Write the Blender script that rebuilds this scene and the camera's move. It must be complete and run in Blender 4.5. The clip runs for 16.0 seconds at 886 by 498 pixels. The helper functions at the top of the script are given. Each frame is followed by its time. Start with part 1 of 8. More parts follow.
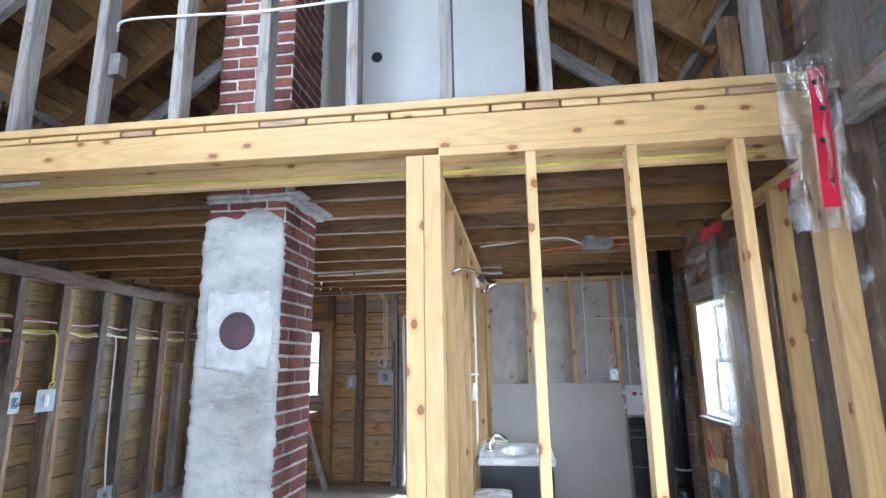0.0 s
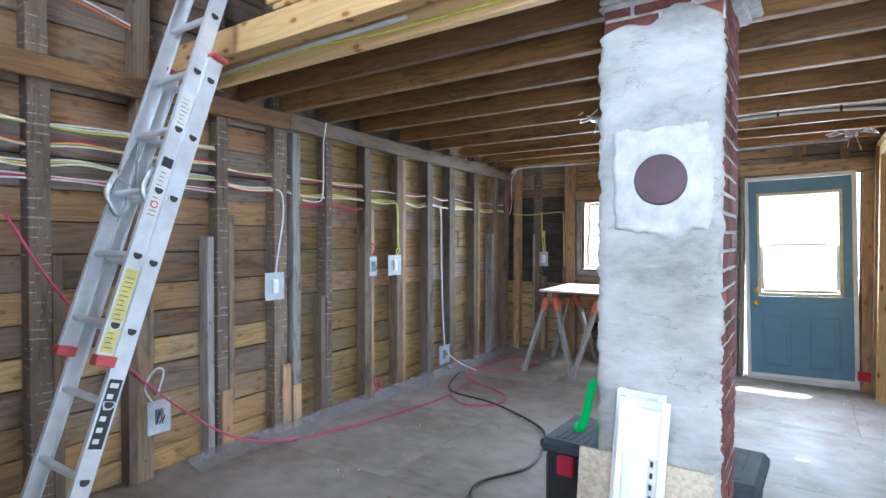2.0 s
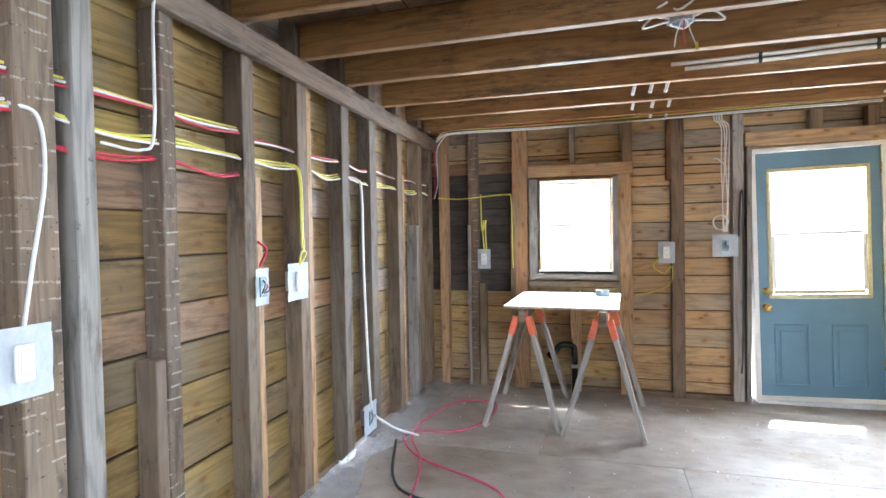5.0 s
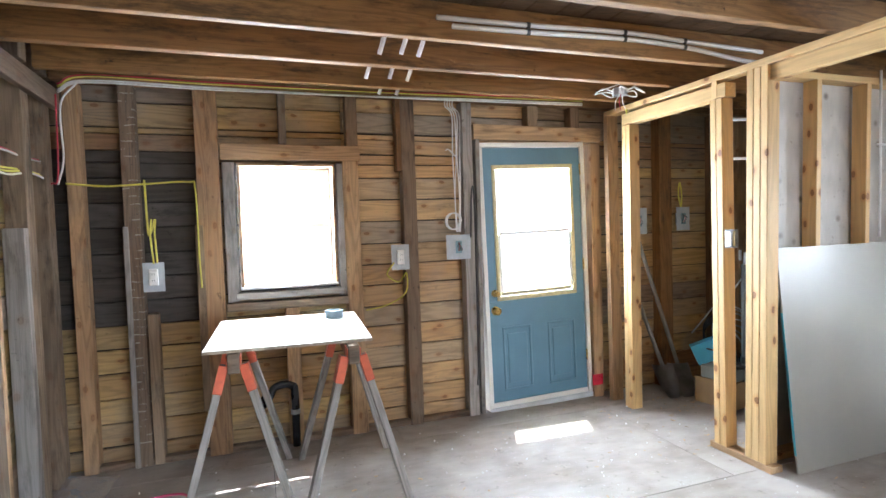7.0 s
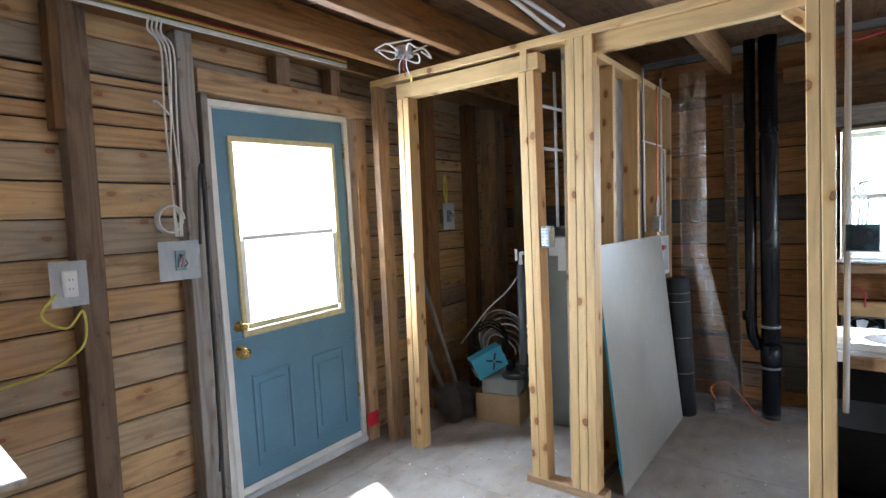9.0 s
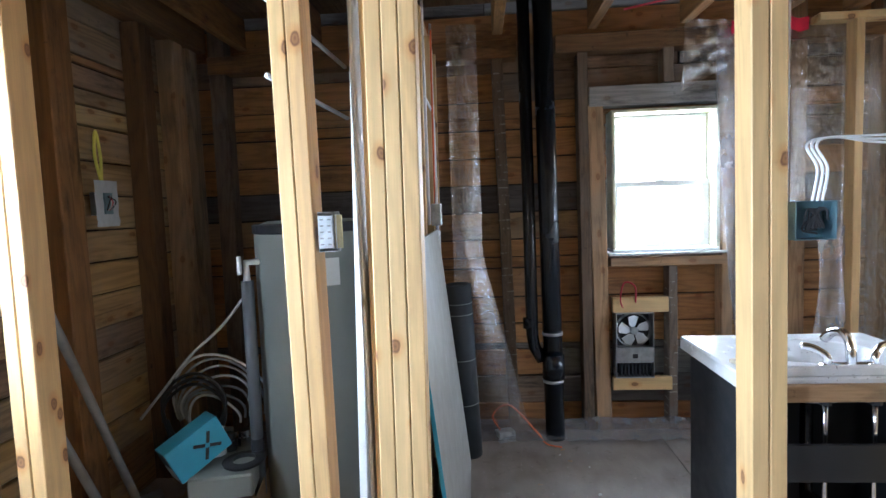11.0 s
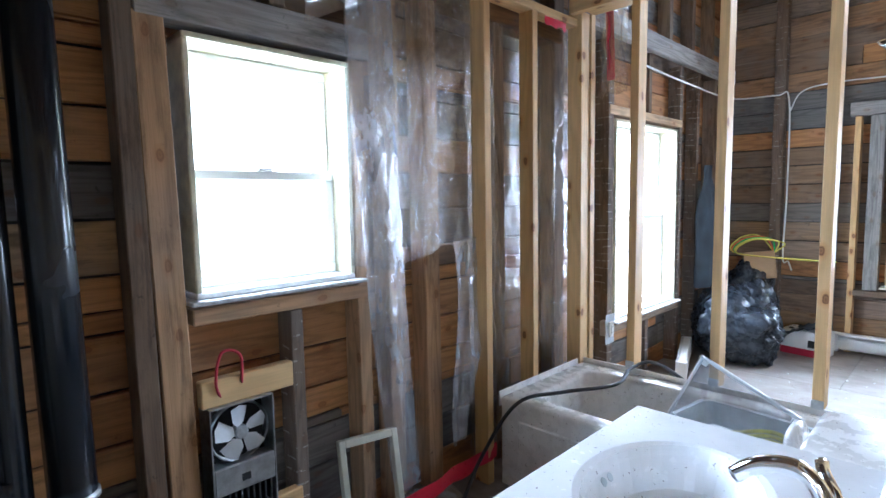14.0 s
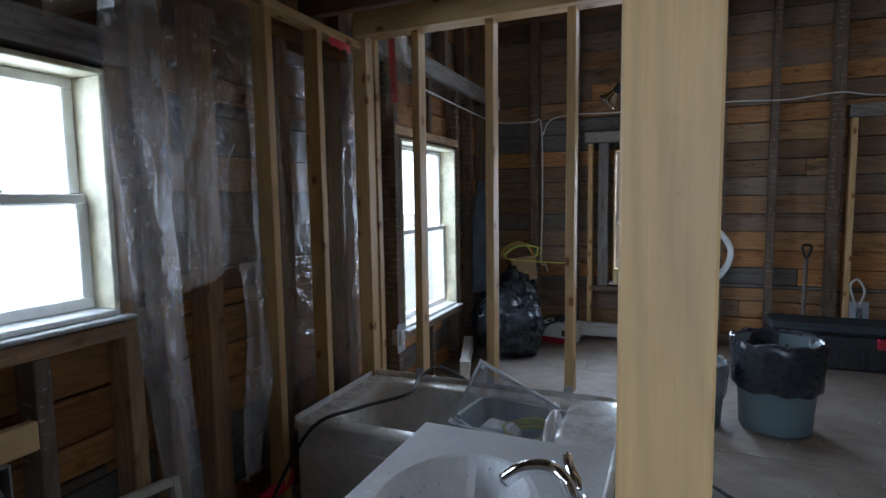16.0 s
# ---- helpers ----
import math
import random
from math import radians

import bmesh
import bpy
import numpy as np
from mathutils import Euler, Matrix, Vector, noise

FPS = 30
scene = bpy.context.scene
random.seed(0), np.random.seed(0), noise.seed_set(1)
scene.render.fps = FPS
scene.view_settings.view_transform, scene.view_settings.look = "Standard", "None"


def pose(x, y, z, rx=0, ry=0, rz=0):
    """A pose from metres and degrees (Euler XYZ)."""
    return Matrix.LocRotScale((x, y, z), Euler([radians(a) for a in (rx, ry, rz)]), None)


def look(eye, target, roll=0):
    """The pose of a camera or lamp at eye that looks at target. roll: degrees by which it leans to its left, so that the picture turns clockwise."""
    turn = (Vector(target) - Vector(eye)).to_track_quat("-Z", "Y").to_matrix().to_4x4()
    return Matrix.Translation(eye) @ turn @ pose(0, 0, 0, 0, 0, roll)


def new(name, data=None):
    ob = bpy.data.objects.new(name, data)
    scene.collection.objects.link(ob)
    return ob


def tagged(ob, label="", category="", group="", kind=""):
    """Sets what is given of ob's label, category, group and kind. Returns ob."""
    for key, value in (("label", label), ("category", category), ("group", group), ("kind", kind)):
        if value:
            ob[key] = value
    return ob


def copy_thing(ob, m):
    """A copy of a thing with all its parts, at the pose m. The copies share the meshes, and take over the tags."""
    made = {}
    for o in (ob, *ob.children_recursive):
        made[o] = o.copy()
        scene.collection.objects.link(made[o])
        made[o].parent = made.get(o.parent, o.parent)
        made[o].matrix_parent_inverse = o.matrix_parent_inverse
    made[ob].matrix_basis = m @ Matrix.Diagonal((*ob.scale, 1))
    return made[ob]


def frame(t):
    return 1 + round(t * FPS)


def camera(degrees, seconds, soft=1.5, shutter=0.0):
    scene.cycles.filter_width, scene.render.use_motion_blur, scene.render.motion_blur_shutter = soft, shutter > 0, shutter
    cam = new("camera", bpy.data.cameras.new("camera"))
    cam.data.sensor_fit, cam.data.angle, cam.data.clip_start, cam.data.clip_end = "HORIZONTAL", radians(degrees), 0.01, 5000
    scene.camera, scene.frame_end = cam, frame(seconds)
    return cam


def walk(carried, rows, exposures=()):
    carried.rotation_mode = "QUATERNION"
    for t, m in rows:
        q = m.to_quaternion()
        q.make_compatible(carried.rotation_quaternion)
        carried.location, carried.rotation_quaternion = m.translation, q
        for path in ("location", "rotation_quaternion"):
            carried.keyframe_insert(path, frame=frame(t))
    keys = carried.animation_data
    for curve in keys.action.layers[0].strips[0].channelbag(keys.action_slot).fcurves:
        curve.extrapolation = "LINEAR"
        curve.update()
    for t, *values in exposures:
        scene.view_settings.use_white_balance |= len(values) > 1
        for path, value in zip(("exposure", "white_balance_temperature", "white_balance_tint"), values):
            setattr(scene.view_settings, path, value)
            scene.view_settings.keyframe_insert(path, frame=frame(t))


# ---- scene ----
cam = camera(79.3, 16.0)
METRES, EYE, TILT, LEAN, TURN = 9.03, 1.503, 0.0, 0.0, 7.6
ROWS = [
    (0.0, 0.0000, 0.0000, 0.0000, 0.13, 11.69, 0.64),
    (0.5, -0.0165, 0.0147, -0.0021, 10.58, 7.76, 0.23),
    (1.0, -0.0374, 0.0334, -0.0049, 19.27, 4.20, 0.09),
    (1.5, -0.0677, 0.0460, -0.0068, 24.37, -0.28, -0.10),
    (2.0, -0.0971, 0.0627, -0.0076, 26.34, -1.06, -0.03),
    (2.5, -0.1265, 0.0922, -0.0060, 26.54, -1.20, 0.02),
    (3.0, -0.1617, 0.1203, -0.0068, 26.48, -1.11, 0.04),
    (5.5, -0.2762, 0.2815, -0.0090, 1.49, -1.91, 1.09),
    (6.0, -0.2904, 0.3104, -0.0062, -6.76, -2.11, 1.21),
    (6.5, -0.2945, 0.3436, -0.0068, -17.01, -2.25, 1.52),
    (7.0, -0.2904, 0.3837, -0.0055, -26.83, -2.55, 1.66),
    (7.5, -0.2894, 0.4203, -0.0048, -35.73, -2.82, 1.82),
    (8.0, -0.2815, 0.4550, -0.0058, -44.82, -3.12, 2.01),
    (8.5, -0.2702, 0.4864, -0.0059, -52.63, -3.24, 2.08),
    (11.0, -0.1248, 0.5897, -0.0140, -93.50, -4.38, 2.12),
    (11.5, -0.0885, 0.5935, -0.0149, -102.27, -4.53, 1.97),
    (12.0, -0.0571, 0.5950, -0.0140, -110.33, -4.78, 1.84),
    (12.5, -0.0263, 0.5817, -0.0169, -118.45, -5.18, 1.69),
    (13.0, -0.0013, 0.5682, -0.0169, -126.17, -5.17, 1.63),
    (13.5, 0.0224, 0.5604, -0.0149, -134.41, -5.40, 1.27),
    (14.0, 0.0348, 0.5530, -0.0136, -142.67, -5.35, 1.06),
    (14.5, 0.0451, 0.5485, -0.0129, -150.28, -5.30, 0.93),
    (15.0, 0.0518, 0.5475, -0.0115, -156.10, -5.23, 0.87),
    (15.5, 0.0481, 0.5488, -0.0085, -160.61, -5.21, 0.91),
    (16.0, 0.0328, 0.5544, -0.0055, -164.63, -5.24, 0.90),
]
EXPOSURES = [(0.0, 1.38, 5350, 10), (0.5, 1.27, 5300, 10), (1.0, 1.38, 5300, 10), (1.5, 1.6, 5300, 10), (3.0, 1.72, 5450, 10), (5.5, 2.5, 5800, 10), (7.0, 2.35, 5750, 10), (8.0, 1.92, 5600, 10), (8.5, 1.8, 5550, 10), (11.0, 2.0, 5250, 10), (11.5, 2.25, 5250, 10), (12.0, 2.1, 5450, 10), (12.5, 2.1, 5200, 10), (13.5, 2.1, 5150, 10), (14.5, 1.45, 4950, 10), (15.0, 0.62, 4950, 10), (15.5, 0.0, 5000, 10), (16.0, -0.3, 5300, 10)]
walk(cam, [(t, pose(0, 0, EYE, TILT, LEAN, TURN) @ pose(METRES * x, METRES * y, METRES * z, 90 + pitch, roll, yaw)) for t, x, y, z, yaw, pitch, roll in ROWS], EXPOSURES)

# ---- light ----
SUN_WAY = Vector((-0.15, -0.43, -0.89)).normalized()
world = bpy.data.worlds.new("sky")
scene.world = world
world.use_nodes = True
wn = world.node_tree.nodes
sky = wn.new("ShaderNodeTexSky")
sky.sky_type, sky.sun_disc = "NISHITA", False
sky.sun_elevation = math.asin(-SUN_WAY.z)
sky.sun_rotation = math.atan2(-SUN_WAY.x, -SUN_WAY.y)
world.node_tree.links.new(sky.outputs[0], wn["Background"].inputs[0])
wn["Background"].inputs[1].default_value = 0.15
sun = new("sun", bpy.data.lights.new("sun", "SUN"))
sun.data.energy, sun.data.angle, sun.data.color = 5.0, radians(0.5), (1.0, 0.95, 0.87)
sun.matrix_world = look((0, 0, 20), Vector((0, 0, 20)) + SUN_WAY)


def skylight(name, centre, inward, wide, high, watts):
    """The sky's light in a window's opening."""
    lamp = new(name, bpy.data.lights.new(name, "AREA"))
    lamp.data.shape, lamp.data.size, lamp.data.size_y, lamp.data.energy = "RECTANGLE", wide, high, watts
    lamp.data.color = (0.88, 0.95, 1.0)
    c = Vector(centre)
    lamp.matrix_world = look(c, c + Vector(inward))
    return lamp


skylight("skylight_far_window", (-2.85, 7.16, 1.48), (0, -1, -0.45), 0.62, 0.8, 48)
skylight("skylight_door", (-0.97, 7.16, 1.4), (0, -1, -0.45), 0.62, 0.95, 40)
skylight("skylight_bath_window", (1.75, 4.06, 1.5), (-1, 0, -0.5), 0.56, 0.78, 18)
skylight("skylight_front_side_window", (1.75, 1.1, 1.2), (-1, 0, -0.35), 0.95, 1.3, 28)
skylight("skylight_front_window", (-0.23, -1.02, 1.25), (0, 1, -0.2), 0.75, 1.3, 30)
skylight("skylight_gable", (-1.45, -1.02, 3.9), (0, 1, 0.2), 1.5, 1.2, 92)


# ---- materials ----
def material(name):
    m = bpy.data.materials.new(name)
    m.use_nodes = True
    return m, m.node_tree.nodes, m.node_tree.links, m.node_tree.nodes["Principled BSDF"]


def ramp(n, stops, smooth=True):
    r = n.new("ShaderNodeValToRGB")
    e = r.color_ramp.elements
    while len(e) < len(stops):
        e.new(0.5)
    for el, (p, c) in zip(e, stops):
        el.position, el.color = p, (*c, 1) if len(c) == 3 else c
    if not smooth:
        r.color_ramp.interpolation = "CONSTANT"
    return r


def mixed(n, l, kind, fac, a, b):
    m = n.new("ShaderNodeMix")
    m.data_type, m.blend_type = "RGBA", kind
    for k, v in ((0, fac), (6, a), (7, b)):
        if hasattr(v, "is_output"):
            l.new(v, m.inputs[k])
        else:
            m.inputs[k].default_value = v if k == 0 else (*v, 1)
    return m.outputs[2]


def calc(n, l, op, a, b=0.0, c=0.0):
    m = n.new("ShaderNodeMath")
    m.operation = op
    for k, v in enumerate((a, b, c)):
        if hasattr(v, "is_output"):
            l.new(v, m.inputs[k])
        else:
            m.inputs[k].default_value = v
    return m.outputs[0]


def noise_tex(n, l, vec, scale, detail=4, rough=0.6):
    t = n.new("ShaderNodeTexNoise")
    t.inputs["Scale"].default_value, t.inputs["Detail"].default_value, t.inputs["Roughness"].default_value = scale, detail, rough
    if vec is not None:
        l.new(vec, t.inputs["Vector"])
    return t.outputs["Fac"]


def bump(n, l, b, height, strength, distance):
    k = n.new("ShaderNodeBump")
    k.inputs["Strength"].default_value, k.inputs["Distance"].default_value = strength, distance
    l.new(height, k.inputs["Height"])
    l.new(k.outputs[0], b.inputs["Normal"])


def shifted(n, l, stretch):
    """Object coordinates, moved by a chance amount for each piece and stretched along its length."""
    tc, oi = n.new("ShaderNodeTexCoord"), n.new("ShaderNodeObjectInfo")
    add, mul, mp = n.new("ShaderNodeVectorMath"), n.new("ShaderNodeVectorMath"), n.new("ShaderNodeMapping")
    mul.operation = "MULTIPLY"
    comb = n.new("ShaderNodeCombineXYZ")
    for k in range(3):
        l.new(oi.outputs["Random"], comb.inputs[k])
    mul.inputs[1].default_value = (37.0, 23.0, 51.0)
    l.new(comb.outputs[0], mul.inputs[0])
    l.new(tc.outputs["Object"], add.inputs[0])
    l.new(mul.outputs[0], add.inputs[1])
    mp.inputs["Scale"].default_value = stretch
    l.new(add.outputs[0], mp.inputs[0])
    return mp.outputs[0], add.outputs[0], oi.outputs["Random"], tc.outputs["Object"]


def wood(name, tones, dark=0.45, knots=0.0, stain=0.5, rough=0.7, lath=0.0, grain=1.0, relief=0.4, grey=(0.2, 0.19, 0.175), greying=0.0, figure=0.22):
    """Timber with its length along the piece's x: tones for the pieces, growth figure, grain, knots, stains and old plaster marks."""
    m, n, l, b = material(name)
    long, plain, rnd, here = shifted(n, l, (0.9, 9.0 * grain, 9.0 * grain))
    tone = ramp(n, [(i / max(1, len(tones) - 1), c) for i, c in enumerate(tones)])
    pick = n.new("ShaderNodeTexWhiteNoise")
    pick.noise_dimensions = "1D"
    l.new(rnd, pick.inputs["W"])
    l.new(pick.outputs["Value"], tone.inputs[0])
    # growth rings cut by the saw
    swell = noise_tex(n, l, long, 0.8, 2, 0.5)
    rings = calc(n, l, "SINE", calc(n, l, "MULTIPLY", swell, 70.0))
    fig = ramp(n, [(0.0, (1 - figure,) * 3), (0.55, (1, 1, 1)), (1.0, (1.04,) * 3)])
    l.new(calc(n, l, "MULTIPLY_ADD", rings, 0.5, 0.5), fig.inputs[0])
    col = mixed(n, l, "MULTIPLY", 1.0, tone.outputs[0], fig.outputs[0])
    hair = n.new("ShaderNodeMapping")
    hair.inputs["Scale"].default_value = (3.0, 120.0 * grain, 120.0 * grain)
    l.new(plain, hair.inputs[0])
    g2 = noise_tex(n, l, hair.outputs[0], 1.5, 5, 0.7)
    thin = ramp(n, [(0.36, (dark,) * 3), (0.5, (0.98,) * 3), (0.68, (1.12,) * 3)])
    l.new(g2, thin.inputs[0])
    col = mixed(n, l, "MULTIPLY", 0.55, col, thin.outputs[0])
    patch = noise_tex(n, l, plain, 2.3, 3, 0.6)
    if greying:
        gr = ramp(n, [(0.46, (0, 0, 0)), (0.6, (1, 1, 1))])
        l.new(patch, gr.inputs[0])
        col = mixed(n, l, "MIX", calc(n, l, "MULTIPLY", gr.outputs[0], greying), col, grey)
    # water stains, drawn out along the grain, and small dark blots
    run_ = n.new("ShaderNodeMapping")
    run_.inputs["Scale"].default_value = (2.2, 9.0, 9.0)
    l.new(plain, run_.inputs[0])
    st = ramp(n, [(0.33, (max(0.1, 1 - stain * 1.1),) * 3), (0.47, (1, 1, 1))])
    l.new(noise_tex(n, l, run_.outputs[0], 1.0, 6, 0.72), st.inputs[0])
    col = mixed(n, l, "MULTIPLY", 1.0, col, st.outputs[0])
    blot = ramp(n, [(0.29, (max(0.12, 1 - stain * 1.5),) * 3), (0.36, (1, 1, 1))])
    l.new(noise_tex(n, l, plain, 17.0, 5, 0.7), blot.inputs[0])
    col = mixed(n, l, "MULTIPLY", 0.8, col, blot.outputs[0])
    if knots:
        v = n.new("ShaderNodeTexVoronoi")
        mp = n.new("ShaderNodeMapping")
        mp.inputs["Scale"].default_value = (5.5, 13.0, 13.0)
        mp.inputs["Rotation"].default_value = (radians(38), 0, 0)
        l.new(plain, mp.inputs[0])
        warp = n.new("ShaderNodeVectorMath")
        warp.operation = "MULTIPLY_ADD"
        wob = n.new("ShaderNodeTexNoise")
        wob.inputs["Scale"].default_value = 35.0
        l.new(plain, wob.inputs["Vector"])
        l.new(wob.outputs["Color"], warp.inputs[0])
        warp.inputs[1].default_value = (0.09, 0.09, 0.09)
        l.new(mp.outputs[0], warp.inputs[2])
        l.new(warp.outputs[0], v.inputs["Vector"])
        v.inputs["Scale"].default_value = 1.0
        v.voronoi_dimensions = "2D"
        some = n.new("ShaderNodeSeparateColor")
        l.new(v.outputs["Color"], some.inputs[0])
        there = calc(n, l, "MULTIPLY", calc(n, l, "GREATER_THAN", some.outputs[0], 0.62), knots)
        halo = ramp(n, [(0.08, (0.75,) * 3), (0.26, (0, 0, 0))])
        l.new(v.outputs["Distance"], halo.inputs[0])
        col = mixed(n, l, "MULTIPLY", calc(n, l, "MULTIPLY", halo.outputs[0], there), col, (0.82, 0.55, 0.3))
        k = ramp(n, [(0.0, (0.95,) * 3), (0.05, (0.6,) * 3), (0.09, (0.95,) * 3), (0.125, (0, 0, 0))])
        l.new(v.outputs["Distance"], k.inputs[0])
        col = mixed(n, l, "MIX", calc(n, l, "MULTIPLY", k.outputs[0], there), col, (0.15, 0.06, 0.022))
    if lath:
        sep = n.new("ShaderNodeSeparateXYZ")
        l.new(here, sep.inputs[0])
        w = calc(n, l, "FRACT", calc(n, l, "MULTIPLY_ADD", sep.outputs[0], 21.0, calc(n, l, "MULTIPLY", noise_tex(n, l, plain, 3.0, 3), 1.1)))
        line = calc(n, l, "LESS_THAN", w, 0.15)
        brk = calc(n, l, "GREATER_THAN", noise_tex(n, l, plain, 13.0, 5, 0.75), 0.53)
        col = mixed(n, l, "MIX", calc(n, l, "MULTIPLY", calc(n, l, "MULTIPLY", line, brk), lath), col, (0.52, 0.49, 0.43))
        nail = calc(n, l, "GREATER_THAN", noise_tex(n, l, plain, 70.0, 2, 0.5), 0.71)
        col = mixed(n, l, "MIX", nail, col, (0.05, 0.04, 0.035))
    l.new(col, b.inputs["Base Color"])
    b.inputs["Roughness"].default_value = rough
    bump(n, l, b, calc(n, l, "ADD", calc(n, l, "MULTIPLY", rings, 0.15), calc(n, l, "MULTIPLY", g2, 0.9)), relief, 0.004)
    return m


def plain_mat(name, colour, rough=0.5, metal=0.0, vary=0.12, scale=9.0, relief=0.0, coat=0.0, specks=0.0):
    m, n, l, b = material(name)
    tc = n.new("ShaderNodeTexCoord")
    f = noise_tex(n, l, tc.outputs["Object"], scale, 5, 0.65)
    lo, hi = tuple(c * (1 - vary) for c in colour), tuple(min(1, c * (1 + vary)) for c in colour)
    r = ramp(n, [(0.35, lo), (0.65, hi)])
    l.new(f, r.inputs[0])
    col = r.outputs[0]
    if specks:
        grime = ramp(n, [(0.45, (0, 0, 0)), (0.72, (1, 1, 1))])
        l.new(noise_tex(n, l, tc.outputs["Object"], 7.0, 7, 0.7), grime.inputs[0])
        col = mixed(n, l, "MIX", calc(n, l, "MULTIPLY", grime.outputs[0], specks * 0.7), col, (0.36, 0.3, 0.23))
        dot = calc(n, l, "GREATER_THAN", noise_tex(n, l, tc.outputs["Object"], 95.0, 3, 0.6), 0.69 - 0.04 * specks)
        col = mixed(n, l, "MIX", calc(n, l, "MULTIPLY", dot, 0.8), col, (0.14, 0.1, 0.075))
    l.new(col, b.inputs["Base Color"])
    rr = ramp(n, [(0.3, (max(0, rough - 0.1),) * 3), (0.7, (min(1, rough + 0.1),) * 3)])
    l.new(noise_tex(n, l, tc.outputs["Object"], scale * 4, 4), rr.inputs[0])
    l.new(rr.outputs[0], b.inputs["Roughness"])
    b.inputs["Metallic"].default_value = metal
    b.inputs["Coat Weight"].default_value = coat
    if relief:
        bump(n, l, b, f, relief, 0.004)
    return m


OLD_BOARD = wood("old_sheathing_boards", [(0.36, 0.195, 0.085), (0.2, 0.125, 0.07), (0.42, 0.25, 0.11), (0.27, 0.165, 0.095), (0.25, 0.21, 0.165), (0.38, 0.205, 0.085), (0.15, 0.105, 0.07)], 0.62, 0.55, 0.5, 0.75, greying=0.3, grey=(0.2, 0.185, 0.165))
YELLOW_BOARD = wood("tan_sheathing_boards", [(0.52, 0.33, 0.125), (0.4, 0.235, 0.09), (0.56, 0.38, 0.15), (0.3, 0.215, 0.13), (0.5, 0.3, 0.11)], 0.7, 0.7, 0.38, 0.72, greying=0.3, grey=(0.3, 0.275, 0.24))
TAN_BOARD = wood("clean_tan_boards", [(0.62, 0.4, 0.19), (0.52, 0.31, 0.135), (0.64, 0.44, 0.22), (0.36, 0.29, 0.21), (0.6, 0.37, 0.16)], 0.72, 0.75, 0.34, 0.72, greying=0.22, grey=(0.36, 0.33, 0.29))
ORANGE_BOARD = wood("orange_brown_boards", [(0.46, 0.21, 0.065), (0.5, 0.25, 0.085), (0.36, 0.15, 0.045), (0.47, 0.26, 0.1)], 0.62, 0.65, 0.4, 0.72, greying=0.1)
GREY_BOARD = wood("weathered_grey_boards", [(0.16, 0.15, 0.135), (0.21, 0.195, 0.175), (0.12, 0.105, 0.095), (0.18, 0.15, 0.12)], 0.6, 0.35, 0.45, 0.8)
DARK_BOARD = wood("tarred_sheathing_boards", [(0.05, 0.04, 0.033), (0.085, 0.068, 0.055), (0.06, 0.052, 0.047)], 0.6, 0.1, 0.55, 0.8, greying=0.3, grey=(0.13, 0.12, 0.11))
OLD_STUD = wood("old_stud_timber", [(0.24, 0.155, 0.09), (0.16, 0.11, 0.075), (0.29, 0.2, 0.12), (0.2, 0.165, 0.13)], 0.6, 0.3, 0.55, 0.8, greying=0.25, grey=(0.2, 0.18, 0.15))
LATH_STUD = wood("plaster_marked_stud_timber", [(0.19, 0.13, 0.085), (0.16, 0.115, 0.08), (0.24, 0.17, 0.11)], 0.6, 0.25, 0.5, 0.85, lath=0.5, greying=0.2)
GREY_STUD = wood("weathered_grey_timber", [(0.3, 0.28, 0.255), (0.38, 0.35, 0.32), (0.26, 0.24, 0.215)], 0.65, 0.3, 0.45, 0.8)
TAN_STUD = wood("reused_tan_timber", [(0.5, 0.32, 0.165), (0.4, 0.23, 0.11), (0.55, 0.37, 0.2)], 0.68, 0.6, 0.42, 0.7, greying=0.22)
NEW_WOOD = wood("fresh_spruce_lumber", [(0.61, 0.405, 0.175), (0.68, 0.465, 0.215), (0.58, 0.365, 0.15), (0.65, 0.435, 0.19)], 0.88, 1.0, 0.08, 0.55, grain=0.8, relief=0.06, figure=0.09)
JOIST = wood("old_dark_joist_timber", [(0.25, 0.12, 0.036), (0.145, 0.073, 0.026), (0.32, 0.162, 0.05), (0.18, 0.104, 0.046)], 0.55, 0.35, 0.6, 0.75)
DECK = wood("loft_deck_boards", [(0.2, 0.115, 0.055), (0.12, 0.075, 0.042), (0.28, 0.165, 0.075)], 0.6, 0.35, 0.55, 0.8)
# darker tones carry the shade at the left wall's deep end; one dark bathroom stud too
SHADED_BOARD = wood("shaded_tan_boards", [(0.34, 0.225, 0.066), (0.23, 0.15, 0.052), (0.37, 0.26, 0.082), (0.16, 0.12, 0.06), (0.3, 0.178, 0.052), (0.13, 0.092, 0.05)], 0.65, 0.65, 0.5, 0.75, greying=0.3, grey=(0.18, 0.165, 0.14))
DARK_SHADED_STUD = wood("dark_shaded_stud_timber", [(0.17, 0.11, 0.065), (0.12, 0.085, 0.058), (0.2, 0.14, 0.085), (0.15, 0.125, 0.1)], 0.6, 0.35, 0.55, 0.8, greying=0.25, grey=(0.16, 0.145, 0.12))
ROOF_BOARD = wood("roof_boards", [(0.58, 0.36, 0.14), (0.38, 0.22, 0.09), (0.66, 0.44, 0.2), (0.22, 0.135, 0.07), (0.6, 0.38, 0.16)], 0.6, 0.6, 0.55, 0.8)


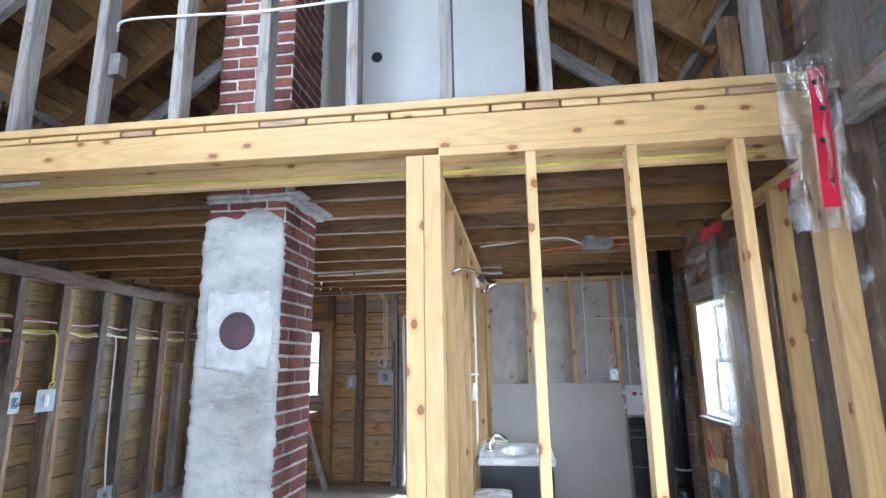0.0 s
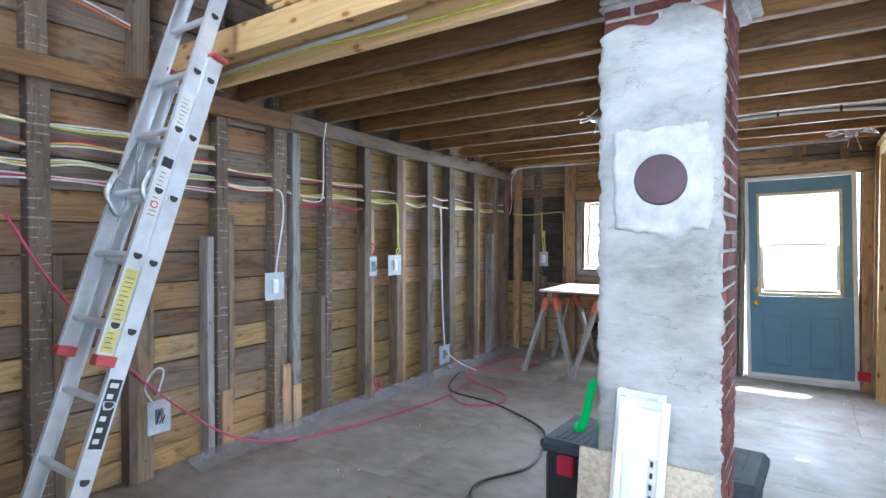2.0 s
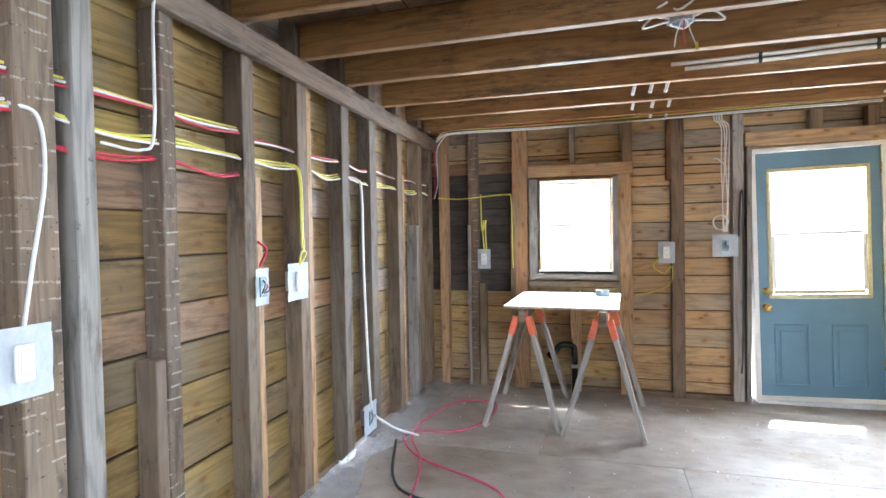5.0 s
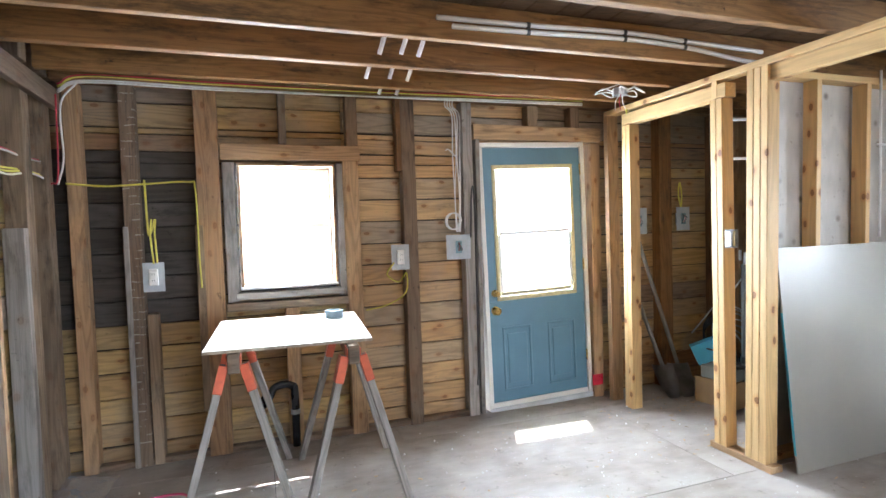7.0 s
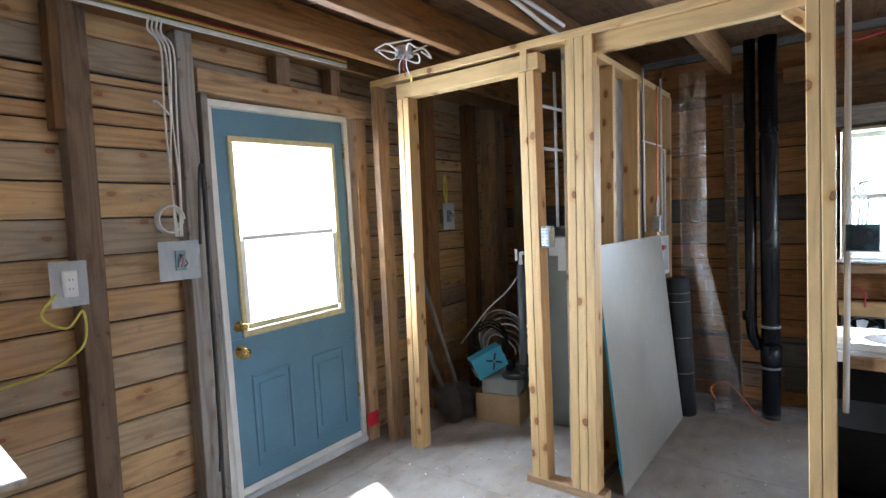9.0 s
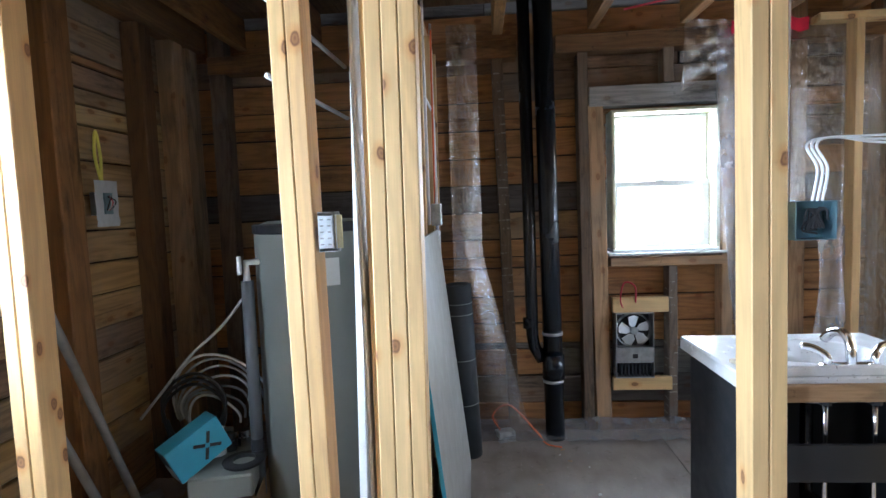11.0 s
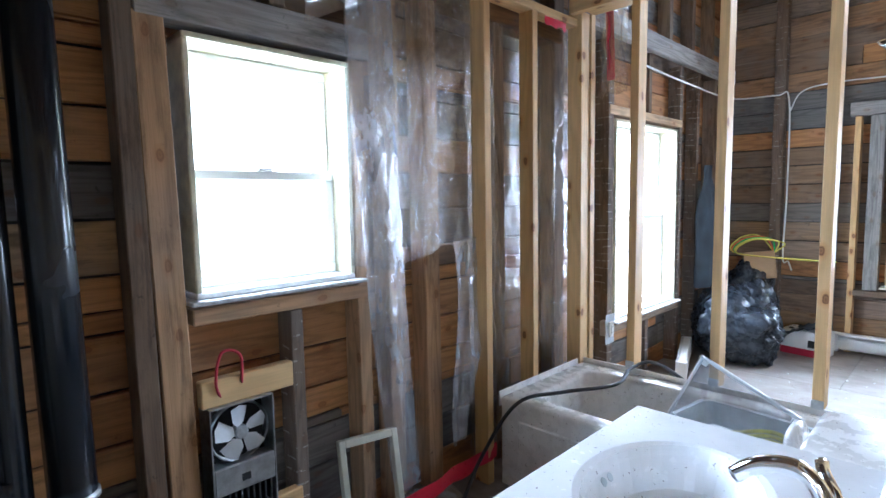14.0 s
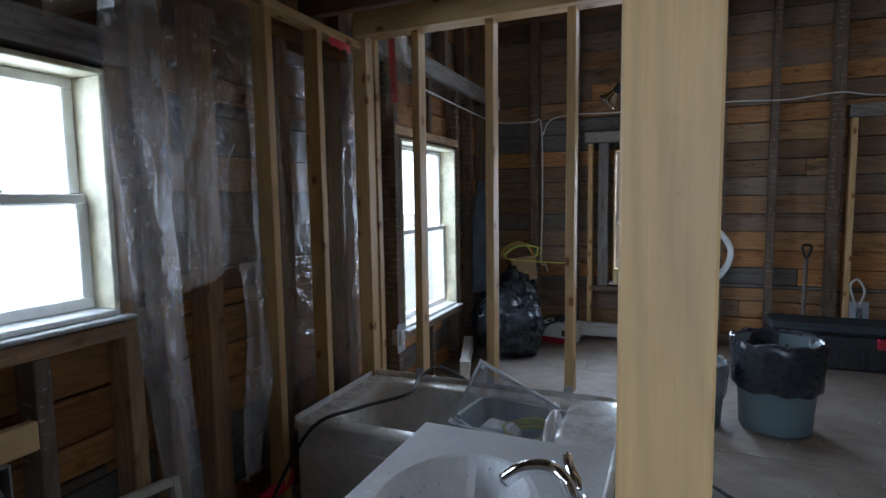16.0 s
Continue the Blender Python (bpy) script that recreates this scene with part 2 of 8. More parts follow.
def plywood(name, tones, dusty, specks=0.0):
    m, n, l, b = material(name)
    long, plain, rnd, here = shifted(n, l, (2.0, 9.0, 9.0))
    g = n.new("ShaderNodeTexWave")
    g.inputs["Scale"].default_value, g.inputs["Distortion"].default_value, g.inputs["Detail"].default_value = 0.6, 9.0, 3.0
    l.new(long, g.inputs["Vector"])
    r = ramp(n, [(0.1, tones[0]), (0.6, tones[1]), (1.0, tones[2])])
    l.new(noise_tex(n, l, long, 1.4, 6), r.inputs[0])
    col = mixed(n, l, "MULTIPLY", 0.16, r.outputs[0], g.outputs[0])
    d = ramp(n, [(0.38, (0, 0, 0)), (0.68, (1, 1, 1))])
    l.new(noise_tex(n, l, plain, 1.6, 5), d.inputs[0])
    col = mixed(n, l, "MIX", calc(n, l, "MULTIPLY", d.outputs[0], dusty), col, (0.5, 0.47, 0.44))
    s = ramp(n, [(0.31, (0.45, 0.4, 0.35)), (0.4, (1, 1, 1))])
    l.new(noise_tex(n, l, plain, 14.0, 6, 0.75), s.inputs[0])
    col = mixed(n, l, "MULTIPLY", 0.8, col, s.outputs[0])
    fleck = calc(n, l, "GREATER_THAN", noise_tex(n, l, plain, 55.0, 3, 0.6), 0.7)
    col = mixed(n, l, "MIX", calc(n, l, "MULTIPLY", fleck, 0.6), col, (0.6, 0.58, 0.54))
    if specks:
        v = n.new("ShaderNodeTexVoronoi")
        v.inputs["Scale"].default_value = 7.0
        l.new(plain, v.inputs["Vector"])
        k = ramp(n, [(0.06, (1, 1, 1)), (0.2, (0, 0, 0))])
        l.new(v.outputs["Distance"], k.inputs[0])
        col = mixed(n, l, "MIX", calc(n, l, "MULTIPLY", k.outputs[0], specks), col, (0.12, 0.09, 0.07))
    l.new(col, b.inputs["Base Color"])
    rr = ramp(n, [(0.3, (0.5,) * 3), (0.7, (0.8,) * 3)])
    l.new(noise_tex(n, l, plain, 3.0, 5), rr.inputs[0])
    l.new(rr.outputs[0], b.inputs["Roughness"])
    bump(n, l, b, noise_tex(n, l, long, 3.0, 6), 0.15, 0.003)
    return m


FLOOR_PLY = plywood("dusty_plywood_subfloor", [(0.2, 0.165, 0.13), (0.3, 0.25, 0.205), (0.38, 0.325, 0.275)], 0.45)
GREY_PLY = plywood("grey_plywood_sheet", [(0.4, 0.37, 0.33), (0.52, 0.48, 0.43), (0.6, 0.56, 0.5)], 0.4, 0.8)


def plaster():
    m, n, l, b = material("rough_white_parging")
    tc = n.new("ShaderNodeTexCoord")
    mp = n.new("ShaderNodeMapping")
    mp.inputs["Scale"].default_value = (1.0, 1.0, 2.2)
    l.new(tc.outputs["Object"], mp.inputs[0])
    a = noise_tex(n, l, mp.outputs[0], 2.6, 12, 0.72)
    r = ramp(n, [(0.32, (0.26, 0.26, 0.25)), (0.44, (0.38, 0.38, 0.365)), (0.56, (0.45, 0.45, 0.43)), (0.7, (0.55, 0.54, 0.515))])
    l.new(a, r.inputs[0])
    st = noise_tex(n, l, tc.outputs["Object"], 1.7, 3)
    rs = ramp(n, [(0.45, (1, 1, 1)), (0.68, (0.8, 0.72, 0.62))])
    l.new(st, rs.inputs[0])
    col = mixed(n, l, "MULTIPLY", 0.7, r.outputs[0], rs.outputs[0])
    crack = calc(n, l, "ABSOLUTE", calc(n, l, "SUBTRACT", noise_tex(n, l, mp.outputs[0], 3.4, 8, 0.6), 0.5))
    thin = calc(n, l, "MULTIPLY", calc(n, l, "LESS_THAN", crack, 0.004), calc(n, l, "GREATER_THAN", noise_tex(n, l, tc.outputs["Object"], 5.0, 3), 0.52))
    col = mixed(n, l, "MIX", calc(n, l, "MULTIPLY", thin, 0.7), col, (0.2, 0.19, 0.18))
    l.new(col, b.inputs["Base Color"])
    b.inputs["Roughness"].default_value = 0.9
    bump(n, l, b, noise_tex(n, l, mp.outputs[0], 17.0, 10, 0.75), 0.7, 0.012)
    return m


def brick_mat():
    m, n, l, b = material("red_clay_brick")
    long, plain, rnd, here = shifted(n, l, (1, 1, 1))
    r = ramp(n, [(0.0, (0.13, 0.045, 0.036)), (0.5, (0.19, 0.062, 0.048)), (1.0, (0.27, 0.1, 0.068))])
    l.new(rnd, r.inputs[0])
    f = noise_tex(n, l, plain, 38.0, 6, 0.7)
    k = ramp(n, [(0.3, (0.55,) * 3), (0.6, (1.05,) * 3)])
    l.new(f, k.inputs[0])
    w = ramp(n, [(0.62, (0, 0, 0)), (0.75, (1, 1, 1))])
    l.new(noise_tex(n, l, plain, 16.0, 6, 0.7), w.inputs[0])
    col = mixed(n, l, "MULTIPLY", 0.9, r.outputs[0], k.outputs[0])
    col = mixed(n, l, "MIX", calc(n, l, "MULTIPLY", w.outputs[0], 0.5), col, (0.5, 0.47, 0.44))
    l.new(col, b.inputs["Base Color"])
    b.inputs["Roughness"].default_value = 0.85
    bump(n, l, b, f, 0.5, 0.004)
    return m


def film_mat(name, tint, clear, rough=0.12, gloss=0.5, crinkle=0.012):
    """Polythene sheet: mostly see-through, with a milky and a shiny share."""
    m, n, l, b = material(name)
    out = n["Material Output"]
    n.remove(b)
    tr, di, gl = n.new("ShaderNodeBsdfTransparent"), n.new("ShaderNodeBsdfDiffuse"), n.new("ShaderNodeBsdfGlossy")
    tr.inputs[0].default_value, di.inputs[0].default_value = (0.9, 0.91, 0.93, 1), (*tint, 1)
    gl.inputs["Roughness"].default_value = rough
    mx, mg = n.new("ShaderNodeMixShader"), n.new("ShaderNodeMixShader")
    tc = n.new("ShaderNodeTexCoord")
    mp = n.new("ShaderNodeMapping")
    mp.inputs["Scale"].default_value = (1.0, 1.0, 0.45)
    l.new(tc.outputs["Object"], mp.inputs[0])
    f = noise_tex(n, l, mp.outputs[0], 9.0, 7, 0.7)
    r = ramp(n, [(0.38, (max(0.0, 1 - clear - 0.1),) * 3), (0.68, (1 - clear + 0.16,) * 3)])
    l.new(f, r.inputs[0])
    l.new(r.outputs[0], mx.inputs[0])
    l.new(tr.outputs[0], mx.inputs[1])
    l.new(di.outputs[0], mx.inputs[2])
    mg.inputs[0].default_value = gloss * 0.3
    l.new(mx.outputs[0], mg.inputs[1])
    l.new(gl.outputs[0], mg.inputs[2])
    bp = n.new("ShaderNodeBump")
    bp.inputs["Strength"].default_value, bp.inputs["Distance"].default_value = 1.0, crinkle
    ridge = calc(n, l, "ABSOLUTE", calc(n, l, "SUBTRACT", noise_tex(n, l, mp.outputs[0], 26.0, 4, 0.6), 0.5))
    l.new(calc(n, l, "ADD", calc(n, l, "MULTIPLY", ridge, 2.2), noise_tex(n, l, mp.outputs[0], 7.0, 3, 0.5)), bp.inputs["Height"])
    l.new(bp.outputs[0], gl.inputs["Normal"])
    l.new(mg.outputs[0], out.inputs[0])
    return m


def glass_mat():
    m, n, l, b = material("window_glass")
    out = n["Material Output"]
    n.remove(b)
    tr, gl, mx, fr = n.new("ShaderNodeBsdfTransparent"), n.new("ShaderNodeBsdfGlossy"), n.new("ShaderNodeMixShader"), n.new("ShaderNodeFresnel")
    gl.inputs["Roughness"].default_value = 0.02
    fr.inputs[0].default_value = 1.45
    l.new(calc(n, l, "MULTIPLY", fr.outputs[0], 0.3), mx.inputs[0])
    l.new(tr.outputs[0], mx.inputs[1])
    l.new(gl.outputs[0], mx.inputs[2])
    l.new(mx.outputs[0], out.inputs[0])
    return m


PATCH_PLASTER = plain_mat("white_plaster_patch", (0.49, 0.49, 0.48), 0.9, 0, 0.2, 9, 0.9)
PARGE, BRICK, GLASS = plaster(), brick_mat(), glass_mat()
MORTAR = plain_mat("grey_mortar", (0.5, 0.48, 0.45), 0.95, 0, 0.25, 25, 0.5)
CEMENT = plain_mat("grey_cement", (0.36, 0.35, 0.33), 0.95, 0, 0.3, 14, 0.6)
FILM = film_mat("polythene_film", (0.5, 0.51, 0.53), 0.91, 0.08, 1.0, 0.007)
MILKY_FILM = film_mat("milky_polythene_film", (0.52, 0.52, 0.54), 0.6, 0.14, 0.8, 0.005)
DOOR_BLUE = plain_mat("blue_door_paint", (0.115, 0.235, 0.33), 0.42, 0, 0.08, 3, 0.02)
WHITE_PAINT = plain_mat("white_paint", (0.78, 0.77, 0.74), 0.45, 0, 0.06, 6)
VINYL = plain_mat("white_vinyl", (0.82, 0.82, 0.81), 0.35, 0, 0.04, 6)
CREAM = plain_mat("yellowed_glazing_trim", (0.62, 0.55, 0.3), 0.5, 0, 0.15, 20)
DRYWALL = plain_mat("drywall_paper", (0.82, 0.82, 0.8), 0.7, 0, 0.03, 3)
BRASS = plain_mat("brass", (0.72, 0.5, 0.17), 0.28, 1.0, 0.1, 20)
STEEL = plain_mat("galvanised_steel", (0.55, 0.57, 0.58), 0.4, 1.0, 0.2, 25)
CHROME = plain_mat("chrome", (0.8, 0.8, 0.82), 0.09, 1.0, 0.04, 10)
ALUMINIUM = plain_mat("brushed_aluminium", (0.68, 0.71, 0.74), 0.42, 0.35, 0.12, 7)
BLACK_PLASTIC = plain_mat("black_plastic", (0.025, 0.026, 0.028), 0.45, 0, 0.2, 12)
ABS = plain_mat("black_drain_pipe", (0.008, 0.011, 0.016), 0.2, 0, 0.05, 0.5)
WHITE_CABLE = plain_mat("white_cable", (0.75, 0.75, 0.73), 0.5, 0, 0.08, 20)
YELLOW_CABLE = plain_mat("yellow_cable", (0.68, 0.62, 0.1), 0.5, 0, 0.1, 20)
RED_CABLE = plain_mat("red_cable", (0.5, 0.03, 0.06), 0.5, 0, 0.1, 20)
PINK_CORD = plain_mat("pink_cord", (0.55, 0.06, 0.15), 0.5, 0, 0.1, 20)
BLACK_CORD = plain_mat("black_cord", (0.03, 0.03, 0.033), 0.5, 0, 0.2, 20)
ORANGE_WIRE = plain_mat("orange_wire", (0.75, 0.16, 0.05), 0.5, 0, 0.1, 20)
ORANGE_PLASTIC = plain_mat("orange_bracket_plastic", (0.62, 0.13, 0.06), 0.45, 0, 0.12, 12)
RED_TAPE = plain_mat("red_sheathing_tape", (0.62, 0.02, 0.05), 0.35, 0, 0.15, 9)
GREEN_PLASTIC = plain_mat("green_plastic", (0.02, 0.42, 0.09), 0.4, 0, 0.1, 12)
BASIN = plain_mat("speckled_white_basin", (0.76, 0.76, 0.76), 0.2, 0, 0.05, 5, 0, 0.3, 0.14)
WORK_TOP = plain_mat("stained_white_board", (0.66, 0.64, 0.6), 0.6, 0, 0.08, 5, 0, 0, 0.25)
OLD_PAINT = plain_mat("worn_cream_paint", (0.6, 0.56, 0.4), 0.6, 0, 0.2, 14, 0.2)
PORCELAIN = plain_mat("white_porcelain", (0.8, 0.8, 0.8), 0.15, 0, 0.05, 5, 0, 0.4)
ACRYLIC = plain_mat("dusty_white_acrylic", (0.72, 0.71, 0.69), 0.28, 0, 0.06, 4, 0, 0.25, 0.22)
BLACK_CABINET = plain_mat("black_cabinet_laminate", (0.018, 0.019, 0.021), 0.5, 0, 0.25, 4)
GREY_TANK = plain_mat("grey_green_enamel", (0.24, 0.25, 0.22), 0.4, 0, 0.06, 3)
CARDBOARD = plain_mat("cardboard", (0.36, 0.235, 0.12), 0.85, 0, 0.12, 8)
BLUE_CARTON = plain_mat("blue_printed_carton", (0.07, 0.36, 0.52), 0.4, 0, 0.06, 4)
LABEL = plain_mat("paper_label", (0.75, 0.75, 0.72), 0.6, 0, 0.05, 10)
INK = plain_mat("dark_ink", (0.03, 0.03, 0.03), 0.6, 0, 0.1, 10)
YELLOW_LABEL = plain_mat("yellow_label", (0.66, 0.6, 0.2), 0.5, 0, 0.12, 18)
BOX_PAD = film_mat("vapour_barrier_pad", (0.6, 0.66, 0.72), 0.3, 0.3, 0.3)
BAG = plain_mat("black_bin_bag", (0.026, 0.031, 0.039), 0.28, 0, 0.3, 6, 0.6)
CLOTH = plain_mat("dark_coat_cloth", (0.035, 0.045, 0.055), 0.9, 0, 0.3, 8, 0.4)
GREY_BIN = plain_mat("grey_blue_plastic", (0.17, 0.23, 0.26), 0.45, 0, 0.08, 4)
SHOVEL_STEEL = plain_mat("dull_steel", (0.25, 0.24, 0.23), 0.5, 0.7, 0.3, 9)
RUST_CAP = plain_mat("dark_painted_flue_cap", (0.1, 0.06, 0.07), 0.5, 0.2, 0.25, 7)
FELT = plain_mat("black_underlay_roll", (0.022, 0.024, 0.026), 0.7, 0, 0.25, 5, 0.2)
PARTICLE = plain_mat("particle_board", (0.5, 0.42, 0.31), 0.85, 0, 0.25, 60, 0.2)
WAX = plain_mat("yellow_wax", (0.75, 0.6, 0.3), 0.5, 0, 0.05, 5)

CHIPPED = plain_mat("chipped_grey_paint", (0.46, 0.47, 0.46), 0.6, 0, 0.35, 22, 0.3, 0, 0.4)


# ---- making of meshes ----
def put(name, bm, mat, parent=None, label="", smooth=False):
    me = bpy.data.meshes.new(name)
    if smooth:
        for f in bm.faces:
            f.smooth = True
    bm.to_mesh(me)
    bm.free()
    me.materials.append(mat)
    ob = new(name, me)
    ob.parent = parent
    if label:
        ob["label"] = label
    return ob


part = put


def thing(name, label, category, group="", at=(0, 0, 0), turn=0, kind=""):
    ob = new(name)
    ob.empty_display_size = 0.1
    ob.matrix_basis = pose(*at, 0, 0, turn)
    return tagged(ob, label, category, group, kind)


def box(bm, x0, x1, y0, y1, z0, z1, bevel=0.0, m=None):
    r = bmesh.ops.create_cube(bm, size=1.0)["verts"]
    bmesh.ops.scale(bm, vec=(x1 - x0, y1 - y0, z1 - z0), verts=r)
    bmesh.ops.translate(bm, vec=((x0 + x1) / 2, (y0 + y1) / 2, (z0 + z1) / 2), verts=r)
    if bevel:
        es = list({e for v in r for e in v.link_edges})
        r = bmesh.ops.bevel(bm, geom=es, offset=bevel, segments=1, affect="EDGES")["verts"]
    if m is not None:
        bmesh.ops.transform(bm, matrix=m, verts=list({v for v in r}))
    return bm


def cube(*a, bevel=0.003, m=None):
    return box(bmesh.new(), *a, bevel=bevel, m=m)


def rod(bm, p0, p1, r0, r1=None, n=14, caps=True):
    p0, p1 = Vector(p0), Vector(p1)
    d = p1 - p0
    vs = bmesh.ops.create_cone(bm, cap_ends=caps, segments=n, radius1=r0, radius2=r0 if r1 is None else r1, depth=d.length)["verts"]
    bmesh.ops.transform(bm, matrix=Matrix.Translation((p0 + p1) / 2) @ d.to_track_quat("Z", "Y").to_matrix().to_4x4(), verts=vs)
    return bm


def lathe(bm, profile, n=28, m=None):
    """Turns a profile of (radius, height) about z."""
    rings = [[bm.verts.new((r * math.cos(2 * math.pi * k / n), r * math.sin(2 * math.pi * k / n), z)) for k in range(n)] for r, z in profile]
    for a, b in zip(rings, rings[1:]):
        for k in range(n):
            bm.faces.new((a[k], a[(k + 1) % n], b[(k + 1) % n], b[k]))
    if m is not None:
        bmesh.ops.transform(bm, matrix=m, verts=[v for g in rings for v in g])
    return bm


def spline(pts, per=8):
    p = [Vector(q) for q in pts]
    p = [2 * p[0] - p[1]] + p + [2 * p[-1] - p[-2]]
    out = []
    for i in range(1, len(p) - 2):
        for k in range(per):
            t = k / per
            a, b, c, d = p[i - 1], p[i], p[i + 1], p[i + 2]
            out.append(0.5 * ((2 * b) + (c - a) * t + (2 * a - 5 * b + 4 * c - d) * t * t + (3 * b - a - 3 * c + d) * t ** 3))
    return out + [p[-2]]


def tube(bm, pts, r, n=7, per=8, bend=True):
    way = spline(pts, per) if bend and len(pts) > 2 else [Vector(q) for q in pts]
    rings, side = [], None
    for i, c in enumerate(way):
        d = (way[min(i + 1, len(way) - 1)] - way[max(i - 1, 0)]).normalized()
        if side is None:
            side = d.orthogonal().normalized()
        side = (side - d * side.dot(d)).normalized()
        up = d.cross(side)
        rings.append([bm.verts.new(c + r * (math.cos(2 * math.pi * k / n) * side + math.sin(2 * math.pi * k / n) * up)) for k in range(n)])
    for a, b in zip(rings, rings[1:]):
        for k in range(n):
            bm.faces.new((a[k], a[(k + 1) % n], b[(k + 1) % n], b[k]))
    bm.faces.new(rings[0][::-1])
    bm.faces.new(rings[-1])
    return bm


def cable(name, pts, r, mat, label, category="cable", group="", parent=None, per=8):
    ob = put(name, tube(bmesh.new(), pts, r, 6, per), mat, parent, "", True)
    if parent is None:
        tagged(ob, label, category, group)
    return ob


_box_cache = {}


def timber_mesh(length, wide, thick, mat, bevel):
    key = (round(length, 2), round(wide, 3), round(thick, 3), mat.name)
    if key not in _box_cache:
        bm = cube(-length / 2, length / 2, -wide / 2, wide / 2, -thick / 2, thick / 2, bevel=bevel)
        me = bpy.data.meshes.new("timber")
        bm.to_mesh(me)
        bm.free()
        me.materials.append(mat)
        _box_cache[key] = me
    return _box_cache[key]


def timber(name, p0, p1, wide, thick, mat, parent, across=(0, 1, 0), bevel=0.003, label=""):
    """A straight piece from p0 to p1; `across` is the way of its width."""
    p0, p1 = Vector(p0), Vector(p1)
    x = (p1 - p0).normalized()
    y = Vector(across)
    y = (y - x * y.dot(x)).normalized()
    z = x.cross(y)
    ob = new(name, timber_mesh((p1 - p0).length, wide, thick, mat, bevel))
    ob.parent = parent
    c = (p0 + p1) / 2
    ob.matrix_basis = Matrix(((x.x, y.x, z.x, c.x), (x.y, y.y, z.y, c.y), (x.z, y.z, z.z, c.z), (0, 0, 0, 1)))
    if label:
        ob["label"] = label
    return ob


rng = random.Random(7)

# ---- the plan ----
XL, XR, YF, YB = -4.155, 1.38, 6.80, -0.65        # faces of the studs
EAVE, RIDGE_X, RIDGE_Z, LOFT = 3.65, -1.39, 5.9, 2.56
SKIN = 0.105                                       # depth of the studs


def structure(name, label=""):
    return tagged(new(name), label or name.replace("_", " "), "structure", kind="structure")


# ---- ground outside ----
gm, gn, gl_, gb = material("sunlit_dry_grass")
gtc = gn.new("ShaderNodeTexCoord")
gr = ramp(gn, [(0.3, (0.5, 0.5, 0.42)), (0.7, (0.62, 0.6, 0.52))])
gl_.new(noise_tex(gn, gl_, gtc.outputs["Object"], 0.6, 6), gr.inputs[0])
gl_.new(gr.outputs[0], gb.inputs["Base Color"])
gb.inputs["Roughness"].default_value = 0.95
bm = bmesh.new()
bmesh.ops.create_grid(bm, x_segments=2, y_segments=2, size=600)
ground = put("ground", bm, gm)
ground.location.z = -0.4
tagged(ground, "pale sunlit grass outside the house", "ground", kind="structure")

# bright hazy sky low over the distance, east and south of the house
hz, hn, hl, hb = material("bright_haze")
hb.inputs["Base Color"].default_value = (0.9, 0.92, 0.95, 1)
hb.inputs["Emission Color"].default_value, hb.inputs["Emission Strength"].default_value = (0.93, 0.97, 1.0, 1), 2.6
for nm, b in (("backdrop_east", (60, 60.5, -60, 60, -0.4, 60)), ("backdrop_south", (-60, 60, -60.5, -60, -0.4, 60))):
    tagged(put(nm, cube(*b, bevel=0), hz), "bright hazy sky in the distance", "backdrop", kind="structure")

# ---- walls: boards outside, studs inside ----
WALLS = {
    "left": dict(along=1, face=XL, out=-1, lo=YB - 0.11, hi=YF + 0.11, top=EAVE, row=0.178, holes=[]),
    "far": dict(along=0, face=YF, out=1, lo=XL - 0.11, hi=XR + 0.11, top=2.62, row=0.157,
                holes=[(-3.17, -2.53, 1.06, 1.90), (-1.45, -0.49, 0.0, 2.08)]),
    "right": dict(along=1, face=XR, out=1, lo=YB - 0.11, hi=YF + 0.11, top=EAVE, row=0.172,
                  holes=[(3.75, 4.37, 1.06, 1.91), (0.58, 1.62, 0.52, 1.9)]),
    "back": dict(along=0, face=YB, out=-1, lo=XL - 0.11, hi=XR + 0.11, top=2.62, row=0.165,
                 holes=[(-0.63, 0.17, 0.58, 1.94)]),
}
wall_obs = {k: structure("wall_" + k, "old timber-framed outer wall of bare boards") for k in WALLS}


def on_wall(w, a, z, depth):
    """A point at a along the wall, z up, depth metres out from the stud faces."""
    c = w["face"] + w["out"] * depth
    return (a, c, z) if w["along"] == 0 else (c, a, z)


def free_spans(lo, hi, z0, z1, holes):
    spans = [(lo, hi)]
    for a0, a1, h0, h1 in holes:
        if z1 > h0 + 0.02 and z0 < h1 - 0.02:
            spans = [q for s in spans for q in ((s[0], min(s[1], a0)), (max(s[0], a1), s[1])) if q[1] - q[0] > 0.03]
    return spans


def board_material(side, a, z):
    if side == "far":
        if a < -3.35 and 0.93 < z < 1.95:
            return DARK_BOARD
        if -2.5 < a < 0.0:
            return TAN_BOARD
        return YELLOW_BOARD if rng.random() < 0.85 else OLD_BOARD
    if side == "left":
        # beyond here the falling-off light is put into the board colour
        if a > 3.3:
            return SHADED_BOARD if rng.random() < 0.8 and z < 2.4 else OLD_BOARD
        return YELLOW_BOARD if rng.random() < (0.65 if z < 0.75 else 0.15) and z < 2.4 else OLD_BOARD
    if side == "right":
        r = rng.random()
        return ORANGE_BOARD if r < 0.42 else (GREY_BOARD if r < 0.8 else OLD_BOARD)
    r = rng.random()
    return OLD_BOARD if r < 0.55 else (ORANGE_BOARD if r < 0.75 else GREY_BOARD)


